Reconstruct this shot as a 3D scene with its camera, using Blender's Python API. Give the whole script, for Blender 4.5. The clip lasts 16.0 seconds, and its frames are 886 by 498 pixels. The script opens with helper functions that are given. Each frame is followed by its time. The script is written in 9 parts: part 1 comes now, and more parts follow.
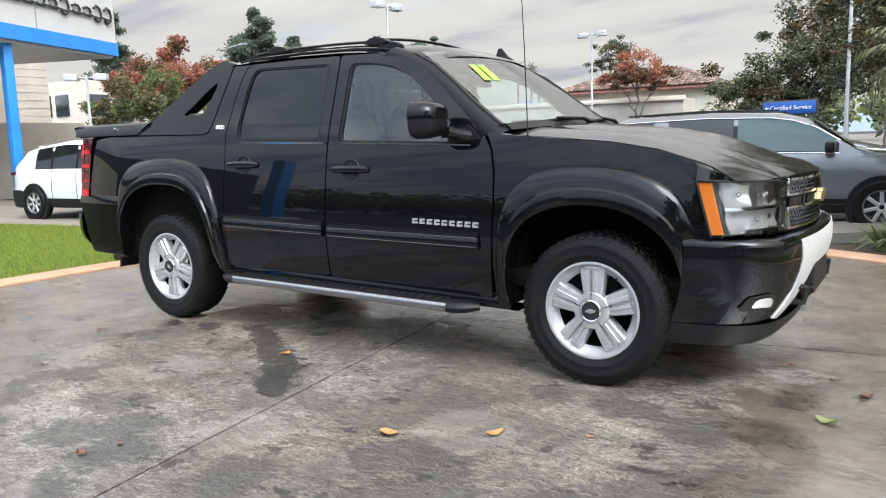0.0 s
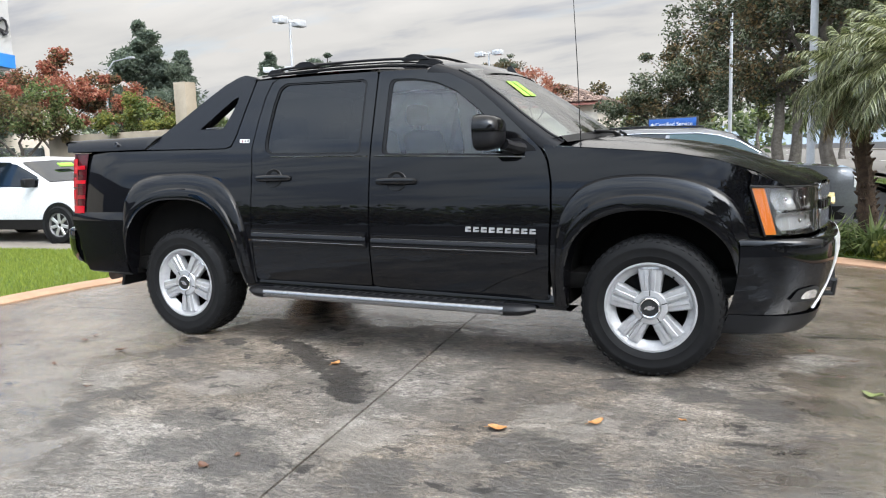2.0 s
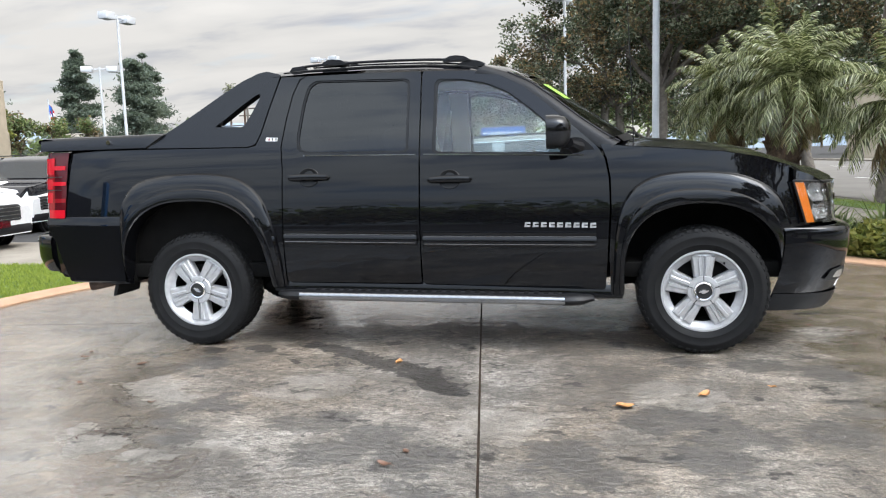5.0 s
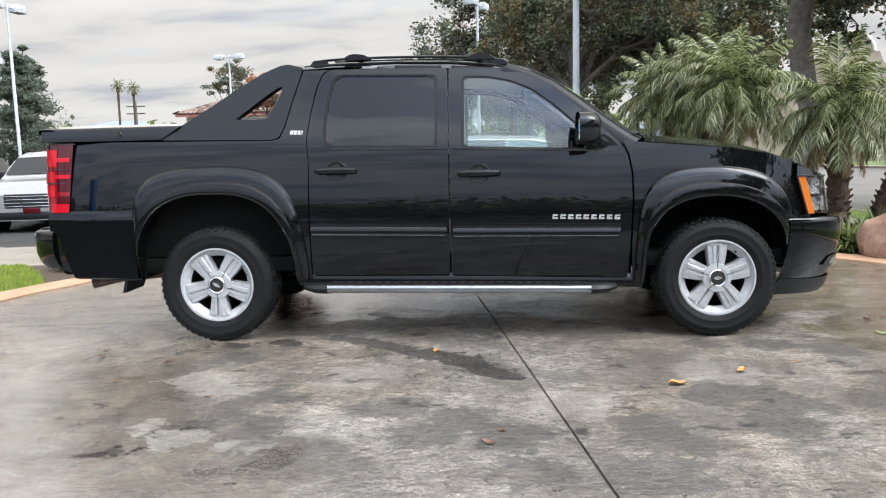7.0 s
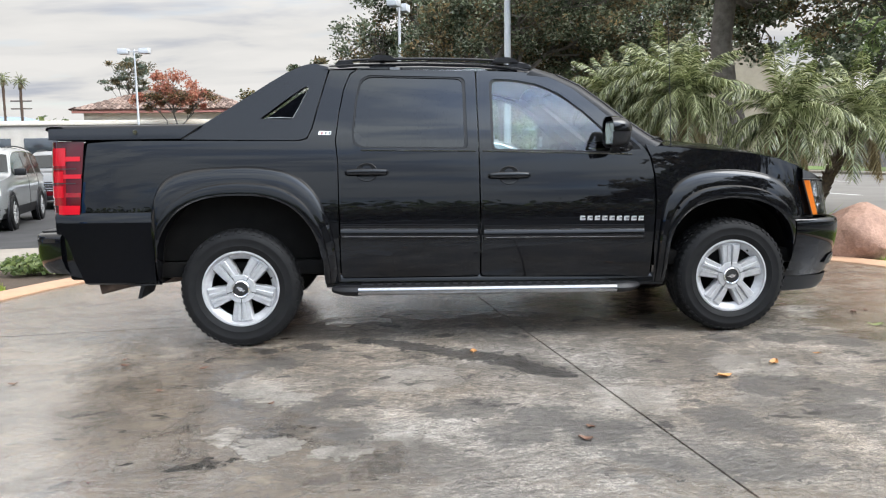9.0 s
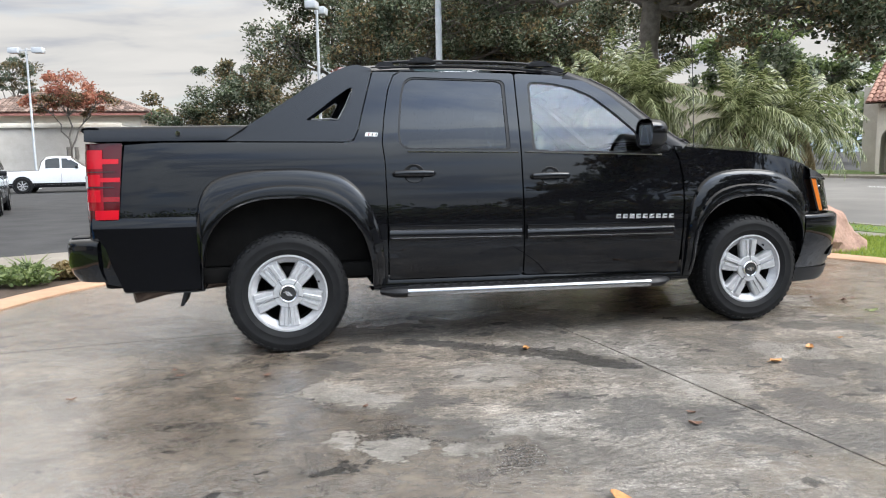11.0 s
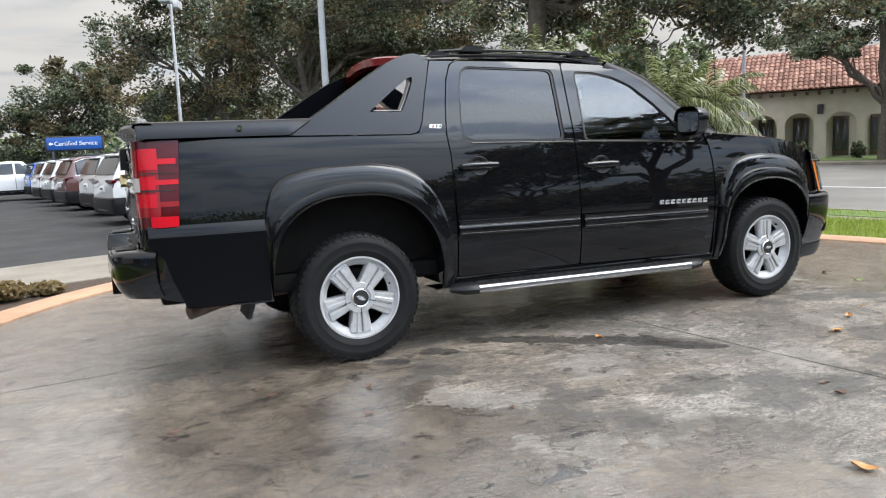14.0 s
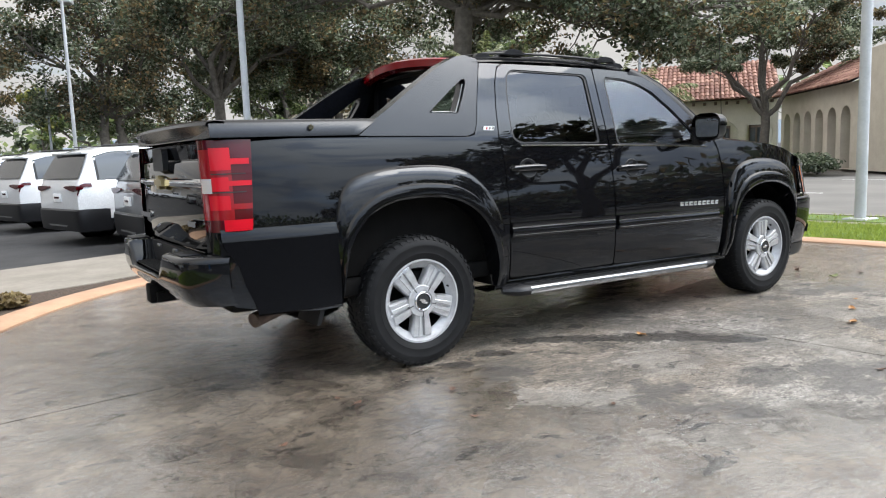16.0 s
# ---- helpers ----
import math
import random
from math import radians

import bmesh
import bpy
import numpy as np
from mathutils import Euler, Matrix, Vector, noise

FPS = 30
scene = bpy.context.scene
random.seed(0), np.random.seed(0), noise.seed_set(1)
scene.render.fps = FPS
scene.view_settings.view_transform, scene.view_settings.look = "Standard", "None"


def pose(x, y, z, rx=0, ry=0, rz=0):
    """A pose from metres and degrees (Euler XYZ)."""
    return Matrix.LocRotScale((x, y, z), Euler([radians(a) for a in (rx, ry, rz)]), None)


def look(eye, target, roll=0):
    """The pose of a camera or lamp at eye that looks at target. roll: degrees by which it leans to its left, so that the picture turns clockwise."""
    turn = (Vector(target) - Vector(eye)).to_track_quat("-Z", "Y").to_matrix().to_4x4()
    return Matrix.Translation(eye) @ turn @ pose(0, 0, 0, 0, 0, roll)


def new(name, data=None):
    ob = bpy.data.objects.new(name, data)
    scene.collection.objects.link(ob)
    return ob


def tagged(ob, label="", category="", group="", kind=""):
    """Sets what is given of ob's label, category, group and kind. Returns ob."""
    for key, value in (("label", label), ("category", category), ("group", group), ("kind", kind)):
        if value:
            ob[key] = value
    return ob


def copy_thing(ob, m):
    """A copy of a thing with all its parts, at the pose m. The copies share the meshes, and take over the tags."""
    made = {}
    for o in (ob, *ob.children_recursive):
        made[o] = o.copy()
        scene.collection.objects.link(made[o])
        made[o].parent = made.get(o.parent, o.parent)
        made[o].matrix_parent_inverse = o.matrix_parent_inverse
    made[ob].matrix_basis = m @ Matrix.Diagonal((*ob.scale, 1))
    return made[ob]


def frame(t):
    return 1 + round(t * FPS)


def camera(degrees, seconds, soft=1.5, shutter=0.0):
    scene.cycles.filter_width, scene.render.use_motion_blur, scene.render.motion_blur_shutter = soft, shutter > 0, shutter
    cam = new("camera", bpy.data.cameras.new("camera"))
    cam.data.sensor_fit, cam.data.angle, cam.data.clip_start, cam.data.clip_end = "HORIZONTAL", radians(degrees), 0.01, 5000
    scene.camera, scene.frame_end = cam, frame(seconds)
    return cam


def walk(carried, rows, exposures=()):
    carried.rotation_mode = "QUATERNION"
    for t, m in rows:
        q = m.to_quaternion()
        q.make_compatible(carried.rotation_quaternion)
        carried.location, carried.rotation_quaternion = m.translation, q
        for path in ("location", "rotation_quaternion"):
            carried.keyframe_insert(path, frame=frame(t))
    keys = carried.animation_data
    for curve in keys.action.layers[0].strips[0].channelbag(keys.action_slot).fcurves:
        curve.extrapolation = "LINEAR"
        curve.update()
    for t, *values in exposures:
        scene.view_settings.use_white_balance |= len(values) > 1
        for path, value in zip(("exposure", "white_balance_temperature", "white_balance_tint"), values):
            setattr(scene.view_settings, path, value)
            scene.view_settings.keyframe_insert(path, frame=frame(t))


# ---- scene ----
cam = camera(61.5, 16.0, 1.1)
PATH = [
    (0, (4.692, -4.367, 1.247), (3.604, -2.713, 0.962), -1.6),
    (0.5, (4.511, -4.542, 1.245), (3.485, -2.847, 0.971), -1.6),
    (1, (4.328, -4.672, 1.26), (3.374, -2.935, 0.991), -1.8),
    (1.5, (4.137, -4.847, 1.256), (3.241, -3.079, 0.992), -1.9),
    (2, (3.957, -4.992, 1.251), (3.125, -3.191, 1.0), -1.9),
    (2.5, (3.74, -5.066, 1.253), (2.985, -3.23, 1.008), -2.0),
    (3, (3.531, -5.234, 1.247), (2.838, -3.374, 1.0), -2.1),
    (3.5, (3.318, -5.376, 1.238), (2.699, -3.49, 0.993), -2.1),
    (4, (3.075, -5.435, 1.245), (2.55, -3.521, 0.996), -2.1),
    (6.3, (2.035, -5.74, 1.229), (1.843, -3.764, 0.985), -1.4),
    (6.5, (1.953, -5.766, 1.225), (1.794, -3.787, 0.979), -1.4),
    (7, (1.766, -5.772, 1.214), (1.667, -3.79, 0.966), -1.3),
    (7.5, (1.591, -5.77, 1.225), (1.564, -3.786, 0.975), -1.1),
    (8, (1.347, -5.841, 1.229), (1.376, -3.857, 0.977), -1.0),
    (8.5, (1.142, -5.842, 1.227), (1.237, -3.86, 0.977), -0.9),
    (9, (0.939, -5.788, 1.235), (1.095, -3.81, 0.985), -0.8),
    (9.5, (0.686, -5.78, 1.236), (0.902, -3.807, 0.986), -1.0),
    (9.7, (0.582, -5.789, 1.25), (0.821, -3.819, 1.006), -1.0),
    (11.8, (-0.364, -5.535, 1.219), (0.17, -3.623, 0.979), -1.5),
    (12, (-0.455, -5.477, 1.219), (0.107, -3.573, 0.982), -1.7),
    (12.5, (-0.675, -5.4, 1.225), (-0.051, -3.515, 0.985), -1.9),
    (13, (-0.934, -5.345, 1.232), (-0.242, -3.484, 0.991), -2.1),
    (13.5, (-1.13, -5.236, 1.222), (-0.38, -3.401, 0.962), -2.3),
    (14, (-1.322, -5.113, 1.228), (-0.513, -3.303, 0.97), -2.5),
    (14.5, (-1.588, -5.028, 1.231), (-0.715, -3.248, 0.969), -2.4),
    (15, (-1.782, -4.909, 1.231), (-0.846, -3.162, 0.962), -2.3),
    (15.5, (-1.961, -4.734, 1.235), (-0.955, -3.025, 0.973), -2.1),
    (16, (-2.215, -4.61, 1.243), (-1.143, -2.941, 0.989), -2.1),
]
walk(cam, [(t, look(eye, target, roll)) for t, eye, target, roll in PATH], [(0, 0.36), (9.0, 0.48), (12.0, 0.36), (16.0, 0.28)])

# ---- light ----
SUN_AZ, SUN_EL = -36.0, 46.0          # compass-like angle from +x, counter-clockwise, and height
world = bpy.data.worlds.new("sky")
scene.world = world
world.use_nodes = True
wn, wl = world.node_tree.nodes, world.node_tree.links
wn.clear()


def wnode(kind, **values):
    n = wn.new(kind)
    for k, v in values.items():
        n.inputs[k].default_value = v
    return n


w_out = wnode("ShaderNodeOutputWorld")
w_bg = wnode("ShaderNodeBackground", Strength=0.12)
w_sky = wnode("ShaderNodeTexSky")
w_sky.sky_type, w_sky.sun_disc = "NISHITA", False
w_sky.sun_elevation, w_sky.sun_rotation = radians(SUN_EL), radians(90 - SUN_AZ)
w_sky.air_density, w_sky.dust_density = 1.0, 0.9
w_tc = wnode("ShaderNodeTexCoord")
w_sep = wnode("ShaderNodeSeparateXYZ")
w_up = wnode("ShaderNodeMath")
w_up.operation = "ADD"
w_up.inputs[1].default_value = 0.16
w_max = wnode("ShaderNodeMath")
w_max.operation = "MAXIMUM"
w_max.inputs[1].default_value = 0.05
w_div = wnode("ShaderNodeVectorMath")
w_div.operation = "DIVIDE"
w_comb = wnode("ShaderNodeCombineXYZ")
w_map = wnode("ShaderNodeMapping")
w_map.inputs["Scale"].default_value = (0.75, 1.45, 0.0)
w_map.inputs["Rotation"].default_value = (0, 0, radians(14))
w_n1 = wnode("ShaderNodeTexNoise", Scale=1.7, Detail=5.0, Roughness=0.52, Distortion=0.25)
w_n2 = wnode("ShaderNodeTexNoise", Scale=1.4, Detail=5.0, Roughness=0.55)
w_cover = wn.new("ShaderNodeValToRGB")       # where the cloud is thick
w_cover.color_ramp.elements[0].position, w_cover.color_ramp.elements[0].color = 0.28, (0.55, 0.55, 0.55, 1)
w_cover.color_ramp.elements[1].position, w_cover.color_ramp.elements[1].color = 0.44, (1, 1, 1, 1)
w_cloud = wn.new("ShaderNodeValToRGB")       # bright tops, grey-blue bellies
ramp = w_cloud.color_ramp.elements
ramp[0].position, ramp[0].color = 0.42, (5.5, 5.4, 5.25, 1)
ramp[1].position, ramp[1].color = 0.70, (3.3, 3.45, 3.85, 1)
mid = ramp.new(0.55)
mid.color = (5.0, 4.95, 4.86, 1)
w_mix = wn.new("ShaderNodeMix")
w_mix.data_type = "RGBA"
wl.new(w_tc.outputs["Generated"], w_sep.inputs[0])
wl.new(w_sep.outputs["Z"], w_up.inputs[0])
wl.new(w_up.outputs[0], w_max.inputs[0])
for axis in "XYZ":
    wl.new(w_max.outputs[0], w_comb.inputs[axis])
wl.new(w_tc.outputs["Generated"], w_div.inputs[0])
wl.new(w_comb.outputs[0], w_div.inputs[1])
wl.new(w_div.outputs[0], w_map.inputs["Vector"])
wl.new(w_map.outputs[0], w_n1.inputs["Vector"])
wl.new(w_map.outputs[0], w_n2.inputs["Vector"])
# the cloud is more torn behind the forecourt than over the lot
w_gain = wnode("ShaderNodeMapRange")
for k, v in (("From Min", -0.5), ("From Max", 0.1), ("To Min", 1.3), ("To Max", 0.95)):
    w_gain.inputs[k].default_value = v
w_off, w_amp, w_back = (wnode("ShaderNodeMath") for _ in range(3))
w_off.operation, w_amp.operation, w_back.operation = "SUBTRACT", "MULTIPLY", "ADD"
w_off.inputs[1].default_value, w_back.inputs[1].default_value = 0.5, 0.515
wl.new(w_sep.outputs["Y"], w_gain.inputs["Value"])
wl.new(w_n1.outputs["Fac"], w_off.inputs[0])
wl.new(w_off.outputs[0], w_amp.inputs[0])
wl.new(w_gain.outputs[0], w_amp.inputs[1])
wl.new(w_amp.outputs[0], w_back.inputs[0])
# thin streaks of torn cloud there
w_map3 = wnode("ShaderNodeMapping")
w_map3.inputs["Scale"].default_value = (1.3, 6.0, 0.0)
w_map3.inputs["Rotation"].default_value = (0, 0, radians(9))
w_n3 = wnode("ShaderNodeTexNoise", Scale=1.3, Detail=5.0, Roughness=0.6, Distortion=0.3)
w_g3 = wnode("ShaderNodeMapRange")
for k, v in (("From Min", -0.5), ("From Max", -0.1), ("To Min", 1.5), ("To Max", 0.0)):
    w_g3.inputs[k].default_value = v
w_o3, w_a3, w_s3 = (wnode("ShaderNodeMath") for _ in range(3))
w_o3.operation, w_a3.operation, w_s3.operation = "SUBTRACT", "MULTIPLY", "ADD"
w_o3.inputs[1].default_value = 0.47
wl.new(w_div.outputs[0], w_map3.inputs["Vector"])
wl.new(w_map3.outputs[0], w_n3.inputs["Vector"])
wl.new(w_sep.outputs["Y"], w_g3.inputs["Value"])
wl.new(w_n3.outputs["Fac"], w_o3.inputs[0])
wl.new(w_o3.outputs[0], w_a3.inputs[0])
wl.new(w_g3.outputs[0], w_a3.inputs[1])
wl.new(w_back.outputs[0], w_s3.inputs[0])
wl.new(w_a3.outputs[0], w_s3.inputs[1])
wl.new(w_s3.outputs[0], w_cloud.inputs[0])
w_break = wnode("ShaderNodeMapRange")          # the cloud breaks up behind the forecourt
for k, v in (("From Min", -0.75), ("From Max", 0.15), ("To Min", 0.05), ("To Max", 0.0)):
    w_break.inputs[k].default_value = v
w_less = wnode("ShaderNodeMath")
w_less.operation = "SUBTRACT"
wl.new(w_sep.outputs["Y"], w_break.inputs["Value"])
wl.new(w_n2.outputs["Fac"], w_less.inputs[0])
wl.new(w_break.outputs[0], w_less.inputs[1])
wl.new(w_less.outputs[0], w_cover.inputs[0])
wl.new(w_sky.outputs[0], w_mix.inputs[6])
wl.new(w_cloud.outputs[0], w_mix.inputs[7])
wl.new(w_cover.outputs[0], w_mix.inputs[0])
sun_way = Vector((math.cos(radians(SUN_AZ)) * math.cos(radians(SUN_EL)), math.sin(radians(SUN_AZ)) * math.cos(radians(SUN_EL)), math.sin(radians(SUN_EL))))
# an overcast sky grows brighter towards the zenith
w_zen = wnode("ShaderNodeMapRange")
for k, v in (("From Min", 0.16), ("From Max", 0.60), ("To Min", 0.95), ("To Max", 2.3)):
    w_zen.inputs[k].default_value = v
w_mul = wn.new("ShaderNodeVectorMath")
w_mul.operation = "SCALE"
wl.new(w_sep.outputs["Z"], w_zen.inputs["Value"])
wl.new(w_mix.outputs[2], w_mul.inputs[0])
# and round the veiled sun
w_dot = wn.new("ShaderNodeVectorMath")
w_dot.operation = "DOT_PRODUCT"
w_dot.inputs[1].default_value = tuple(sun_way)
wl.new(w_tc.outputs["Generated"], w_dot.inputs[0])


def wmath(op, a, b):
    n = wnode("ShaderNodeMath")
    n.operation = op
    for i, v in enumerate((a, b)):
        if isinstance(v, float):
            n.inputs[i].default_value = v
        else:
            wl.new(v, n.inputs[i])
    return n.outputs[0]


halo = wmath("POWER", wmath("MAXIMUM", w_dot.outputs["Value"], 0.0), 8.0)
# the unseen sky behind the forecourt is brightened to lift the paint's reflections
w_side = wnode("ShaderNodeMapRange")
for k, v in (("From Min", -0.7), ("From Max", 0.3), ("To Min", 1.7), ("To Max", 1.0)):
    w_side.inputs[k].default_value = v
wl.new(w_sep.outputs["Y"], w_side.inputs["Value"])
wl.new(wmath("MULTIPLY", wmath("MULTIPLY", w_zen.outputs[0], w_side.outputs[0]), wmath("ADD", wmath("MULTIPLY", halo, 3.2), 0.97)), w_mul.inputs["Scale"])
# bluer cloud behind the forecourt
w_blue = wnode("ShaderNodeMapRange")
for k, v in (("From Min", -0.6), ("From Max", 0.0), ("To Min", 1.0), ("To Max", 0.0)):
    w_blue.inputs[k].default_value = v
w_tint = wn.new("ShaderNodeMix")
w_tint.data_type, w_tint.blend_type = "RGBA", "MULTIPLY"
w_tint.inputs[7].default_value = (0.88, 1.0, 1.15, 1)
wl.new(w_sep.outputs["Y"], w_blue.inputs["Value"])
wl.new(w_blue.outputs[0], w_tint.inputs[0])
wl.new(w_mul.outputs[0], w_tint.inputs[6])
wl.new(w_tint.outputs[2], w_bg.inputs[0])
wl.new(w_bg.outputs[0], w_out.inputs[0])

sun_data = bpy.data.lights.new("sun", "SUN")
sun_data.energy, sun_data.angle, sun_data.color = 1.9, radians(30), (1.0, 0.95, 0.89)
sun = new("sun", sun_data)
sun.matrix_world = look(sun_way * 60, (0, 0, 0))

# ---- materials ----


class Mat:
    """A small builder of node materials on one Principled shader."""

    def __init__(self, name, color=(0.5, 0.5, 0.5), rough=0.5, metal=0.0, **more):
        self.m = bpy.data.materials.new(name)
        self.m.use_nodes = True
        self.n, self.l = self.m.node_tree.nodes, self.m.node_tree.links
        self.b = self.n["Principled BSDF"]
        self.out = self.n["Material Output"]
        self.b.inputs["Base Color"].default_value = (*color, 1)
        self.b.inputs["Roughness"].default_value = rough
        self.b.inputs["Metallic"].default_value = metal
        for k, v in more.items():
            self.b.inputs[k.replace("_", " ")].default_value = v
        self.tc = None

    def coords(self, scale=(1, 1, 1), world_space=True):
        if self.tc is None:
            self.tc = self.n.new("ShaderNodeNewGeometry" if world_space else "ShaderNodeTexCoord")
        mp = self.n.new("ShaderNodeMapping")
        mp.inputs["Scale"].default_value = scale
        self.l.new(self.tc.outputs["Position" if world_space else "Object"], mp.inputs[0])
        return mp.outputs[0]

    def noise(self, scale, detail=4.0, rough=0.55, distort=0.0, stretch=(1, 1, 1), local=False):
        t = self.n.new("ShaderNodeTexNoise")
        t.inputs["Scale"].default_value, t.inputs["Detail"].default_value = scale, detail
        t.inputs["Roughness"].default_value, t.inputs["Distortion"].default_value = rough, distort
        self.l.new(self.coords(stretch, not local), t.inputs["Vector"])
        return t.outputs["Fac"]

    def ramp(self, source, stops):
        r = self.n.new("ShaderNodeValToRGB")
        els = r.color_ramp.elements
        while len(els) < len(stops):
            els.new(0.5)
        for e, (p, c) in zip(els, stops):
            e.position, e.color = p, (*c, 1) if len(c) == 3 else c
        self.l.new(source, r.inputs[0])
        return r.outputs[0]

    def mix(self, fac, a, b, how="MIX"):
        x = self.n.new("ShaderNodeMix")
        x.data_type, x.blend_type = "RGBA", how
        for i, v in ((0, fac), (6, a), (7, b)):
            if isinstance(v, (int, float)):
                x.inputs[i].default_value = v
            elif isinstance(v, tuple):
                x.inputs[i].default_value = (*v, 1)
            else:
                self.l.new(v, x.inputs[i])
        return x.outputs[2]

    def math(self, op, a, b=0.0):
        x = self.n.new("ShaderNodeMath")
        x.operation = op
        for i, v in enumerate((a, b)):
            if isinstance(v, (int, float)):
                x.inputs[i].default_value = v
            else:
                self.l.new(v, x.inputs[i])
        return x.outputs[0]

    def set(self, **sockets):
        for k, v in sockets.items():
            self.l.new(v, self.b.inputs[k.replace("_", " ")])
        return self

    def bump(self, height, strength=0.3, distance=0.01):
        x = self.n.new("ShaderNodeBump")
        x.inputs["Strength"].default_value, x.inputs["Distance"].default_value = strength, distance
        self.l.new(height, x.inputs["Height"])
        self.l.new(x.outputs[0], self.b.inputs["Normal"])
        return self


def varied(name, dark, light, rough=0.6, scale=8.0, bump=0.15, metal=0.0, distance=0.004, rough_span=0.12, fine=9.0, **more):
    """A surface whose colour, gloss and relief vary at two scales."""
    m = Mat(name, light, rough, metal, **more)
    big, small = m.noise(scale), m.noise(scale * fine, 3)
    both = m.math("ADD", m.math("MULTIPLY", big, 0.65), m.math("MULTIPLY", small, 0.35))
    m.set(Base_Color=m.ramp(both, [(0.32, dark), (0.68, light)]))
    m.set(Roughness=m.math("ADD", m.math("MULTIPLY", small, rough_span), rough - rough_span / 2))
    if bump:
        m.bump(both, bump, distance)
    return m.m


def pane_glass(name, tint, gloss=0.03, ior=1.75):
    """Thin window glass: a tinted see-through sheet with a mirror-like skin."""
    m = bpy.data.materials.new(name)
    m.use_nodes = True
    n, l = m.node_tree.nodes, m.node_tree.links
    n.remove(n["Principled BSDF"])
    clear, shine, mix, fr = n.new("ShaderNodeBsdfTransparent"), n.new("ShaderNodeBsdfGlossy"), n.new("ShaderNodeMixShader"), n.new("ShaderNodeFresnel")
    clear.inputs[0].default_value = (*tint, 1)
    shine.inputs["Roughness"].default_value = gloss
    fr.inputs["IOR"].default_value = ior
    l.new(fr.outputs[0], mix.inputs[0])
    l.new(clear.outputs[0], mix.inputs[1])
    l.new(shine.outputs[0], mix.inputs[2])
    l.new(mix.outputs[0], n["Material Output"].inputs[0])
    return m


def paint(name, color, rough=0.22, metal=0.0, flake=0.0, drops=False):
    m = Mat(name, color, rough, metal, Coat_Weight=1.0, Coat_IOR=(1.62 if drops else 1.39) if max(color) < 0.02 else 1.5, Coat_Roughness=0.025, Specular_IOR_Level=0.0 if max(color) < 0.02 else 0.5)
    grime = m.noise(3.0, 6)
    m.set(Roughness=m.math("ADD", m.math("MULTIPLY", grime, 0.12), rough - 0.05))
    m.set(Coat_Roughness=m.math("MULTIPLY", m.noise(5.0, 5), 0.28 if drops else 0.05))
    low = tuple(c * 0.85 for c in color)
    m.set(Base_Color=m.ramp(m.noise(40.0, 2), [(0.35, low), (0.65, color)]))
    if drops:
        v = m.n.new("ShaderNodeTexVoronoi")
        v.inputs["Scale"].default_value = 75.0
        m.l.new(m.coords(), v.inputs["Vector"])
        bead = m.ramp(v.outputs["Distance"], [(0.0, (1, 1, 1)), (0.24, (0, 0, 0))])
        pick = m.ramp(m.noise(14.0, 2), [(0.5, (0, 0, 0)), (0.58, (1, 1, 1))])
        b = m.n.new("ShaderNodeBump")
        b.inputs["Strength"].default_value, b.inputs["Distance"].default_value = 0.35, 0.003
        m.l.new(m.mix(1.0, bead, pick, "MULTIPLY"), b.inputs["Height"])
        m.l.new(b.outputs[0], m.b.inputs["Coat Normal"])
        m.l.new(b.outputs[0], m.b.inputs["Normal"])
    return m.m


M = {}
M["paint_black"] = paint("black_car_paint", (0.0030, 0.0031, 0.0038), 0.25)
M["paint_hood"] = paint("black_car_paint_with_drops", (0.0030, 0.0031, 0.0038), 0.25, drops=True)
M["plastic_black"] = varied("black_trim_plastic", (0.005, 0.005, 0.006), (0.011, 0.011, 0.012), 0.42, 60, 0.12, distance=0.001, Specular_IOR_Level=0.22)
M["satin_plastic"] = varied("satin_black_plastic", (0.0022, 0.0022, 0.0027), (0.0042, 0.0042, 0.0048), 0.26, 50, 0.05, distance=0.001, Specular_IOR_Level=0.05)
M["cladding"] = varied("grained_grey_cladding", (0.0036, 0.0041, 0.0056), (0.0062, 0.0069, 0.0090), 0.20, 45, 0.02, distance=0.001, Specular_IOR_Level=0.26)
M["seal"] = Mat("black_rubber_seal", (0.004, 0.004, 0.0045), 0.45, Specular_IOR_Level=0.25).m
M["gap"] = Mat("dark_gap", (0.004, 0.004, 0.004), 0.8).m
M["underbody"] = varied("dirty_underbody", (0.003, 0.003, 0.003), (0.007, 0.0065, 0.006), 0.8, 12, 0.4, Specular_IOR_Level=0.05)
M["rust"] = varied("rusty_steel", (0.03, 0.018, 0.012), (0.10, 0.07, 0.055), 0.65, 25, 0.3, 0.6)
M["chrome"] = varied("chrome", (0.62, 0.62, 0.63), (0.72, 0.72, 0.73), 0.09, 20, 0.0, 1.0, rough_span=0.06)
M["alloy"] = varied("silver_alloy", (0.40, 0.40, 0.405), (0.52, 0.52, 0.525), 0.32, 30, 0.04, 0.65, 0.001, Coat_Weight=0.6)
# darker copy of the alloy; on wheel rims it carries shade in its colour
M["alloy_dark"] = varied("shadowed_alloy_barrel", (0.10, 0.10, 0.10), (0.18, 0.18, 0.18), 0.5, 20, 0.1, 0.6)
M["step_silver"] = varied("brushed_step_bar", (0.22, 0.22, 0.225), (0.32, 0.32, 0.325), 0.20, 40, 0.03, 0.95, 0.001)
M["bumper_silver"] = varied("silver_painted_fascia", (0.50, 0.50, 0.49), (0.58, 0.58, 0.57), 0.32, 10, 0.03, 0.2, 0.001)
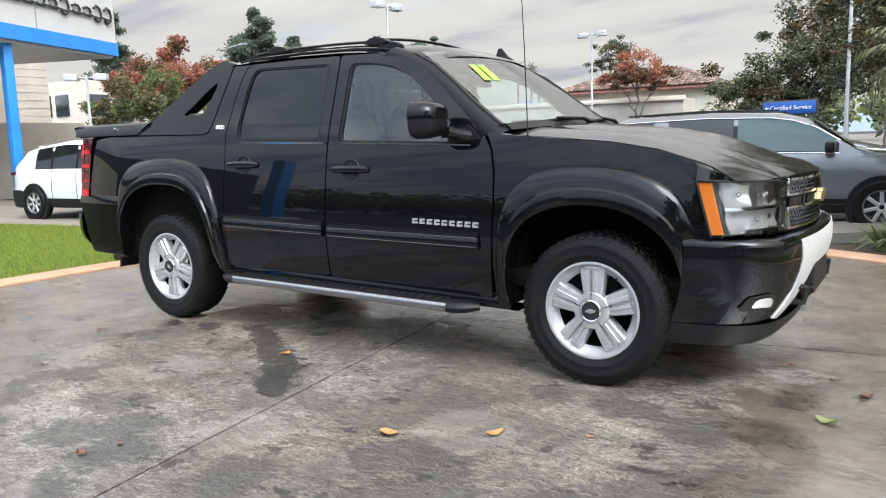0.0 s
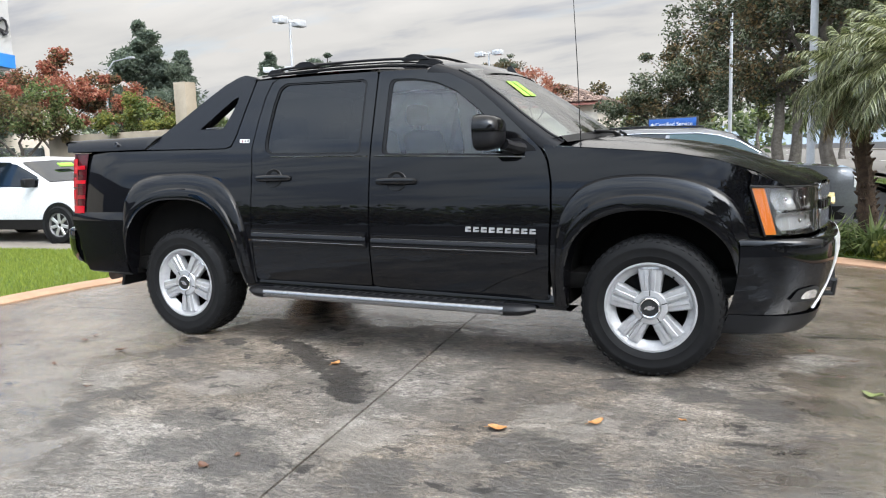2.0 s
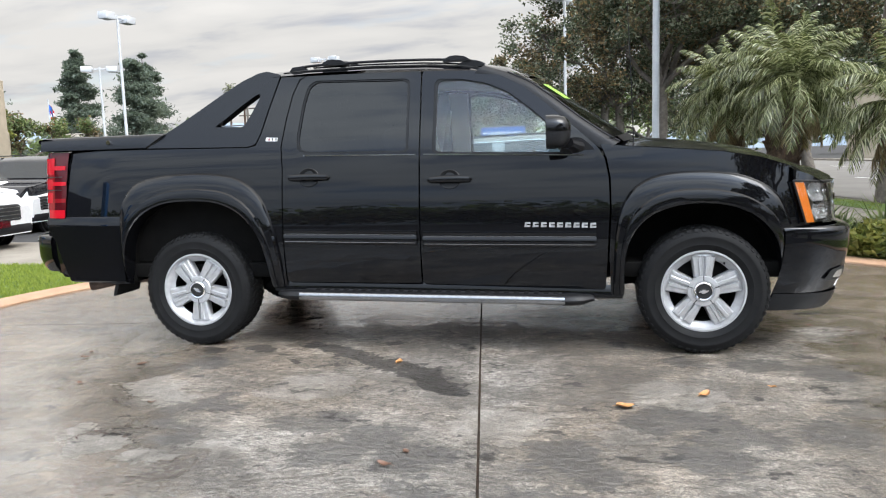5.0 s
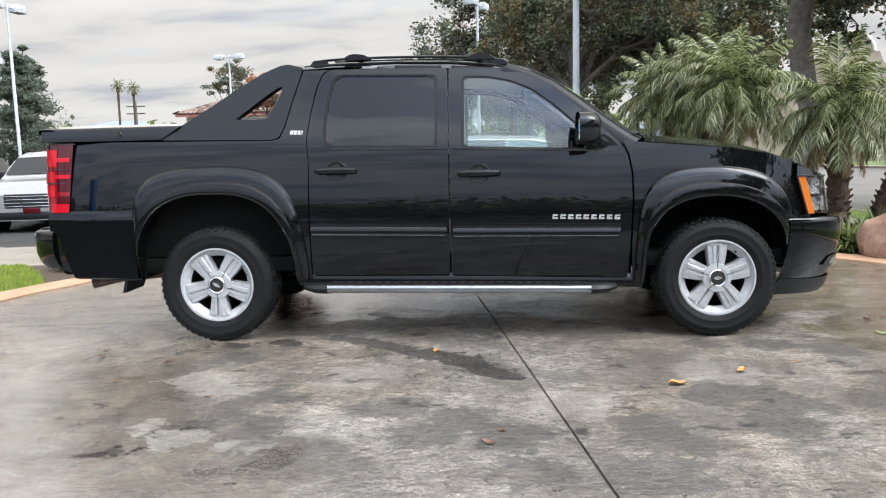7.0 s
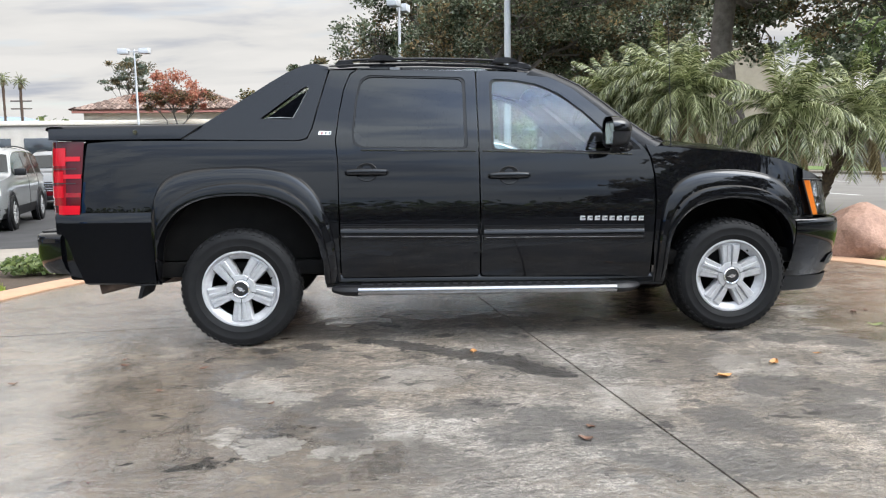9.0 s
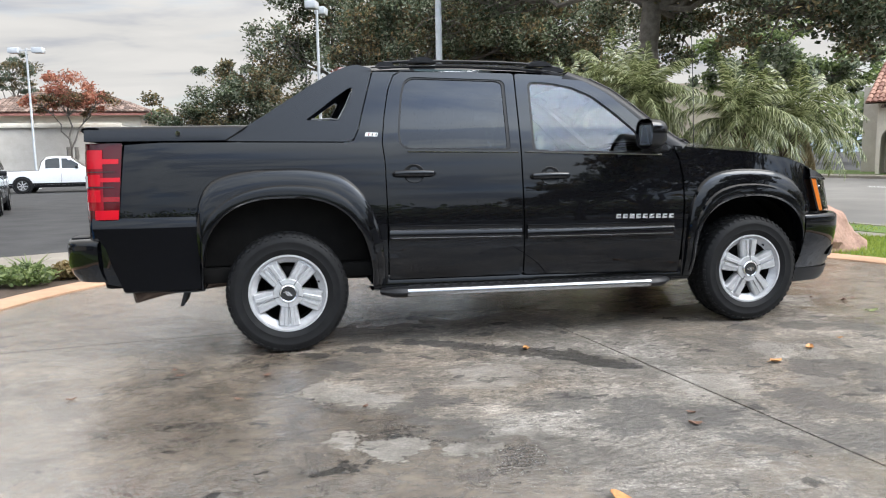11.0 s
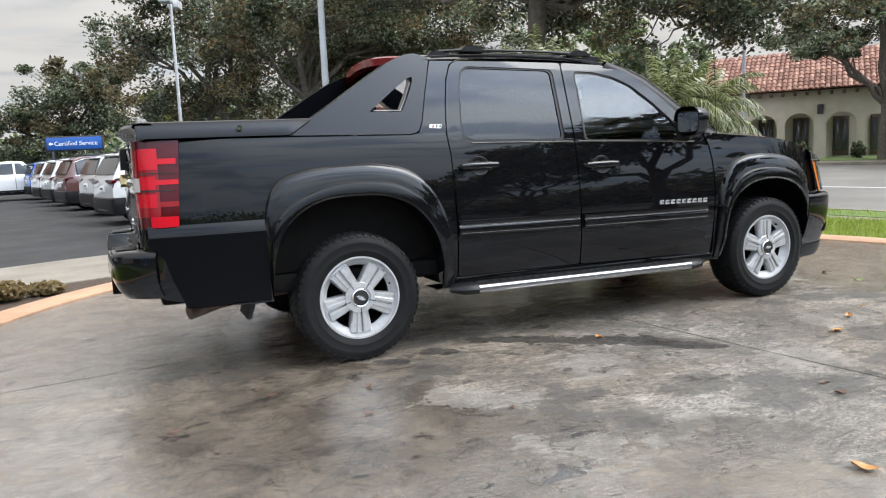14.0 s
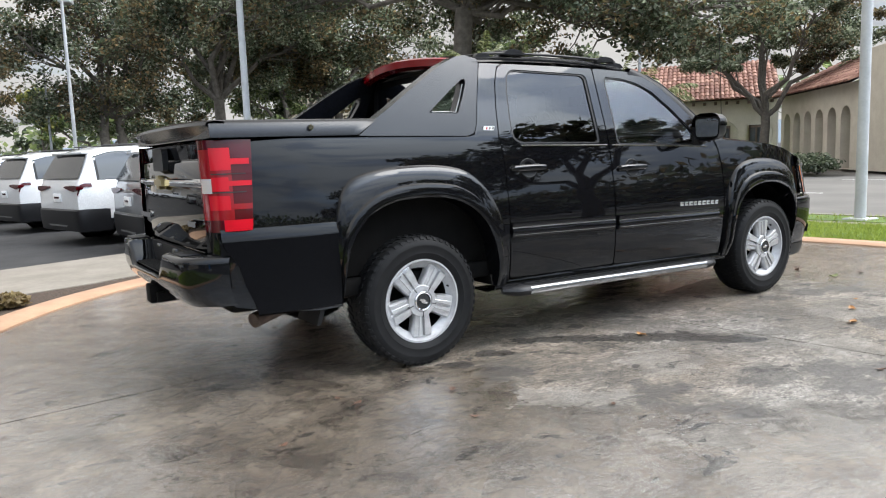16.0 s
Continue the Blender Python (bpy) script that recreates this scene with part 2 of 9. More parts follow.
M["rubber"] = varied("tyre_rubber", (0.004, 0.004, 0.0045), (0.009, 0.009, 0.009), 0.6, 14, 0.2, distance=0.002, Specular_IOR_Level=0.14)
M["red_lens"] = Mat("red_lamp_lens", (0.17, 0.003, 0.006), 0.10, Specular_IOR_Level=0.5).m
M["reverse_white"] = Mat("clear_reversing_lens", (0.38, 0.35, 0.34), 0.12, Specular_IOR_Level=0.5).m
M["red_dark"] = Mat("dark_red_lamp_lens", (0.050, 0.002, 0.004), 0.10, Specular_IOR_Level=0.4).m
M["red_bright"] = Mat("bright_red_reflector", (0.36, 0.006, 0.013), 0.10, Specular_IOR_Level=0.3).m
M["amber"] = Mat("amber_lens", (0.78, 0.25, 0.03), 0.3, Specular_IOR_Level=0.3).m
M["lens"] = pane_glass("clear_lamp_lens", (0.92, 0.93, 0.93))
M["glass_clear"] = pane_glass("light_green_window_glass", (0.84, 0.95, 0.94), 0.01, 1.75)
M["glass_wind"] = pane_glass("windscreen_glass", (0.72, 0.80, 0.76), 0.05, 2.9)
M["glass_dark"] = pane_glass("privacy_glass", (0.030, 0.033, 0.039), 0.01, 1.50)
M["interior"] = varied("light_grey_cloth", (0.30, 0.29, 0.265), (0.44, 0.43, 0.395), 0.85, 20, 0.2)
M["interior_dark"] = varied("dark_cabin_trim", (0.03, 0.03, 0.03), (0.06, 0.058, 0.055), 0.7, 20, 0.2)
M["mirror_glass"] = Mat("mirror_glass", (0.45, 0.46, 0.47), 0.02, 1.0).m
M["reflector"] = varied("bright_lamp_reflector", (0.70, 0.71, 0.72), (0.86, 0.87, 0.88), 0.22, 30, 0.02, 0.7)
M["gold"] = Mat("gold_emblem", (0.40, 0.31, 0.15), 0.3, 0.9).m
M["alloy_shelf"] = varied("silver_alloy_shelf", (0.30, 0.30, 0.305), (0.40, 0.40, 0.405), 0.45, 30, 0.04, 0.4, 0.001)
M["green_mark"] = Mat("lime_green_window_paint", (0.24, 0.46, 0.05), 0.6).m
M["white"] = varied("white_plate", (0.70, 0.70, 0.69), (0.80, 0.80, 0.79), 0.5, 10, 0.05)

# ---- mesh helpers ----
from mathutils.geometry import tessellate_polygon as tessellate


OUTWARD = []          # which way open surfaces face, while a thing is being built


def part(name, bm, material, parent=None, label="", smooth=True, angle=35):
    """Links a bmesh as one mesh object under a thing or a part."""
    me = bpy.data.meshes.new(name)
    bmesh.ops.remove_doubles(bm, verts=bm.verts, dist=1e-5)
    bmesh.ops.recalc_face_normals(bm, faces=bm.faces)
    if OUTWARD and any(len(e.link_faces) == 1 for e in bm.edges):
        score = sum(f.calc_area() * f.normal.dot(OUTWARD[-1](f.calc_center_median()).normalized()) for f in bm.faces)
        if score < 0:
            bmesh.ops.reverse_faces(bm, faces=bm.faces)
    bm.normal_update()
    lim = math.cos(radians(angle))
    for e in bm.edges:
        if len(e.link_faces) == 2:
            e.smooth = e.link_faces[0].normal.dot(e.link_faces[1].normal) > lim
    for f in bm.faces:
        f.smooth = smooth
    bm.to_mesh(me)
    bm.free()
    me.materials.append(material)
    ob = new(name, me)
    if parent is not None:
        ob.parent = parent
    if label:
        ob["label"] = label
    return ob


def raw(name, verts, faces, material, parent=None, label="", smooth=False):
    """Links lists of corners and faces as one mesh object."""
    me = bpy.data.meshes.new(name)
    me.from_pydata(verts, [], faces)
    me.materials.append(material)
    if smooth:
        me.polygons.foreach_set("use_smooth", [True] * len(me.polygons))
    ob = new(name, me)
    if parent is not None:
        ob.parent = parent
    if label:
        ob["label"] = label
    return ob


def empty(name, m=None):
    ob = new(name)
    ob.empty_display_size = 0.2
    if m is not None:
        ob.matrix_world = m
    return ob


def box(bm, lo, hi, bevel=0.0, segments=2, turn=None):
    """A block from corner lo to corner hi."""
    lo, hi = Vector(lo), Vector(hi)
    made = bmesh.ops.create_cube(bm, size=1.0)["verts"]
    mid, size = (lo + hi) / 2, hi - lo
    bmesh.ops.scale(bm, vec=size, verts=made)
    if bevel:
        edges = list({e for v in made for e in v.link_edges})
        made = list({v for f in bmesh.ops.bevel(bm, geom=edges, offset=bevel, segments=segments, affect="EDGES", profile=0.5)["faces"] for v in f.verts} | {v for v in made if v.is_valid})
    if turn is not None:
        bmesh.ops.transform(bm, matrix=turn.to_4x4(), verts=made)
    bmesh.ops.translate(bm, vec=mid, verts=made)
    return made


def tube(bm, points, radii, n=10, caps=True, squash=(1, 1)):
    """A round bar along points; one radius or one for each point."""
    points = [Vector(p) for p in points]
    radii = [float(radii)] * len(points) if isinstance(radii, (int, float)) else [float(r) for r in radii]
    rings, side = [], None
    for i, p in enumerate(points):
        way = (points[min(i + 1, len(points) - 1)] - points[max(i - 1, 0)]).normalized()
        if side is None or abs(side.dot(way)) > 0.95:
            side = way.orthogonal().normalized() if abs(way.z) > 0.9 else way.cross(Vector((0, 0, 1))).normalized()
        side = (side - way * side.dot(way)).normalized()
        other = way.cross(side)
        rings.append([bm.verts.new(p + radii[i] * (squash[0] * math.cos(a) * side + squash[1] * math.sin(a) * other)) for a in (2 * math.pi * k / n for k in range(n))])
    for a, b in zip(rings, rings[1:]):
        for k in range(n):
            bm.faces.new((a[k], a[(k + 1) % n], b[(k + 1) % n], b[k]))
    if caps:
        bm.faces.new(rings[0][::-1])
        bm.faces.new(rings[-1])
    return rings


def lathe(bm, profile, n=40, place=None):
    """Turns (radius, y) pairs round the y axis."""
    rings = []
    for r, y in profile:
        rings.append([bm.verts.new((r * math.cos(2 * math.pi * k / n), y, r * math.sin(2 * math.pi * k / n))) for k in range(n)])
    for a, b in zip(rings, rings[1:]):
        for k in range(n):
            bm.faces.new((a[k], b[k], b[(k + 1) % n], a[(k + 1) % n]))
    if place is not None:
        bmesh.ops.transform(bm, matrix=place, verts=[v for r in rings for v in r])
    return rings


def grid(bm, rows, close=False):
    """Faces between rows of points of equal length."""
    vs = [[bm.verts.new(p) for p in row] for row in rows]
    for a, b in zip(vs, vs[1:]):
        for k in range(len(a) - 1):
            try:
                bm.faces.new((a[k], a[k + 1], b[k + 1], b[k]))
            except ValueError:
                pass
        if close:
            bm.faces.new((a[-1], a[0], b[0], b[-1]))
    return vs


def prism(bm, outline, lo, hi, axis="y"):
    """An outline given in the other two axes, drawn out from lo to hi."""
    def at(u, v, w):
        return (u, w, v) if axis == "y" else (w, u, v) if axis == "x" else (u, v, w)
    a = [bm.verts.new(at(u, v, lo)) for u, v in outline]
    b = [bm.verts.new(at(u, v, hi)) for u, v in outline]
    bm.faces.new(a)
    bm.faces.new(b[::-1])
    for k in range(len(a)):
        j = (k + 1) % len(a)
        bm.faces.new((a[j], a[k], b[k], b[j]))


def rounded(points, radius=0.03, n=4):
    """A closed outline with its corners rounded."""
    out = []
    pts = [Vector(p) for p in points]
    for i, p in enumerate(pts):
        a, b = pts[i - 1] - p, pts[(i + 1) % len(pts)] - p
        r = min(radius, a.length * 0.45, b.length * 0.45)
        s, e = p + a.normalized() * r, p + b.normalized() * r
        for k in range(n + 1):
            t = k / n
            out.append(tuple((1 - t) ** 2 * s + 2 * t * (1 - t) * p + t * t * e))
    return out


def curve2(points, per=6):
    """A smooth line through points (Catmull-Rom)."""
    pts = [Vector(p) for p in points]
    out = []
    for i in range(len(pts) - 1):
        p0, p1, p2, p3 = pts[max(i - 1, 0)], pts[i], pts[i + 1], pts[min(i + 2, len(pts) - 1)]
        for k in range(per):
            t = k / per
            out.append(tuple(0.5 * (2 * p1 + (p2 - p0) * t + (2 * p0 - 5 * p1 + 4 * p2 - p3) * t * t + (3 * p1 - p0 - 3 * p2 + p3) * t ** 3)))
    out.append(tuple(pts[-1]))
    return out


def sheet(outline, holes, step, place, depth=0.0, inward=None):
    """A panel with an outline and holes in two coordinates, cut into a grid and bent by place(u, v); its rims turn inward by depth."""
    from_loops = [[Vector((u, v, 0)) for u, v in loop] for loop in (outline, *holes)]
    tris = tessellate(from_loops)
    flat = [p for loop in from_loops for p in loop]
    bm = bmesh.new()
    vs = [bm.verts.new(p) for p in flat]
    for t in tris:
        try:
            bm.faces.new([vs[i] for i in t])
        except ValueError:
            pass
    for axis in (0, 1):
        low, high = min(p[axis] for p in flat), max(p[axis] for p in flat)
        k = math.floor(low / step) + 1
        while k * step < high - 1e-4:
            co, no = [0, 0, 0], [0, 0, 0]
            co[axis], no[axis] = k * step, 1
            bmesh.ops.bisect_plane(bm, geom=bm.verts[:] + bm.edges[:] + bm.faces[:], plane_co=co, plane_no=no, dist=1e-5)
            k += 1
    bmesh.ops.dissolve_limit(bm, angle_limit=0.001, verts=bm.verts, edges=[e for e in bm.edges if len(e.link_faces) == 2 and not (abs(e.verts[0].co.x - e.verts[1].co.x) < 1e-6 or abs(e.verts[0].co.y - e.verts[1].co.y) < 1e-6)])
    rim = [e for e in bm.edges if len(e.link_faces) == 1]
    for v in bm.verts:
        v.co = place(v.co.x, v.co.y)
    if depth:
        ring = bmesh.ops.extrude_edge_only(bm, edges=rim)["geom"]
        for v in {g for g in ring if isinstance(g, bmesh.types.BMVert)}:
            v.co += Vector(inward) * depth
    return bm




def smoothed(xs, ys, width=0.04, n=600):
    """A soft curve through (x, y) pairs, as a function."""
    lo, hi = xs[0] - 0.6, xs[-1] + 0.6
    at = np.linspace(lo, hi, n)
    val = np.interp(at, xs, ys)
    k = np.exp(-0.5 * (np.linspace(-3, 3, max(3, int(6 * width / (hi - lo) * n)) | 1)) ** 2)
    pad = len(k) // 2
    val = np.convolve(np.r_[[val[0]] * pad, val, [val[-1]] * pad], k / k.sum(), "valid")
    return lambda x: float(np.interp(x, at, val))

# ---- ground ----
SOAKED = [(0.81, -0.87, 0.10), (0.90, -0.92, 0.08), (0.98, -0.97, 0.09), (1.06, -1.02, 0.08), (1.14, -1.07, 0.11), (1.25, -1.15, 0.09), (1.35, -1.24, 0.10), (1.45, -1.28, 0.08), (1.55, -1.33, 0.09), (1.67, -1.47, 0.11), (1.75, -1.57, 0.09), (1.83, -1.68, 0.10), (1.91, -1.77, 0.08), (0.96, -0.44, 0.06), (1.54, -0.47, 0.06), (2.38, -0.45, 0.05), (2.82, -0.70, 0.05), (0.45, -1.0, 0.10), (0.15, -1.03, 0.11)]
DAMP = [(0.05, -1.52, 0.13), (0.25, -1.32, 0.11), (0.70, -2.05, 0.10), (1.38, -2.26, 0.11), (1.20, -2.29, 0.08), (1.67, -2.46, 0.12), (2.50, -2.54, 0.14), (2.64, -2.74, 0.11), (2.90, -2.15, 0.12), (3.10, -2.08, 0.12), (3.24, -2.29, 0.13), (3.13, -2.56, 0.13), (3.58, -1.15, 0.11), (3.17, -1.12, 0.09), (4.03, -1.95, 0.22), (3.71, -2.18, 0.13), (1.89, -2.65, 0.13), (0.52, -2.34, 0.13), (-0.84, -0.82, 0.10), (3.9, -1.25, 0.13), (2.40, -3.04, 0.16), (1.95, -3.02, 0.12), (0.08, -2.20, 0.10), (0.30, -2.28, 0.08), (0.55, -2.16, 0.07), (0.75, -2.52, 0.08), (1.50, -2.64, 0.12), (4.25, -1.70, 0.14)]
PALE = [(0.16, -1.78, 0.12), (0.26, -1.90, 0.13), (0.42, -2.02, 0.10), (0.20, -2.55, 0.09), (0.42, -2.66, 0.10), (0.70, -2.74, 0.09), (1.02, -2.62, 0.09), (3.05, -1.75, 0.22), (2.75, -2.30, 0.12), (2.2, -2.2, 0.2), (1.1, -1.75, 0.2)]


def concrete_wet():
    """Grey-tan stamped concrete: a sheet of rain water over part of it, damp and dark patches on the rest."""
    m = Mat("wet_stamped_concrete", (0.2, 0.18, 0.16), 0.5, Specular_IOR_Level=0.35)
    clean = (1, 1, 1)
    grey = lambda v: (v, v, v)
    big, mid_n, fine, skin = m.noise(0.55, 5, 0.6, 0.6), m.noise(2.6, 9, 0.66, 0.5), m.noise(85, 4, 0.7), m.noise(13, 8, 0.72, 0.8)
    mottle = m.noise(6.0, 9, 0.72, 0.3, (1, 1.35, 1))
    # pale cement with a speckled skin
    tone = m.math("ADD", m.math("MULTIPLY", mid_n, 0.40), m.math("ADD", m.math("MULTIPLY", fine, 0.34), m.math("MULTIPLY", skin, 0.26)))
    base = m.ramp(tone, [(0.37, (0.050, 0.045, 0.038)), (0.45, (0.122, 0.110, 0.096)), (0.52, (0.200, 0.184, 0.163)), (0.61, (0.370, 0.348, 0.318))])
    base = m.mix(1.0, base, m.ramp(big, [(0.42, (1.0, 0.985, 0.965)), (0.58, (1.0, 0.90, 0.79))]), "MULTIPLY")
    speck = m.noise(230, 3, 0.75)
    base = m.mix(1.0, base, m.ramp(m.math("ADD", m.math("MULTIPLY", speck, 0.6), m.math("MULTIPLY", m.noise(48, 5, 0.75), 0.4)), [(0.40, grey(0.52)), (0.50, grey(1.06)), (0.60, grey(1.62))]), "MULTIPLY")
    # small ridges of the stamp; light tops and shaded hollows are in the colour
    ridge = m.noise(17, 7, 0.66, 0.9, (1.0, 1.9, 1))
    base = m.mix(1.0, base, m.ramp(ridge, [(0.40, grey(0.66)), (0.455, grey(0.80)), (0.472, grey(1.04)), (0.52, grey(1.02)), (0.532, grey(1.30)), (0.56, grey(1.12)), (0.62, grey(1.28))]), "MULTIPLY")
    # dark lines along the stamp's terrace edges: shade of the relief put into colour
    swell = m.noise(1.5, 3.5, 0.56, 1.3, (1.0, 1.55, 1))
    groove_shade = (0.52, 0.50, 0.48)
    lines = [(0.398, clean), (0.404, groove_shade), (0.412, clean), (0.466, clean), (0.472, groove_shade), (0.480, clean), (0.536, clean), (0.542, groove_shade), (0.550, clean), (0.622, clean), (0.628, groove_shade), (0.636, clean)]
    base = m.mix(1.0, base, m.ramp(swell, lines), "MULTIPLY")
    v = m.n.new("ShaderNodeTexVoronoi")
    v.feature = "DISTANCE_TO_EDGE"
    v.inputs["Scale"].default_value = 3.6
    warp, nz = m.n.new("ShaderNodeVectorMath"), m.n.new("ShaderNodeTexNoise")
    warp.operation = "ADD"
    nz.inputs["Scale"].default_value, nz.inputs["Detail"].default_value, nz.inputs["Roughness"].default_value = 2.8, 8, 0.66
    m.l.new(m.coords((1.0, 1.5, 1)), warp.inputs[0])
    m.l.new(m.coords(), nz.inputs["Vector"])
    m.l.new(nz.outputs["Color"], warp.inputs[1])
    m.l.new(warp.outputs[0], v.inputs["Vector"])
    broken = m.ramp(m.noise(1.9, 6, 0.6), [(0.44, clean), (0.56, (0, 0, 0))])
    crease = m.mix(1.0, m.ramp(v.outputs["Distance"], [(0.0, (0, 0, 0)), (0.012, grey(0.4)), (0.05, clean)]), broken, "LIGHTEN")
    # the broken creases get their shade in the colour too
    base = m.mix(1.0, base, m.ramp(crease, [(0.0, (0.55, 0.53, 0.51)), (0.7, clean)]), "MULTIPLY")
    # places bent by the grain, so that patches fray
    fray = m.n.new("ShaderNodeTexNoise")
    fray.inputs["Scale"].default_value, fray.inputs["Detail"].default_value, fray.inputs["Roughness"].default_value = 4.5, 9, 0.70
    m.l.new(m.coords(), fray.inputs["Vector"])
    lift, bend = m.n.new("ShaderNodeVectorMath"), m.n.new("ShaderNodeVectorMath")
    lift.operation, bend.operation = "SUBTRACT", "MULTIPLY_ADD"
    lift.inputs[1].default_value, bend.inputs[1].default_value = (0.5, 0.5, 0.5), (0.62, 0.42, 0.0)
    m.l.new(fray.outputs["Color"], lift.inputs[0])
    m.l.new(lift.outputs[0], bend.inputs[0])
    m.l.new(m.coords(), bend.inputs[2])

    def patches(spots, grow):
        field = None
        for x, y, r in spots:
            far = m.n.new("ShaderNodeVectorMath")
            far.operation = "DISTANCE"
            far.inputs[1].default_value = (x, y, 0)
            m.l.new(bend.outputs[0], far.inputs[0])
            near = m.math("DIVIDE", far.outputs["Value"], r * grow)
            field = near if field is None else m.math("MINIMUM", field, near)
        return field

    pool, damp, dry = patches(SOAKED, 1.12), patches(DAMP, 1.45), patches(PALE, 1.25)
    ragged = m.math("MULTIPLY", m.math("SUBTRACT", m.math("ADD", m.math("MULTIPLY", mottle, 0.62), m.math("MULTIPLY", m.noise(24, 6, 0.72, 0.4, (1, 1.4, 1)), 0.38)), 0.5), 3.2)
    pool = m.math("ADD", pool, m.math("MULTIPLY", ragged, 0.95))
    dry = m.ramp(m.math("ADD", dry, m.math("MULTIPLY", ragged, 0.6)), [(0.72, clean), (0.95, grey(0.75)), (1.02, (0, 0, 0))])
    damp = m.math("ADD", damp, ragged)
    # broad old stains
    field = m.math("ADD", m.math("MULTIPLY", m.noise(0.9, 10, 0.66, 0.8, (1, 1.7, 1)), 0.72), m.math("MULTIPLY", mottle, 0.28))
    stain = m.ramp(field, [(0.512, (0, 0, 0)), (0.532, clean)])
    base = m.mix(m.math("MULTIPLY", stain, 0.55), base, (0.085, 0.074, 0.062))
    base = m.mix(m.math("MULTIPLY", dry, 0.46), base, m.ramp(tone, [(0.40, (0.150, 0.136, 0.118)), (0.50, (0.290, 0.268, 0.240)), (0.60, (0.440, 0.415, 0.380))]))
    soft = m.ramp(damp, [(0.74, clean), (0.88, grey(0.82)), (0.93, grey(0.22)), (1.04, (0, 0, 0))])
    base = m.mix(m.math("MULTIPLY", soft, 0.66), base, (0.044, 0.041, 0.038))
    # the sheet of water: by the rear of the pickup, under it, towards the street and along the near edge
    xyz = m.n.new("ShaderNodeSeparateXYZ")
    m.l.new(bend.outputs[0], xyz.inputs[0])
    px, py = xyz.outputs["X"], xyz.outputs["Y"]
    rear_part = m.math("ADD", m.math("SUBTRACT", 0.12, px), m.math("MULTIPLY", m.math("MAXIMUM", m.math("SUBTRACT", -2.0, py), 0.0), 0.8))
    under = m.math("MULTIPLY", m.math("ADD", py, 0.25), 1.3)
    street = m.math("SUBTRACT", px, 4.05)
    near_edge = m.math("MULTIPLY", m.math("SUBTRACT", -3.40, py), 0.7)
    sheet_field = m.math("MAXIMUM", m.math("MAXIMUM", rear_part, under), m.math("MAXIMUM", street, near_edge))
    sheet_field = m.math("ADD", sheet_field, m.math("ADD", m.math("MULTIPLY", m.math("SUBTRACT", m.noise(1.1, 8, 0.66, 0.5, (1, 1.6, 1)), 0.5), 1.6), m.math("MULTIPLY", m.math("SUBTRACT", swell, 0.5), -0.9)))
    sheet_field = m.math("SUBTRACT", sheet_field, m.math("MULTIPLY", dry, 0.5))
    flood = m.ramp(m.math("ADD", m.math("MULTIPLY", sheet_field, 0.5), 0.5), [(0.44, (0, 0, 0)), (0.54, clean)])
    soaked = m.ramp(pool, [(0.86, clean), (0.98, (0, 0, 0))])
    thin = m.ramp(m.math("ADD", m.math("MULTIPLY", m.noise(3.0, 10, 0.68, 0.4, (1, 1.6, 1)), 0.7), m.math("MULTIPLY", skin, 0.3)), [(0.572, (0, 0, 0)), (0.590, clean)])
    wet = m.mix(1.0, soaked, thin, "LIGHTEN")
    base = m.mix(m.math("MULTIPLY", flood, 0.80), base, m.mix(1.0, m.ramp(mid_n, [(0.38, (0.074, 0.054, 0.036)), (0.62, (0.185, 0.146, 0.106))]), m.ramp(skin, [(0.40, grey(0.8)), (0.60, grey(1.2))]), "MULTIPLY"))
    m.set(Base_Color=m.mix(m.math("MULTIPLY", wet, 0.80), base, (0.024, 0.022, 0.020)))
    m.set(Roughness=m.math("ADD", m.math("MULTIPLY", skin, 0.5), 0.28))
    # water gives a smooth coat; on the damp skin it is thin and broken
    grain = m.ramp(m.math("ADD", m.math("MULTIPLY", skin, 0.5), m.math("MULTIPLY", mottle, 0.5)), [(0.44, grey(0.40)), (0.58, grey(0.15))])
    high = m.ramp(m.math("ADD", m.math("MULTIPLY", skin, 0.4), m.math("MULTIPLY", swell, 0.6)), [(0.50, clean), (0.60, grey(0.70))])
    m.set(Coat_Weight=m.mix(soaked, m.mix(flood, m.mix(dry, grain, grey(0.03)), high), grey(0.5)))
    m.set(Coat_Roughness=m.mix(flood, m.ramp(skin, [(0.42, grey(0.05)), (0.60, grey(0.16))]), m.ramp(skin, [(0.42, grey(0.02)), (0.60, grey(0.12))])))
    m.b.inputs["Coat IOR"].default_value = 3.9
    # slate-like stamp: low terraces with crisp edges
    steps = m.ramp(swell, [(0.30, grey(0.0)), (0.36, grey(0.16)), (0.40, grey(0.30)), (0.412, grey(0.42)), (0.468, grey(0.50)), (0.48, grey(0.62)), (0.538, grey(0.70)), (0.55, grey(0.82)), (0.624, grey(0.90)), (0.636, grey(1.0))])
    relief = m.math("ADD", m.math("MULTIPLY", steps, 0.9), m.math("MULTIPLY", crease, 0.40))
    h = m.math("ADD", m.math("ADD", relief, m.math("MULTIPLY", ridge, 1.2)), m.math("MULTIPLY", m.math("ADD", fine, m.math("MULTIPLY", skin, 2.6)), 0.40))
    m.bump(h, 1.0, 0.022)
    water = m.n.new("ShaderNodeBump")
    water.inputs["Distance"].default_value = 0.0050
    crisp = m.ramp(ridge, [(0.36, grey(0.0)), (0.44, grey(0.22)), (0.47, grey(0.48)), (0.525, grey(0.58)), (0.55, grey(0.86)), (0.64, grey(1.0))])
    ripple = m.math("ADD", m.math("MULTIPLY", relief, 0.7), m.math("ADD", m.math("MULTIPLY", skin, 0.35), m.math("MULTIPLY", crisp, 0.62)))
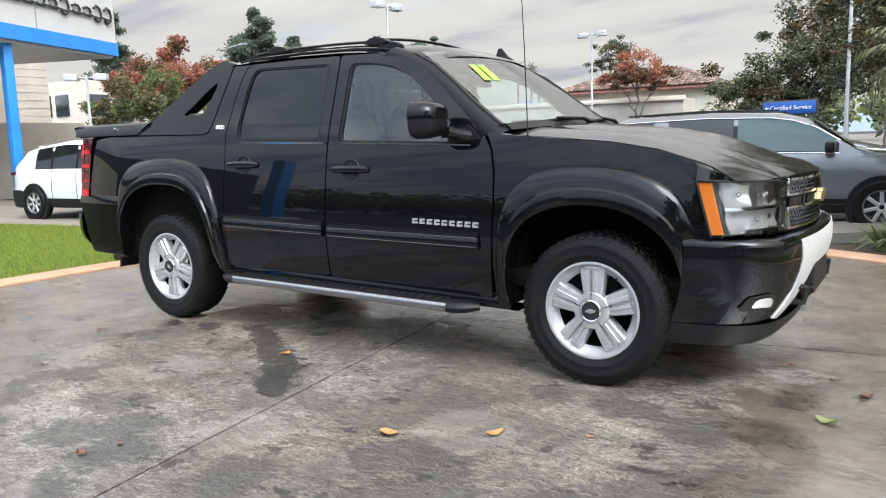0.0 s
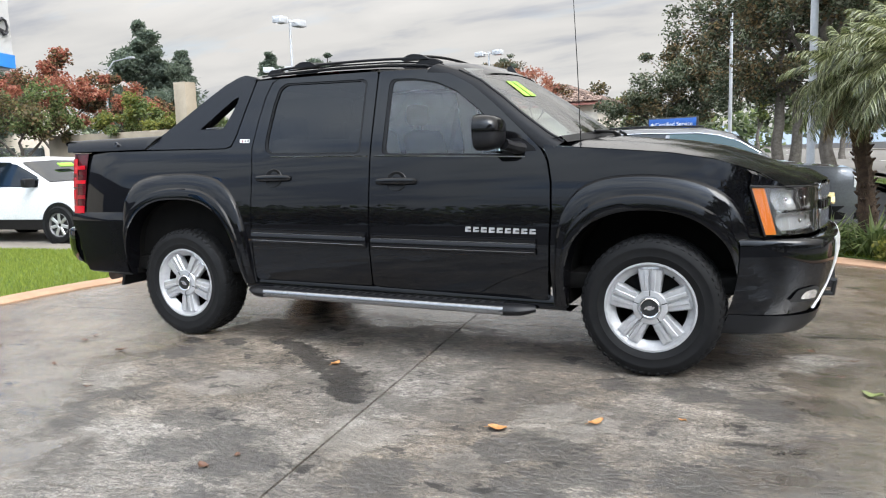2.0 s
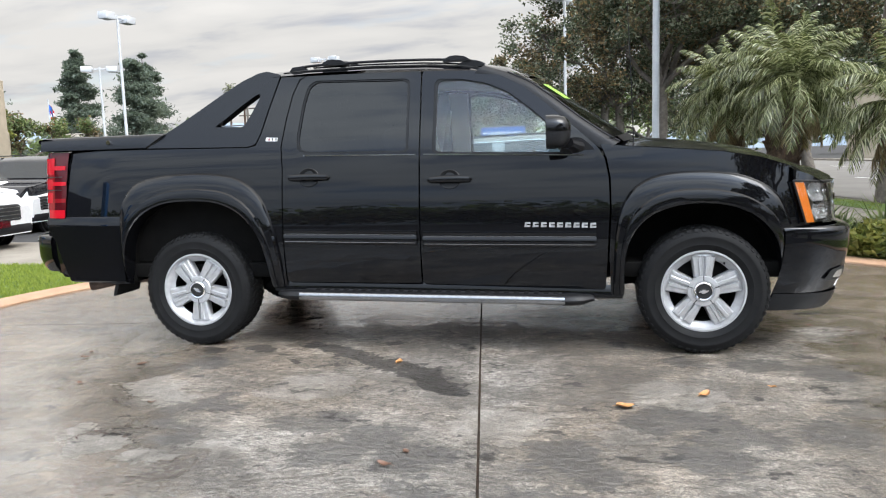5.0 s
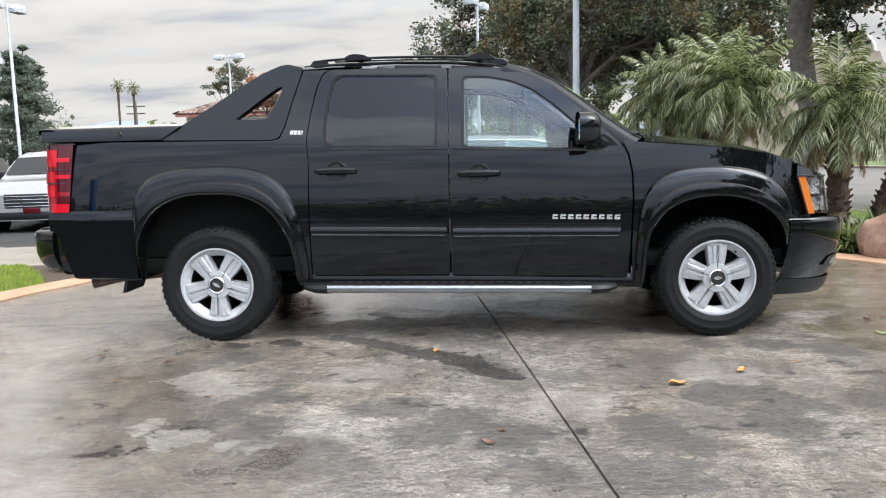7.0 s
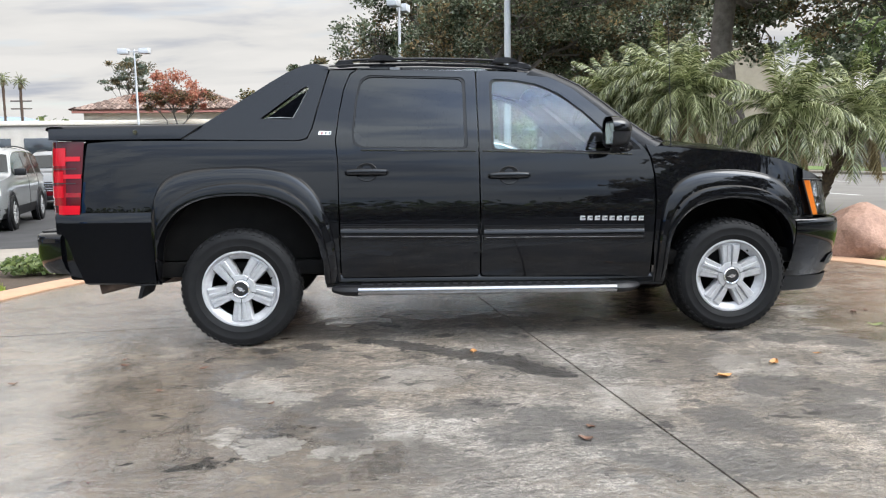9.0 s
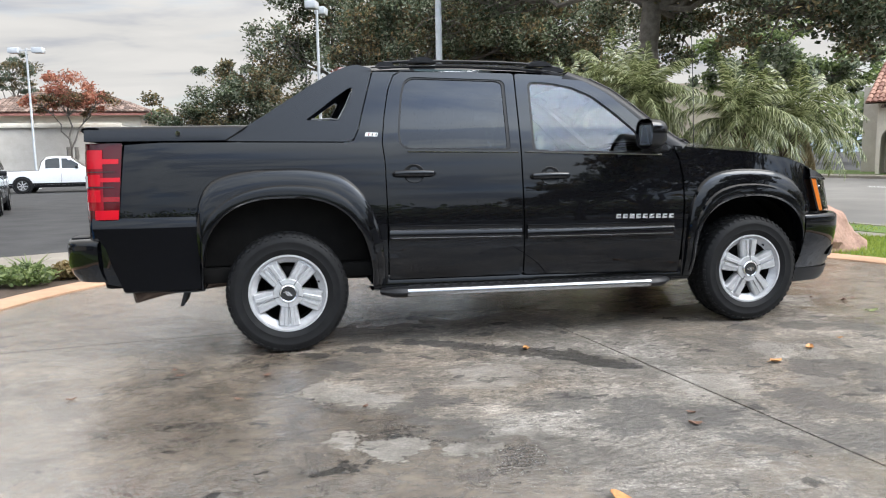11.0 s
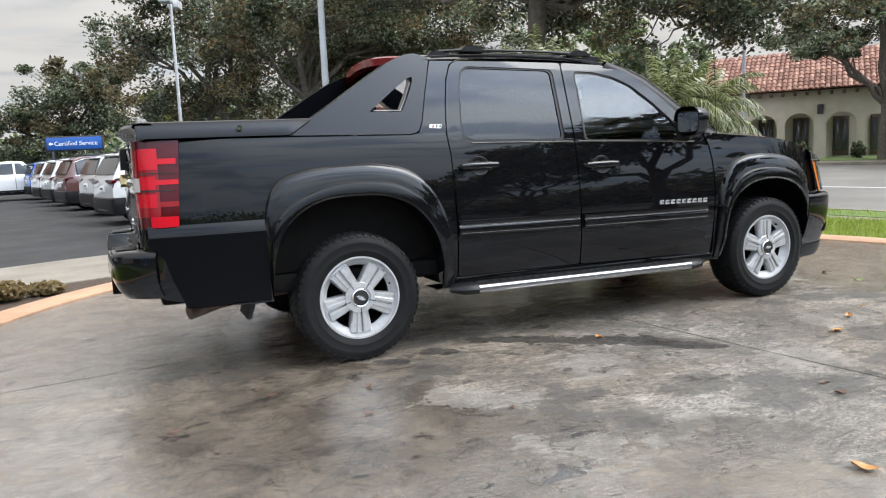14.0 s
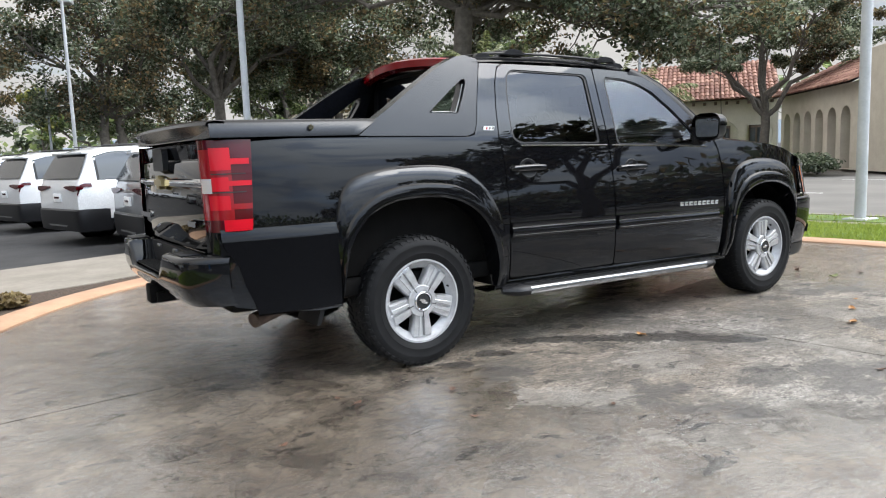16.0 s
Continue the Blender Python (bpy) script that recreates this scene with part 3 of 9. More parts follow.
    m.l.new(ripple, water.inputs["Height"])
    # water lies smooth where it stands
    calm = m.math("MULTIPLY", m.math("SUBTRACT", 1.0, m.math("MULTIPLY", wet, 0.7)), m.math("SUBTRACT", 0.95, m.math("MULTIPLY", flood, 0.62)))
    m.l.new(calm, water.inputs["Strength"])
    m.l.new(water.outputs[0], m.b.inputs["Coat Normal"])
    return m.m


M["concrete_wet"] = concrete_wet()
M["kerb_tan"] = varied("tan_border_concrete", (0.29, 0.165, 0.098), (0.41, 0.255, 0.160), 0.65, 3.5, 0.25)
M["pavement"] = varied("damp_pavement_concrete", (0.15, 0.132, 0.108), (0.245, 0.220, 0.186), 0.7, 1.6, 0.2, Specular_IOR_Level=0.2)
M["asphalt"] = varied("damp_asphalt", (0.026, 0.026, 0.027), (0.055, 0.054, 0.054), 0.82, 1.2, 0.35, fine=60, distance=0.006, Specular_IOR_Level=0.15)
M["road"] = varied("pale_road_asphalt", (0.115, 0.108, 0.100), (0.175, 0.165, 0.150), 0.75, 0.6, 0.25, fine=80, Specular_IOR_Level=0.2)
M["soil"] = varied("dark_mulch", (0.022, 0.014, 0.009), (0.075, 0.048, 0.030), 0.9, 18, 0.8, distance=0.02)
M["lawn_base"] = varied("lawn_soil_green", (0.055, 0.095, 0.018), (0.110, 0.170, 0.032), 0.9, 3, 0.4, fine=20, distance=0.02)
M["line_paint"] = varied("white_road_paint", (0.55, 0.55, 0.53), (0.72, 0.72, 0.70), 0.6, 6, 0.1)

CENTRE, RADIUS = Vector((1.95, -0.25)), 4.58


def flat_area(name, outline, z, material, thick=0.0, parent=None, label=""):
    bm = bmesh.new()
    top = [bm.verts.new((x, y, z)) for x, y in outline]
    f = bm.faces.new(top)
    if thick:
        made = bmesh.ops.extrude_face_region(bm, geom=[f])["geom"]
        for v in made:
            if isinstance(v, bmesh.types.BMVert):
                v.co.z -= thick
    bmesh.ops.recalc_face_normals(bm, faces=bm.faces)
    return part(name, bm, material, parent, label, smooth=False)


tagged(flat_area("ground", [(-700, -700), (700, -700), (700, 900), (-700, 900)], -0.14, M["asphalt"]), "damp dark asphalt that runs on to the horizon", "ground", kind="structure")


def circle_pts(r, a0, a1, n):
    return [(CENTRE.x + r * math.cos(radians(a0 + (a1 - a0) * k / n)), CENTRE.y + r * math.sin(radians(a0 + (a1 - a0) * k / n))) for k in range(n + 1)]


# display pad: slabs between two saw-cut joints, rounded towards the street
J1, J2 = ((2.24, -3.23), (1.735, 0.65)), ((-2.2, -0.44), (4.55, 0.33))
pad = tagged(empty("display_pad"), "wet stamped concrete display pad with dark puddles", "pavement", kind="structure")
arc = circle_pts(RADIUS, 0, 180, 60)
outline = arc + [(CENTRE.x - RADIUS, -5.4), (CENTRE.x + RADIUS, -5.4)]


def clip_half(poly, a, b, keep, gap=0.006):
    """The part of a convex outline on one side of the line from a to b, less half a joint."""
    a, d = Vector(a), (Vector(b) - Vector(a)).normalized()
    nrm = Vector((-d.y, d.x)) * keep
    dist = [(Vector(p) - a).dot(nrm) - gap for p in poly]
    out = []
    for i, p in enumerate(poly):
        q, dp, dq = poly[(i + 1) % len(poly)], dist[i], dist[(i + 1) % len(poly)]
        if dp >= 0:
            out.append(p)
        if (dp >= 0) != (dq >= 0):
            t = dp / (dp - dq)
            out.append((p[0] + (q[0] - p[0]) * t, p[1] + (q[1] - p[1]) * t))
    return out


J3 = ((-3.0, -4.35), (7.0, -3.21))
for k1 in (1, -1):
    for bits in (((J2, 1),), ((J2, -1), (J3, 1)), ((J3, -1),)):
        poly = clip_half(outline, *J1, k1)
        for line, side in bits:
            poly = clip_half(poly, *line, side)
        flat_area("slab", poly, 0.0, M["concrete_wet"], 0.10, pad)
flat_area("joint_bed", circle_pts(RADIUS - 0.02, 0, 180, 40) + [(CENTRE.x - RADIUS + 0.02, -5.35), (CENTRE.x + RADIUS - 0.02, -5.35)], -0.014, M["soil"], 0.05, pad)

# tan border
bm = bmesh.new()
rows = []
path = [(CENTRE.x + 1.0, -5.4)] + [((x - CENTRE.x) / RADIUS, (y - CENTRE.y) / RADIUS) for x, y in circle_pts(RADIUS, 0, 180, 64)]
for dr, z in ((0.008, -0.10), (0.008, 0.012), (0.02, 0.022), (0.30, 0.030), (0.325, 0.02), (0.33, -0.12)):
    row = [(CENTRE.x + RADIUS + dr, -5.4, z)] + [(CENTRE.x + (RADIUS + dr) * cx, CENTRE.y + (RADIUS + dr) * cy, z) for cx, cy in path[1:]] + [(CENTRE.x - RADIUS - dr, -5.4, z)]
    rows.append([Vector(p) for p in row])
grid(bm, rows)
bmesh.ops.recalc_face_normals(bm, faces=bm.faces)
tagged(part("border_kerb", bm, M["kerb_tan"], angle=50), "tan concrete border strip round the display pad", "kerb", kind="structure")


def road_x(y, near=True):
    return (10.2 - 0.135 * y) if near else (30.4 - 0.125 * y)


# road, pavement and lawns
tagged(flat_area("road", [(road_x(-60), -60), (road_x(-60, False), -60), (road_x(300, False), 300), (road_x(300), 300)], -0.10, M["road"], 0.03), "broad pale asphalt street with worn lane lines", "road", kind="structure")
flat_area("street_kerb", [(road_x(-60) - 0.16, -60), (road_x(-60), -60), (road_x(300), 300), (road_x(300) - 0.16, 300)], 0.02, M["pavement"], 0.15)["kind"] = "structure"
flat_area("far_kerb", [(road_x(-60, False), -60), (road_x(-60, False) + 0.16, -60), (road_x(300, False) + 0.16, 300), (road_x(300, False), 300)], 0.02, M["pavement"], 0.15)["kind"] = "structure"
tagged(flat_area("far_pavement", [(road_x(-60, False) + 0.16, -60), (road_x(-60, False) + 2.4, -60), (road_x(300, False) + 2.4, 300), (road_x(300, False) + 0.16, 300)], 0.015, M["pavement"], 0.1), "pale concrete pavement across the street", "pavement", kind="structure")
for y0 in np.arange(-30, 200, 9.0):
    for f in (0.33, 0.66):
        a, b = y0, y0 + 3.0
        xa, xb = (road_x(q) + (road_x(q, False) - road_x(q)) * f for q in (a, b))
        flat_area("lane_line", [(xa - 0.06, a), (xa + 0.06, a), (xb + 0.06, b), (xb - 0.06, b)], -0.096, M["line_paint"], 0.003)["kind"] = "structure"

# ---- the black pickup ----
# x runs along the pickup from its rear axle to its nose, y = 0 is its middle, the side that the camera passes is at -y
side_z = smoothed([0.25, 0.36, 0.50, 0.66, 0.80, 0.95, 1.10, 1.25, 1.32, 1.80, 1.90], [0.86, 0.895, 0.925, 0.940, 0.942, 0.930, 0.908, 0.884, 0.868, 0.716, 0.680], 0.035)


def half_width(x, z):
    w = side_z(z)
    if x > 3.25:
        w -= 0.17 * ((x - 3.25) / 0.85) ** 2.6
    if x < -0.55:
        w -= 0.07 * ((-0.55 - x) / 0.62) ** 2
    return w


def on_side(s, out=0.0):
    return lambda x, z: Vector((x, s * (half_width(x, z) + out), z))


REAR_ARCH = [(0.545, 0.41), (0.53, 0.58), (0.475, 0.76), (0.36, 0.90), (0.2, 0.975), (0.0, 0.992), (-0.2, 0.975), (-0.36, 0.90), (-0.465, 0.76), (-0.505, 0.58), (-0.51, 0.43)]
FRONT_ARCH = [(3.745, 0.50), (3.735, 0.60), (3.69, 0.73), (3.58, 0.84), (3.44, 0.90), (3.28, 0.918), (3.12, 0.90), (2.98, 0.84), (2.885, 0.73), (2.845, 0.58), (2.84, 0.37)]
REAR_FLARE = [(0.632, 0.41), (0.625, 0.60), (0.59, 0.80), (0.505, 1.00), (0.37, 1.125), (0.2, 1.172), (0.0, 1.183), (-0.25, 1.170), (-0.43, 1.118), (-0.505, 1.02), (-0.535, 0.90), (-0.545, 0.86)]
FRONT_FLARE = [(3.80, 0.775), (3.775, 0.86), (3.70, 0.985), (3.55, 1.072), (3.38, 1.108), (3.18, 1.114), (3.02, 1.092), (2.90, 1.03), (2.825, 0.92), (2.79, 0.78), (2.775, 0.58), (2.77, 0.36)]
REAR_WINDOW = [(0.748, 1.315), (0.742, 1.40), (0.770, 1.62), (0.800, 1.735), (0.850, 1.768), (1.470, 1.752), (1.500, 1.73), (1.500, 1.292), (1.482, 1.274), (0.800, 1.288)]
FRONT_WINDOW = [(1.655, 1.280), (1.660, 1.715), (1.685, 1.738), (1.830, 1.732), (1.990, 1.700), (2.130, 1.638), (2.290, 1.515), (2.430, 1.385), (2.520, 1.290), (2.545, 1.248), (2.530, 1.234), (1.675, 1.262)]

OUTWARD.append(lambda c: Vector((c.x - min(max(c.x, -0.6), 3.6), c.y, c.z - 0.75)))
truck = tagged(empty("pickup_truck"), "black four-door pickup with silver alloy wheels on wet concrete", "pickup truck")


def truck_side(s):
    inward = (0, -s, 0)
    near = s < 0
    door_f = [(1.578, 0.435), (1.578, 1.795), (1.90, 1.782), (2.08, 1.742), (2.22, 1.672), (2.38, 1.545), (2.56, 1.385), (2.685, 1.270), (2.725, 1.20), (2.748, 1.08), (2.752, 0.90), (2.738, 0.60), (2.728, 0.395)]
    door_r = [(0.655, 0.445), (0.652, 1.20), (0.640, 1.34), (0.665, 1.52), (0.700, 1.68), (0.740, 1.775), (0.80, 1.808), (1.568, 1.795), (1.568, 0.436)]
    for name, outline, hole in (("front_door", door_f, FRONT_WINDOW), ("rear_door", door_r, REAR_WINDOW)):
        door = part(name, sheet(rounded(outline, 0.02, 2), [rounded(hole, 0.03, 3)], 0.07, on_side(s), 0.05, inward), M["paint_black"], truck)
        # rubber round the glass, and the glass set back
        mid = Vector((sum(p[0] for p in hole) / len(hole), sum(p[1] for p in hole) / len(hole)))
        inner = [tuple(mid + (Vector(p) - mid) * 0.955) for p in hole]
        outer = [tuple(mid + (Vector(p) - mid) * 1.004) for p in hole]
        part("window_seal", sheet(rounded(outer, 0.03, 3), [rounded(inner, 0.03, 3)], 0.12, on_side(s, -0.006), 0.02, inward), M["seal"], door)
        pane = part("window_pane", sheet(rounded(outer, 0.03, 3), [], 0.12, on_side(s, -0.014)), M["glass_clear" if name == "front_door" else "glass_dark"], door, "dark privacy glass" if name == "rear_door" else "")
        pane.visible_shadow = False
        # bright line along the belt
        z0, z1 = (1.262, 1.228) if name == "front_door" else (1.277, 1.262)
        x0, x1 = (1.60, 2.60) if name == "front_door" else (0.80, 1.55)
        bm = bmesh.new()
        pts = [(x0 + (x1 - x0) * k / 12, z0 + (z1 - z0) * k / 12) for k in range(13)]
        rows = [[Vector((x, s * (half_width(x, z) + o), z + dz)) for x, z in pts] for o, dz in ((-0.004, -0.009), (0.007, -0.006), (0.007, 0.001), (-0.004, 0.004))]
        grid(bm, rows)
        part("belt_strip", bm, M["chrome"], door)
        # side moulding: a black bar with a bright line near its top
        a, b, za, zb = (1.592, 2.672, 0.775, 0.760) if name == "front_door" else (0.658, 1.552, 0.800, 0.782)
        bm = bmesh.new()
        rows = []
        for o, dz in ((-0.004, 0.000), (0.015, -0.003), (0.017, -0.022), (0.010, -0.030), (0.017, -0.038), (0.018, -0.075), (0.012, -0.094), (-0.004, -0.098)):
            rows.append([Vector((x, s * (half_width(x, z) + o), z + dz)) for x, z in ((a + (b - a) * k / 16, za + (zb - za) * k / 16) for k in range(17))])
        grid(bm, rows)
        for end in (0, -1):
            bm.faces.new([bm.verts.new(r[end]) for r in rows])
        mould = part("side_moulding", bm, M["paint_black"], door, angle=50)
        bm = bmesh.new()
        rows = [[Vector((x, s * (half_width(x, z) + o), z + dz)) for x, z in ((a + 0.01 + (b - a - 0.02) * k / 16, za + (zb - za) * k / 16) for k in range(17))] for o, dz in ((0.010, -0.026), (0.0165, -0.028), (0.0165, -0.033), (0.010, -0.035))]
        grid(bm, rows)
        part("bright_line", bm, M["step_silver"], mould)
        bm = bmesh.new()
        rows = [[Vector((x, s * (half_width(x, z) + o), z + dz)) for x, z in ((a + 0.01 + (b - a - 0.02) * k / 16, za + (zb - za) * k / 16) for k in range(17))] for o, dz in ((0.012, -0.076), (0.0195, -0.078), (0.0190, -0.082), (0.011, -0.085))]
        grid(bm, rows)
        part("bright_line", bm, M["step_silver"], mould)
        # handle: a cup pressed into the door and a pull bar
        hx, hz = (1.768, 1.098) if name == "front_door" else (0.834, 1.132)
        bm = bmesh.new()
        cup = [(hx + 0.072 * math.cos(t), hz + 0.062 * math.sin(t)) for t in (2 * math.pi * k / 20 for k in range(20))]
        rows = [[Vector((hx + (x - hx) * f, s * (half_width(x, z) + o), hz + (z - hz) * f)) for x, z in cup + cup[:1]] for f, o in ((1.0, 0.001), (0.93, 0.006), (0.80, 0.003), (0.05, 0.002))]
        grid(bm, rows)
        handle = part("door_handle", bm, M["seal"], door)
        bm = bmesh.new()
        y = s * (half_width(hx, hz) + 0.022)
        tube(bm, [(hx + dx, y - s * dip, hz + dz) for dx, dip, dz in ((-0.138, 0.016, -0.004), (-0.125, 0.004, 0.0), (-0.06, 0.0, 0.002), (0.06, 0.0, 0.002), (0.125, 0.004, 0.0), (0.138, 0.016, -0.004))], [0.010, 0.019, 0.022, 0.022, 0.019, 0.010], 12, squash=(0.62, 1.0))
        part("pull_bar", bm, M["paint_black"], handle)
        for dx in (-0.105, 0.105):
            bm = bmesh.new()
            box(bm, (hx + dx - 0.018, min(y, y - s * 0.024), hz - 0.014), (hx + dx + 0.018, max(y, y - s * 0.024), hz + 0.012), 0.004)
            part("handle_foot", bm, M["plastic_black"], handle)
        if name == "front_door":
            # nine bright raised letter shapes, kept as plain blocks
            for k in range(9):
                bm = bmesh.new()
                x, z = 2.236 + 0.0497 * k, 0.809 - 0.0012 * k
                y = half_width(x, z)
                prism(bm, [(x, z - 0.015), (x + 0.004, z + 0.015), (x + 0.036, z + 0.015), (x + 0.038, z + 0.004), (x + 0.014, z + 0.003), (x + 0.014, z - 0.003), (x + 0.038, z - 0.004), (x + 0.036, z - 0.015)], s * y - 0.001, s * (y + 0.006))
                part("emblem_block", bm, M["alloy"], door)
    # bed side with the pillar that carries the roof
    bed = [(0.646, 0.42)] + curve2(REAR_ARCH, 3) + [(-0.62, 0.425), (-0.86, 0.445), (-1.09, 0.50), (-1.135, 0.62), (-1.150, 0.885), (-0.985, 0.888), (-0.970, 1.00), (-0.943, 1.354), (-0.30, 1.348), (0.40, 1.338), (0.455, 1.350), (0.49, 1.42), (0.535, 1.58), (0.585, 1.74), (0.61, 1.815), (0.79, 1.811), (0.735, 1.78), (0.692, 1.68), (0.658, 1.52), (0.632, 1.34), (0.645, 1.20)]
    bed_side = part("bed_side", sheet(bed, [], 0.07, on_side(s), 0.04, inward), M["paint_black"], truck)
    # the folding line low on the bed side
    bm = bmesh.new()
    xs = np.linspace(-1.14, -0.525, 10)
    rows = [[Vector((x, s * (half_width(x, z) + o), z)) for x in xs] for z, o in ((0.906, -0.008), (0.899, 0.004), (0.848, 0.016), (0.838, 0.0165))]
    grid(bm, rows)
    part("folding_line", bm, M["paint_black"], bed_side)
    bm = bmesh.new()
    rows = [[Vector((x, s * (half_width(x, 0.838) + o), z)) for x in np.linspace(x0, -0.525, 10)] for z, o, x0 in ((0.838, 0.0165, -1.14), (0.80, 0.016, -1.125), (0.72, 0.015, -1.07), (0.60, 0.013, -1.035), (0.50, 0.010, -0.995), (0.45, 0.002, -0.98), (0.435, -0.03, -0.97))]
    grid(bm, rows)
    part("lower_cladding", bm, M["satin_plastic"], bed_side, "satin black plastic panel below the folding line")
    fender = [(2.762, 0.355)] + [(2.835, 0.355)] + curve2(FRONT_ARCH, 3)[::-1] + [(3.748, 0.765), (3.905, 0.772), (3.912, 0.80), (3.842, 1.046), (3.832, 1.092), (3.80, 1.120), (3.70, 1.158), (3.62, 1.182), (3.40, 1.222), (3.10, 1.250), (2.86, 1.270), (2.70, 1.288), (2.738, 1.20), (2.760, 1.08), (2.764, 0.90), (2.750, 0.60)]
    part("front_fender", sheet(fender, [], 0.07, on_side(s), 0.04, inward), M["paint_black"], truck)
    # wheel flares: a lip that bulges out and runs into the body
    for name, arch, flare in (("rear_flare", REAR_ARCH, REAR_FLARE), ("front_flare", FRONT_ARCH, FRONT_FLARE)):
        n = 34

        def spread(line):
            pts = [Vector(p) for p in curve2(line, 8)]
            run = np.r_[0, np.cumsum([(b - a).length for a, b in zip(pts, pts[1:])])]
            return [Vector((float(np.interp(t, run, [p.x for p in pts])), float(np.interp(t, run, [p.y for p in pts])))) for t in np.linspace(0, run[-1], n)]

        inner, outer = spread(arch), spread(flare)
        rows = []
        for f, o in ((-0.02, -0.09), (0.0, 0.020), (0.03, 0.040), (0.10, 0.047), (0.30, 0.050), (0.42, 0.046), (0.47, 0.033), (0.55, 0.032), (0.80, 0.030), (0.93, 0.020), (0.985, 0.006), (1.0, -0.004)):
            row = []
            for k, (a, b) in enumerate(zip(inner, outer)):
                p = a + (b - a) * f
                ends = min(1.0, min(k, n - 1 - k) / 2.5)
                fade = 1 - max(0.0, (p.x - 3.55) / 0.25) ** 2 * 0.55 if p.x > 3.55 else 1.0
                row.append(Vector((p.x, s * (half_width(p.x, p.y) + o * (0.35 + 0.65 * ends) * (fade if o > 0 else 1)), p.y)))
            rows.append(row)
        bm = bmesh.new()
        grid(bm, rows)
        part(name, bm, M["paint_black"], truck, angle=24)
        # dark liner of the wheel house
        bm = bmesh.new()
        rows = [[Vector((p.x, s * y, p.y)) for p in inner] for y in (half_width(0.0, 0.9) - 0.06, 0.80, 0.58)]
        grid(bm, rows)
        bm.faces.new([bm.verts.new(Vector((p.x, s * 0.58, p.y))) for p in inner])
        part("wheel_house_liner", bm, M["underbody"], truck)
    # quarter sail of grained plastic with its opening
    sail = [(-0.335, 1.358), (0.395, 1.345), (0.450, 1.358), (0.482, 1.42), (0.527, 1.58), (0.577, 1.74), (0.60, 1.822), (0.50, 1.848), (0.44, 1.838), (0.33, 1.790), (0.20, 1.712), (0.05, 1.615), (-0.10, 1.518), (-0.215, 1.448)]
    hole = [(0.150, 1.484), (0.235, 1.545), (0.340, 1.625), (0.435, 1.690), (0.468, 1.700), (0.462, 1.665), (0.415, 1.570), (0.362, 1.478), (0.30, 1.482)]
    quarter = part("quarter_sail", sheet(rounded(sail, 0.015, 2), [rounded(hole, 0.02, 2)], 0.09, on_side(s, 0.004), 0.10, inward), M["cladding"], truck, "grained dark grey plastic quarter sail with an opening")
    part("inner_face", sheet(rounded(sail, 0.015, 2), [rounded(hole, 0.02, 2)], 0.2, on_side(s, -0.096)), M["cladding"], quarter)
    bm = bmesh.new()
    tube(bm, [on_side(s, -0.02)(x, z) for x, z in ((0.19, 1.490), (0.30, 1.492), (0.362, 1.488), (0.41, 1.570), (0.455, 1.665))], 0.005, 6)
    part("bright_trim", bm, M["alloy_dark"], quarter)
    bm = bmesh.new()
    tube(bm, [on_side(s, 0.003)(x, z) for x, z in ((-0.338, 1.360), (-0.275, 1.404), (-0.218, 1.450))], 0.006, 6)
    part("sail_seam", bm, M["gap"], quarter)
    bm = bmesh.new()
    prism(bm, rounded([(0.525, 1.378), (0.532, 1.402), (0.612, 1.399), (0.606, 1.375)], 0.004, 2), s * half_width(0.56, 1.39) - 0.002, s * (half_width(0.56, 1.39) + 0.006))
    badge = part("badge", bm, M["white"], bed_side, "small white badge with dark strokes")
    for k in range(3):
        bm = bmesh.new()
        x = 0.545 + 0.024 * k
        y = half_width(0.56, 1.39)
        prism(bm, [(x, 1.381), (x + 0.004, 1.396), (x + 0.013, 1.396), (x + 0.009, 1.381)], s * (y + 0.005), s * (y + 0.0075))
        part("badge_stroke", bm, M["gap"] if k else M["red_lens"], badge)
    # mirror
    mirror = empty("door_mirror")
    mirror.parent = truck
    yb = s * (half_width(2.53, 1.30) - 0.01)
    bm = bmesh.new()
    prism(bm, rounded([(2.45, 1.225), (2.48, 1.33), (2.58, 1.335), (2.66, 1.27), (2.68, 1.21), (2.60, 1.195)], 0.03, 3), min(yb, yb + s * 0.02), max(yb, yb + s * 0.02))
    part("mirror_foot", bm, M["plastic_black"], mirror)
    bm = bmesh.new()
    tube(bm, [(2.56, yb, 1.275), (2.53, yb + s * 0.06, 1.285), (2.50, yb + s * 0.12, 1.30)], [0.055, 0.042, 0.045], 10, squash=(1, 0.75))
    part("mirror_arm", bm, M["plastic_black"], mirror)
    # housing: a rounded block, gloss on top and plain below, open towards the rear
    cy = yb + s * 0.185
    for name, mat, lo, hi, grow in (("mirror_shell", M["plastic_black"], -1.0, 0.05, 0.0), ("mirror_cap", M["paint_black"], 0.05, 1.0, 0.003)):
        bm = bmesh.new()
        rows = []
        for q in np.linspace(lo, hi, 8):
            f = (1 - abs(q) ** 3.2) ** 0.5 if abs(q) < 1 else 0.0
            f = 0.35 + 0.65 * f + grow / 0.1
            ring = []
            for k in range(25):
                a = -math.pi / 2 + math.pi * k / 24
                ring.append(Vector((2.385 + 0.140 * f * max(0.0, math.cos(a)) ** 0.75, cy + s * (0.118 * f + grow) * math.copysign(abs(math.sin(a)) ** 0.6, math.sin(a)), 1.366 + 0.100 * q)))
            rows.append(ring)
        vs = grid(bm, rows)
        bm.faces.new(vs[0 if lo < -0.5 else -1])
        part(name, bm, mat, mirror, angle=60)
    bm = bmesh.new()
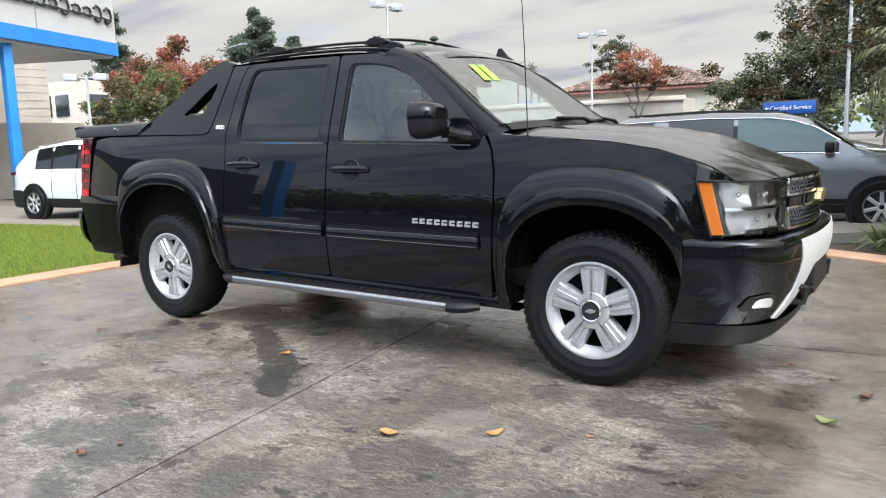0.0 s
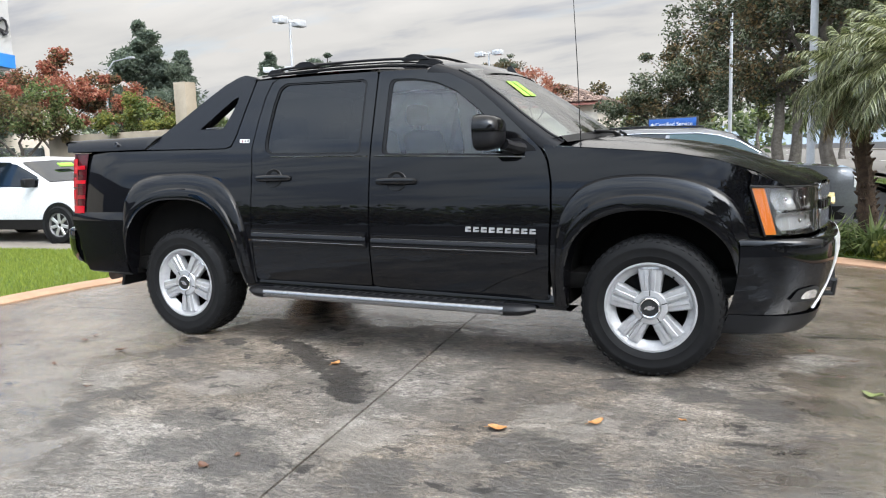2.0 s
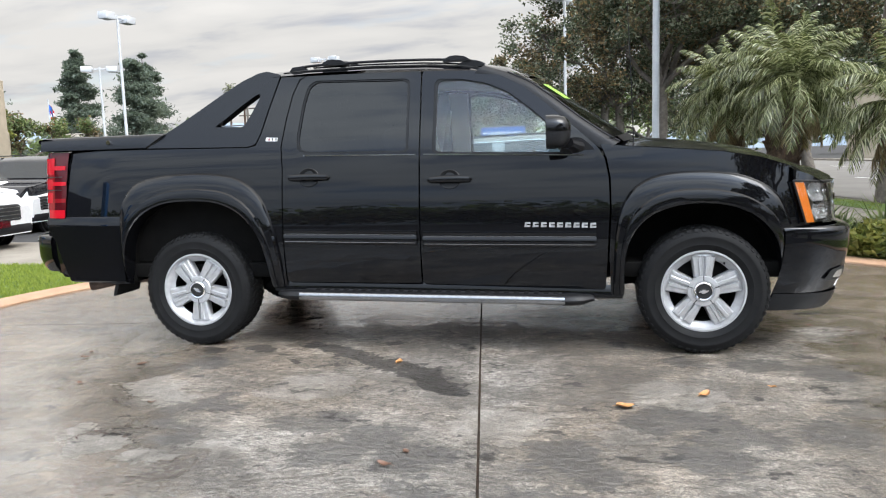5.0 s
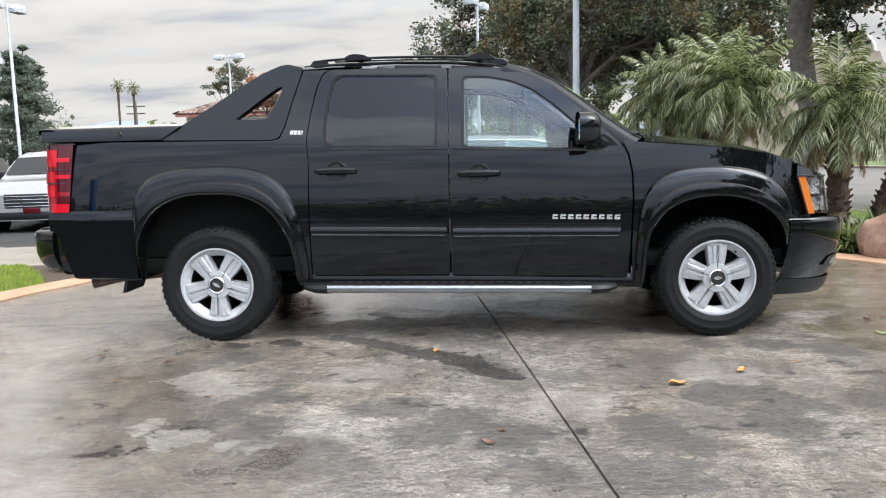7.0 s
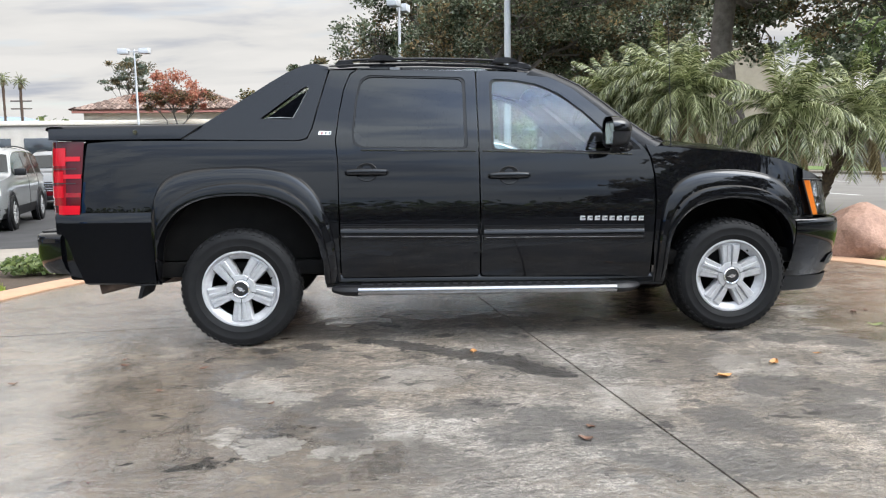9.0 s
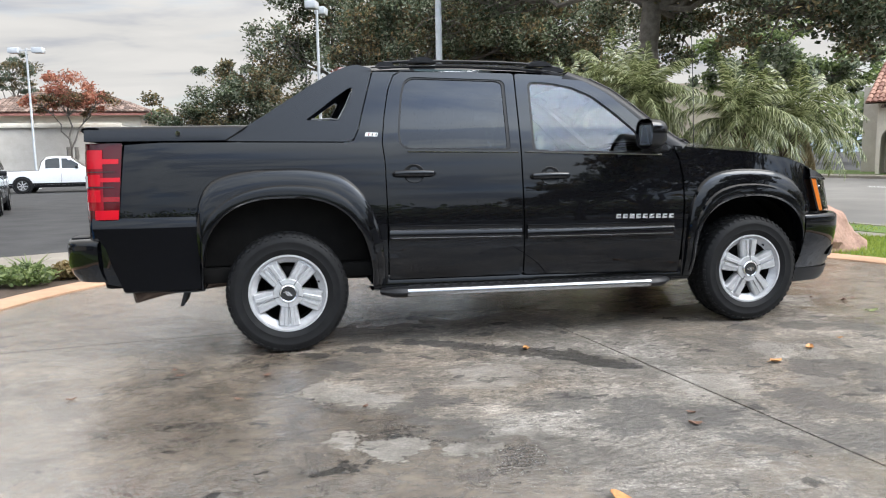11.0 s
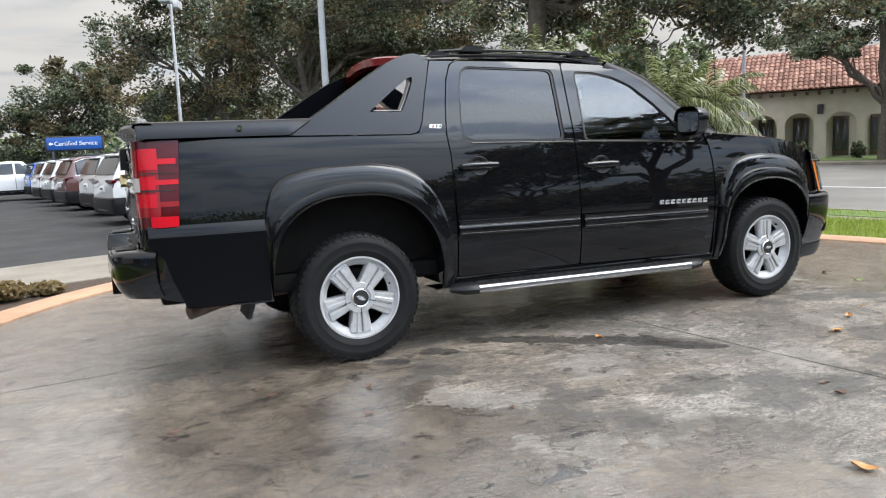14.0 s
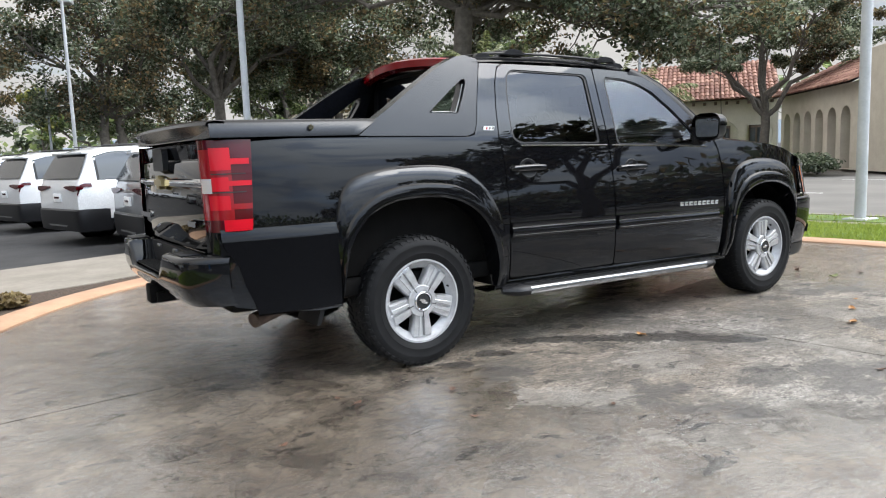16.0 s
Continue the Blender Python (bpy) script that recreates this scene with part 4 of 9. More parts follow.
    prism(bm, rounded([(cy - 0.095, 1.295), (cy - 0.10, 1.425), (cy + 0.10, 1.425), (cy + 0.095, 1.295)], 0.03, 3), 2.396, 2.402, "x")
    part("mirror_glass", bm, M["mirror_glass"], mirror)
    bm = bmesh.new()
    prism(bm, rounded([(cy - 0.105, 1.285), (cy - 0.110, 1.437), (cy + 0.110, 1.437), (cy + 0.105, 1.285)], 0.03, 3), 2.403, 2.409, "x")
    part("mirror_back", bm, M["seal"], mirror)
    # step bar
    step = empty("step_bar")
    step.parent = truck
    bm = bmesh.new()
    rows = []
    for x in np.linspace(0.78, 2.46, 15):
        z = 0.352 - 0.014 * (x - 0.78) + 0.012
        rows.append([Vector((x, s * y, z + dz)) for y, dz in ((0.86, 0.010), (0.86, 0.028), (0.88, 0.034), (0.965, 0.034), (0.985, 0.026), (0.985, 0.0), (0.96, -0.022), (0.88, -0.022), (0.86, 0.010))])
    vs = grid(bm, rows)
    part("step_pad", bm, M["plastic_black"], step)
    bm = bmesh.new()
    pts = [(x, s * 0.985, 0.352 - 0.014 * (x - 0.78) + 0.010) for x in np.linspace(0.76, 2.48, 9)]
    tube(bm, pts, 0.026, 12, squash=(0.65, 1.0))
    part("step_tube", bm, M["step_silver"], step, "bright brushed tube")
    for x0, x1, x2 in ((0.78, 0.68, 0.60), (2.46, 2.57, 2.645)):
        z = 0.362 - 0.014 * (x0 - 0.78)
        bm = bmesh.new()
        tube(bm, [(x0, s * 0.945, z), ((x0 + x1) / 2, s * 0.945, z + 0.001), (x1, s * 0.94, z + 0.002), (x2, s * 0.90, z + 0.004)], [0.050, 0.051, 0.048, 0.028], 12, squash=(1.15, 0.75))
        part("step_end", bm, M["plastic_black"], step)
    for x in np.arange(0.86, 2.42, 0.062):
        bm = bmesh.new()
        z = 0.364 - 0.014 * (x - 0.78) + 0.034
        box(bm, (x, min(s * 0.885, s * 0.955), z - 0.004), (x + 0.03, max(s * 0.885, s * 0.955), z + 0.004), 0.002, 1)
        part("tread_rib", bm, M["rubber"], step)
    for x in (0.95, 1.60, 2.25):
        bm = bmesh.new()
        tube(bm, [(x, s * 0.93, 0.34), (x, s * 0.80, 0.36), (x, s * 0.70, 0.42)], 0.022, 8)
        part("step_bracket", bm, M["underbody"], step)
    # rocker sill under the doors
    bm = bmesh.new()
    rows = [[Vector((x, s * (half_width(x, 0.42) + o), 0.44 - 0.018 * (x - 0.6) + dz)) for x in np.linspace(0.55, 2.83, 12)] for o, dz in ((-0.03, 0.02), (-0.012, -0.01), (-0.015, -0.06), (-0.10, -0.085), (-0.30, -0.085))]
    grid(bm, rows)
    part("rocker_sill", bm, M["paint_black"], truck)


for s in (-1, 1):
    truck_side(s)


# hood, cowl, roof
def hood_z(x):
    return float(np.interp(x, [2.70, 2.86, 3.10, 3.40, 3.62, 3.80, 3.90, 3.98, 4.04, 4.08], [1.292, 1.274, 1.254, 1.226, 1.186, 1.124, 1.088, 1.056, 1.038, 1.022]))


def nose_x(y, base=4.205, deep=0.24):
    return base - deep * (abs(y) / 0.88) ** 2.4


def hood_point(t, v):
    """A point of the bonnet: t from the windscreen to the nose, v across it."""
    x = 2.78 + t * (nose_x(v * 0.80, 4.185, 0.28) - 2.78)
    w = half_width(min(x, 4.0), hood_z(min(x, 4.0))) - 0.004
    crown = 0.085 * (1 - abs(v) ** 2.6) - 0.012 * math.exp(-((abs(v) - 0.62) / 0.05) ** 2)
    drop = 0.075 * max(0.0, (t - 0.86) / 0.14) ** 2
    return Vector((x, v * w, hood_z(min(x, 3.98)) + crown * (0.85 - 0.15 * t) - drop * (1 - 0.4 * abs(v))))


bm = bmesh.new()
grid(bm, [[hood_point(k / 24, -1 + j / 16) for j in range(33)] for k in range(25)])
part("hood", bm, M["paint_hood"], truck, "black bonnet beaded with rain drops")
bm = bmesh.new()
rows = []
for k, (x, z) in enumerate(((2.60, 1.30), (2.72, 1.315), (2.80, 1.335), (2.84, 1.30))):
    rows.append([Vector((x + 0.10 * (1 - (v * v)), 0.86 * v, z + 0.03 * (1 - v * v))) for v in np.linspace(-1, 1, 17)])
grid(bm, rows)
part("cowl_panel", bm, M["plastic_black"], truck)

ROOF = [(0.44, 1.815, 0.690), (0.52, 1.836, 0.700), (0.80, 1.848, 0.712), (1.22, 1.850, 0.716), (1.60, 1.840, 0.714), (1.90, 1.818, 0.705), (2.08, 1.785, 0.690), (2.20, 1.722, 0.672)]
bm = bmesh.new()
rows = []
for x, z, w in ROOF:
    row = []
    for v in np.linspace(-1, 1, 31):
        e = abs(v)
        row.append(Vector((x + 0.09 * (1 - v * v) * max(0.0, (x - 1.7) / 0.5), v * (w + 0.018), z - 0.032 + 0.062 * (1 - e ** 5) + 0.018 * (1 - e * e))))
    rows.append(row)
grid(bm, rows)
part("roof", bm, M["paint_black"], truck)
# A pillars and header
for s in (-1, 1):
    bm = bmesh.new()
    pts = [(2.79, 0.862, 1.275), (2.69, 0.838, 1.335), (2.55, 0.808, 1.435), (2.40, 0.775, 1.555), (2.25, 0.742, 1.665), (2.10, 0.716, 1.738), (1.95, 0.710, 1.785)]
    rows = []
    for (x, y, z) in pts:
        rows.append([Vector((x - 0.045, s * (y + 0.018), z - 0.035)), Vector((x - 0.01, s * (y + 0.018), z + 0.002)), Vector((x + 0.022, s * (y + 0.002), z + 0.022)), Vector((x + 0.030, s * (y - 0.035), z + 0.030)), Vector((x + 0.010, s * (y - 0.060), z + 0.015))])
    grid(bm, rows)
    pillar = part("windscreen_pillar", bm, M["plastic_black"], truck, angle=70)
    bm = bmesh.new()
    tube(bm, [(x + 0.028, s * (y - 0.005), z + 0.026) for x, y, z in pts[:-1]], 0.006, 6)
    part("pillar_trim", bm, M["plastic_black"], pillar)
bm = bmesh.new()
rows = []
for t in np.linspace(0, 1.06, 9):
    w = 0.80 + (0.655 - 0.80) * t
    rows.append([Vector((2.79 + (2.17 - 2.79) * t + (0.16 - 0.05 * t) * (1 - v * v), w * v, 1.300 + (1.752 - 1.300) * t + 0.012 * math.sin(math.pi * t) + 0.02 * (1 - v * v))) for v in np.linspace(-1, 1, 17)])
grid(bm, rows)
windscreen = part("windscreen", bm, M["glass_wind"], truck)
windscreen.visible_shadow = False

# ---- pickup: front ----
def front_row(z, base, deep, half, n=41, sides=None):
    """A row of points across the nose at height z."""
    row = []
    for v in np.linspace(-1, 1, n):
        y = v * half
        row.append(Vector((nose_x(y, base, deep), y, z)))
    return row


# bumper, wrapped round to the wheel openings
def bumper_row(z, inset=0.0):
    pts = [(3.755, 0.925), (3.85, 0.918), (3.95, 0.900), (4.035, 0.868), (4.10, 0.818), (4.155, 0.745), (4.196, 0.62), (4.220, 0.48), (4.238, 0.30), (4.246, 0.14), (4.249, 0.0)]
    line = curve2(pts, 4)
    row = [Vector((x - inset * (1 - 0.6 * y), -(y - inset * 0.22 * (y / 0.93) ** 2), z)) for x, y in line]
    return row + [Vector((p.x, -p.y, p.z)) for p in row[-2::-1]]


bm = bmesh.new()
grid(bm, [bumper_row(z, i) for z, i in ((0.772, 0.12), (0.770, 0.045), (0.758, 0.012), (0.735, 0.0), (0.66, 0.0), (0.60, 0.014), (0.52, 0.045), (0.44, 0.09), (0.37, 0.145), (0.335, 0.18), (0.33, 0.25))])
front_bumper = part("front_bumper", bm, M["paint_black"], truck, angle=50)


def bumper_face(y, z, out=0.0):
    """A point on the bumper's front, at its height and distance from the middle."""
    inset = float(np.interp(z, [0.33, 0.37, 0.44, 0.52, 0.60, 0.66, 0.735, 0.758], [0.19, 0.145, 0.09, 0.045, 0.014, 0.0, 0.0, 0.012]))
    line = sorted((-p.y, p.x) for p in bumper_row(0.5)[:41])
    x = float(np.interp(abs(y), [a for a, _ in line], [b for _, b in line]))
    return Vector((x - inset * (1 - 0.6 * abs(y)) + out, y, z))


right = [(0.58, 0.752), (0.565, 0.67), (0.565, 0.59), (0.59, 0.50), (0.64, 0.44), (0.68, 0.385), (0.62, 0.372), (0.55, 0.39), (0.44, 0.44), (0.36, 0.53), (0.31, 0.60)]
shape = [(-y, z) for y, z in right[::-1]] + right
bm = sheet(shape[::-1], [], 0.06, lambda y, z: bumper_face(y, z, 0.005), 0.03, (-1, 0, 0))
part("bumper_centre", bm, M["bumper_silver"], front_bumper, "pale silver bumper centre with slanting lower arms")
bm = bmesh.new()
prism(bm, rounded([(-0.27, 0.425), (-0.285, 0.48), (-0.25, 0.585), (0.25, 0.585), (0.285, 0.48), (0.27, 0.425)], 0.015, 2), 4.10, 4.224, "x")
bmesh.ops.bevel(bm, geom=[e for e in bm.edges if e.verts[0].co.x > 4.22 and e.verts[1].co.x > 4.22], offset=0.012, segments=2, affect="EDGES")
part("lower_intake", bm, M["plastic_black"], front_bumper, "black plastic block under the silver centre")
for s in (-1, 1):
    bm = bmesh.new()
    tube(bm, [(4.13, s * 0.46, 0.43), (4.205, s * 0.46, 0.43), (4.215, s * 0.46, 0.50), (4.14, s * 0.46, 0.51)], 0.018, 8)
    part("tow_hook", bm, M["plastic_black"], front_bumper)
    for name, mat, out, f in (("fog_lamp_recess", M["gap"], 0.004, 1.25), ("fog_lamp", M["chrome"], 0.010, 0.75)):
        shape = [(0.805 + (y - 0.805) * f, 0.478 + (z - 0.478) * f) for y, z in ((0.750, 0.450), (0.757, 0.500), (0.79, 0.516), (0.848, 0.505), (0.862, 0.452))]
        part(name, sheet(rounded([(s * y, z) for y, z in shape], 0.012, 2), [], 0.03, lambda y, z: bumper_face(y, z, out)), mat, front_bumper)
bm = bmesh.new()
rows = [[Vector((p.x - i, p.y * 0.985, z)) for p in bumper_row(0.4, 0.06)] for z, i in ((0.37, 0.03), (0.31, 0.05), (0.272, 0.085), (0.268, 0.12), (0.33, 0.2))]
grid(bm, rows)
part("air_dam", bm, M["seal"], truck)

# grille: two bands of bright mesh with a dark bar between
grille = empty("grille")
grille.parent = truck
bm = bmesh.new()
rows = [front_row(z, 4.15, 0.24, 0.60) for z in (0.765, 1.045)]
grid(bm, rows)
part("grille_back", bm, M["gap"], grille)
for z0, z1 in ((0.785, 0.895), (0.945, 1.030)):
    bm = bmesh.new()
    for kk in (0, 1):
        rows = [front_row(z, 4.185, 0.25, 0.505) for z in ((z0, z0 + 0.012) if kk == 0 else (z1 - 0.012, z1))]
        for r in rows:
            for p in r:
                p.x += 0.008
        vs = grid(bm, rows)
    for v in (-1, 1):
        y = v * 0.50
        x = nose_x(y, 4.185, 0.25)
        box(bm, (x - 0.01, y - 0.008, z0), (x + 0.012, y + 0.008, z1), 0.003)
    part("grille_frame", bm, M["chrome"], grille)
    bm = bmesh.new()
    n_up = 5 if z0 < 0.9 else 4
    for j in range(n_up):
        zc = z0 + (j + 0.5) * (z1 - z0) / n_up
        for k in range(30):
            yc = -0.485 + 0.97 * (k + (0.5 if j % 2 else 0.0)) / 30
            x = nose_x(yc, 4.185, 0.25)
            for dy, dz, ln in ((0.0, 0.0085, 1), (0.0, -0.0085, 1)):
                box(bm, (x - 0.006, yc - 0.011, zc + dz - 0.0022), (x + 0.006, yc + 0.011, zc + dz + 0.0022))
            box(bm, (x - 0.006, yc - 0.0145, zc - 0.0075), (x + 0.006, yc - 0.010, zc + 0.0075))
    mesh_part = part("grille_mesh", bm, M["chrome"], grille, smooth=False)
bm = bmesh.new()
rows = []
for z, o in ((0.898, 0.0), (0.902, 0.016), (0.938, 0.016), (0.942, 0.0)):
    rows.append([Vector((p.x + o, p.y, p.z)) for p in front_row(z, 4.19, 0.25, 0.52)])
grid(bm, rows)
part("grille_bar", bm, M["paint_black"], grille)
bm = bmesh.new()
prism(bm, [(-0.105, 0.902), (-0.085, 0.938), (-0.04, 0.938), (-0.03, 0.952), (0.05, 0.952), (0.04, 0.938), (0.105, 0.938), (0.085, 0.902), (0.04, 0.902), (0.03, 0.888), (-0.05, 0.888), (-0.04, 0.902)], 4.195, 4.222, "x")
part("nose_emblem", bm, M["gold"], grille)

# headlamps: a clear cover over reflectors, amber at the outer end
for s in (-1, 1):
    lamp = empty("headlamp")
    lamp.parent = truck
    plan = curve2([(3.868, 0.905), (3.93, 0.885), (3.99, 0.852), (4.045, 0.79), (4.085, 0.71), (4.115, 0.62), (4.135, 0.53)], 4)

    def lamp_rows(out, lo=0.0, hi=1.0, a=0, b=None, steps=5):
        rows = []
        cut = plan[a:b]
        for t in np.linspace(lo, hi, steps):
            row = []
            for k, (x, y) in enumerate(cut):
                f = (k + a) / (len(plan) - 1)
                z_low, z_high = 0.785 + 0.012 * f, 1.040 - 0.018 * f
                z = z_low + (z_high - z_low) * t
                row.append(Vector((x - 0.075 * t * (1 - f) - 0.02 * t * f + out, s * (y - 0.01 * t + out * 0.5), z)))
            rows.append(row)
        return rows

    bm = bmesh.new()
    grid(bm, lamp_rows(-0.075, -0.02, 1.02))
    part("lamp_bowl", bm, M["reflector"], lamp)
    bm = bmesh.new()
    grid(bm, lamp_rows(-0.006, 0.03, 0.97, 1, 5))
    part("amber_marker", bm, M["amber"], lamp, "amber side marker")
    for lo, hi, a, b, name in ((0.52, 0.95, 7, 15, "upper_reflector"), (0.52, 0.95, 16, 23, "upper_reflector"), (0.06, 0.44, 7, 23, "lower_reflector")):
        bm = bmesh.new()
        rows = lamp_rows(-0.035, lo, hi, a, b, 7)
        for j, row in enumerate(rows):
            for k, p in enumerate(row):
                u, v = k / (len(row) - 1) * 2 - 1, j / 6 * 2 - 1
                p.x -= 0.035 * max(0.0, 1 - u * u * 0.7 - v * v * 0.7)
        grid(bm, rows)
        refl = part(name, bm, M["reflector"], lamp)
        bm = bmesh.new()
        mid_p = rows[3][len(rows[3]) // 2] + Vector((0.03, 0, 0))
        bmesh.ops.create_uvsphere(bm, u_segments=12, v_segments=8, radius=0.013, matrix=Matrix.Translation(mid_p))
        part("bulb", bm, M["chrome"], refl)
    for lo, hi, a, b in ((0.45, 0.515, 6, 23), (0.51, 0.97, 14, 17), (0.03, 0.09, 6, 24)):
        bm = bmesh.new()
        back_rows, front_rows = lamp_rows(-0.045, lo, hi, a, b, 2), lamp_rows(-0.014, lo, hi, a, b, 2)
        grid(bm, [back_rows[0], front_rows[0], front_rows[1], back_rows[1]])
        part("lamp_bezel", bm, M["chrome"], lamp)
    bm = bmesh.new()
    grid(bm, lamp_rows(0.0, 0.0, 1.0))
    part("lamp_cover", bm, M["lens"], lamp).visible_shadow = False
    bm = bmesh.new()
    edge = [lamp_rows(0.002, 0, 1, 0, None, 5)[j][0] for j in range(5)] + lamp_rows(0.002, 1, 1, 0, None, 1)[0]
    tube(bm, edge, 0.006, 5)
    part("lamp_rim", bm, M["plastic_black"], lamp)
    # painted tip of the wing, between the lamp's top and the bonnet
    low = lamp_rows(0.004, 1.0, 1.0, 0, None, 1)[0]
    rows = [low, [], []]
    for k, p in enumerate(low):
        f = k / (len(low) - 1)
        q = hood_point(0.84 + 0.16 * min(1.0, f / 0.4), s * (1.0 - 0.40 * max(0.0, (f - 0.4) / 0.6)))
        q = q + Vector((0.0, 0.0, -0.004))
        rows[1].append(p.lerp(q, 0.72) + Vector((0.020, s * 0.018, 0.0)))
        rows[2].append(q)
    bm = bmesh.new()
    grid(bm, rows)
    part("wing_tip", bm, M["paint_black"], truck)
    # filler between headlamp and grille, and below the lamps
    bm = bmesh.new()
    rows = [[Vector((nose_x(y, 4.19, 0.25) - 0.01, s * y, z)) for y in np.linspace(0.50, 0.56, 4)] for z in (0.775, 0.9, 1.04)]
    grid(bm, rows)
    part("grille_surround", bm, M["paint_black"], truck)

# ---- pickup: rear ----
def rear_x(y, base=-1.185):
    return base + 0.05 * (abs(y) / 0.9) ** 3


bm = bmesh.new()
rows = []
for z, o in ((0.765, 0.02), (0.79, -0.004), (0.86, -0.004), (0.875, -0.016), (1.24, -0.012), (1.26, 0.012), (1.335, 0.004), (1.352, 0.03), (1.354, 0.08)):
    rows.append([Vector((rear_x(y) + o, y, z)) for y in np.linspace(-0.765, 0.765, 25)])
grid(bm, rows)
tailgate = part("tailgate", bm, M["paint_black"], truck, angle=50)
bm = bmesh.new()
for y0, y1, z0, z1 in ((-0.13, 0.13, 1.20, 1.33),):
    prism(bm, rounded([(y0, z0), (y0 + 0.015, z1), (y1 - 0.015, z1), (y1, z0)], 0.03, 3), -1.225, -1.19, "x")
part("gate_handle", bm, M["plastic_black"], tailgate)
bm = bmesh.new()
rows = [[Vector((rear_x(y) + o, y, z)) for y in np.linspace(-0.755, 0.755, 19)] for z, o in ((1.112, -0.012), (1.116, -0.024), (1.132, -0.028), (1.152, -0.024), (1.158, -0.012))]
grid(bm, rows)
part("gate_strip", bm, M["chrome"], tailgate)
bm = bmesh.new()
prism(bm, [(-0.10, 1.115), (-0.08, 1.155), (-0.035, 1.155), (-0.025, 1.175), (0.045, 1.175), (0.035, 1.155), (0.10, 1.155), (0.08, 1.115), (0.035, 1.115), (0.025, 1.095), (-0.045, 1.095), (-0.035, 1.115)], -1.235, -1.20, "x")
part("gate_emblem", bm, M["gold"], tailgate)
for y0, w in ((0.42, 0.30), (-0.66, 0.15)):
    bm = bmesh.new()
    prism(bm, rounded([(y0, 0.905), (y0, 0.935), (y0 + w, 0.935), (y0 + w, 0.905)], 0.005, 2), -1.206, -1.196, "x")
    part("emblem_block", bm, M["chrome"], tailgate)

for s in (-1, 1):
    lamp = empty("tail_lamp")
    lamp.parent = truck

    def tail_rows(z0, z1, out=0.0, k0=0.0, k1=1.0):
        plan = curve2([(-0.945, 0.908), (-1.02, 0.904), (-1.09, 0.893), (-1.135, 0.872), (-1.165, 0.838), (-1.178, 0.80), (-1.182, 0.768)], 4)
        a, b = int(k0 * (len(plan) - 1)), int(k1 * (len(plan) - 1)) + 1
        rows = []
        for z in np.linspace(z0, z1, max(3, int((z1 - z0) / 0.05))):
            lean = 0.035 * (1.354 - z) / 0.47
            tuck = side_z(1.12) - side_z(z)
            rows.append([Vector((x - out * 0.6 + (-lean if k < 8 else 0.0) * (1 - min(1, k / 8)), s * (y - 0.7 * tuck * min(1.0, y / 0.9) + out - 0.024), z)) for k, (x, y) in enumerate(plan[a:b], a)])
        return rows

    bm = bmesh.new()
    grid(bm, tail_rows(0.60, 0.892, -0.003))
    part("corner_panel", bm, M["paint_black"], truck)
    bm = bmesh.new()
    grid(bm, tail_rows(0.889, 1.352))
    part("lamp_lens", bm, M["red_dark"], lamp, "dark red lamp lens", angle=60)
    # a bright column towards the gate with bars stepping out of it
    for z0, z1, k0, k1, mat in ((0.950, 1.305, 0.26, 1.0, "red_lens"), (1.200, 1.312, 0.28, 0.60, "red_bright"), (1.228, 1.258, 0.05, 0.30, "red_bright"), (1.095, 1.165, 0.30, 0.60, "red_bright"), (1.120, 1.146, 0.03, 0.32, "red_bright"), (1.000, 1.072, 0.32, 0.70, "red_bright"), (1.002, 1.030, 0.03, 0.34, "red_lens"), (0.893, 0.950, 0.0, 0.42, "red_bright")):
        bm = bmesh.new()
        grid(bm, tail_rows(z0, z1, 0.003 if mat == "red_lens" else 0.005, k0, k1))
        part("lens_panel", bm, M[mat], lamp, angle=60)
    for z in (1.178, 1.086):
        bm = bmesh.new()
        grid(bm, tail_rows(z, z + 0.006, 0.007, 0.12, 0.62))
        part("lens_rib", bm, M["gap"], lamp)
    bm = bmesh.new()
    grid(bm, tail_rows(1.085, 1.158, 0.007, 0.60, 0.92))
    part("reverse_lens", bm, M["reverse_white"], lamp, "white reversing lens")

# rear bumper with a lower middle
def rear_bumper_row(z, inset=0.0, lower=0.0):
    pts = [(-0.60, 0.925), (-0.80, 0.925), (-1.00, 0.918), (-1.15, 0.895), (-1.26, 0.84), (-1.315, 0.77), (-1.335, 0.66), (-1.345, 0.50), (-1.35, 0.30), (-1.352, 0.0)]
    line = curve2(pts, 4)
    row = [Vector((x + inset * (1 - 0.5 * (y / 0.925) ** 4), -(y - inset * 0.4 * (y / 0.925) ** 3), z)) for x, y in line]
    return row + [Vector((p.x, -p.y, p.z)) for p in row[-2::-1]]


bm = bmesh.new()
cut = slice(11, -11)


def low_middle(p):
    """The bumper's top drops to a step between its raised ends."""
    t = min(1.0, max(0.0, (abs(p.y) - 0.36) / 0.10))
    t = t * t * (3 - 2 * t)
    return Vector((p.x, p.y, 0.60 + (p.z - 0.60) * (0.18 + 0.82 * t) if p.z > 0.60 else p.z))


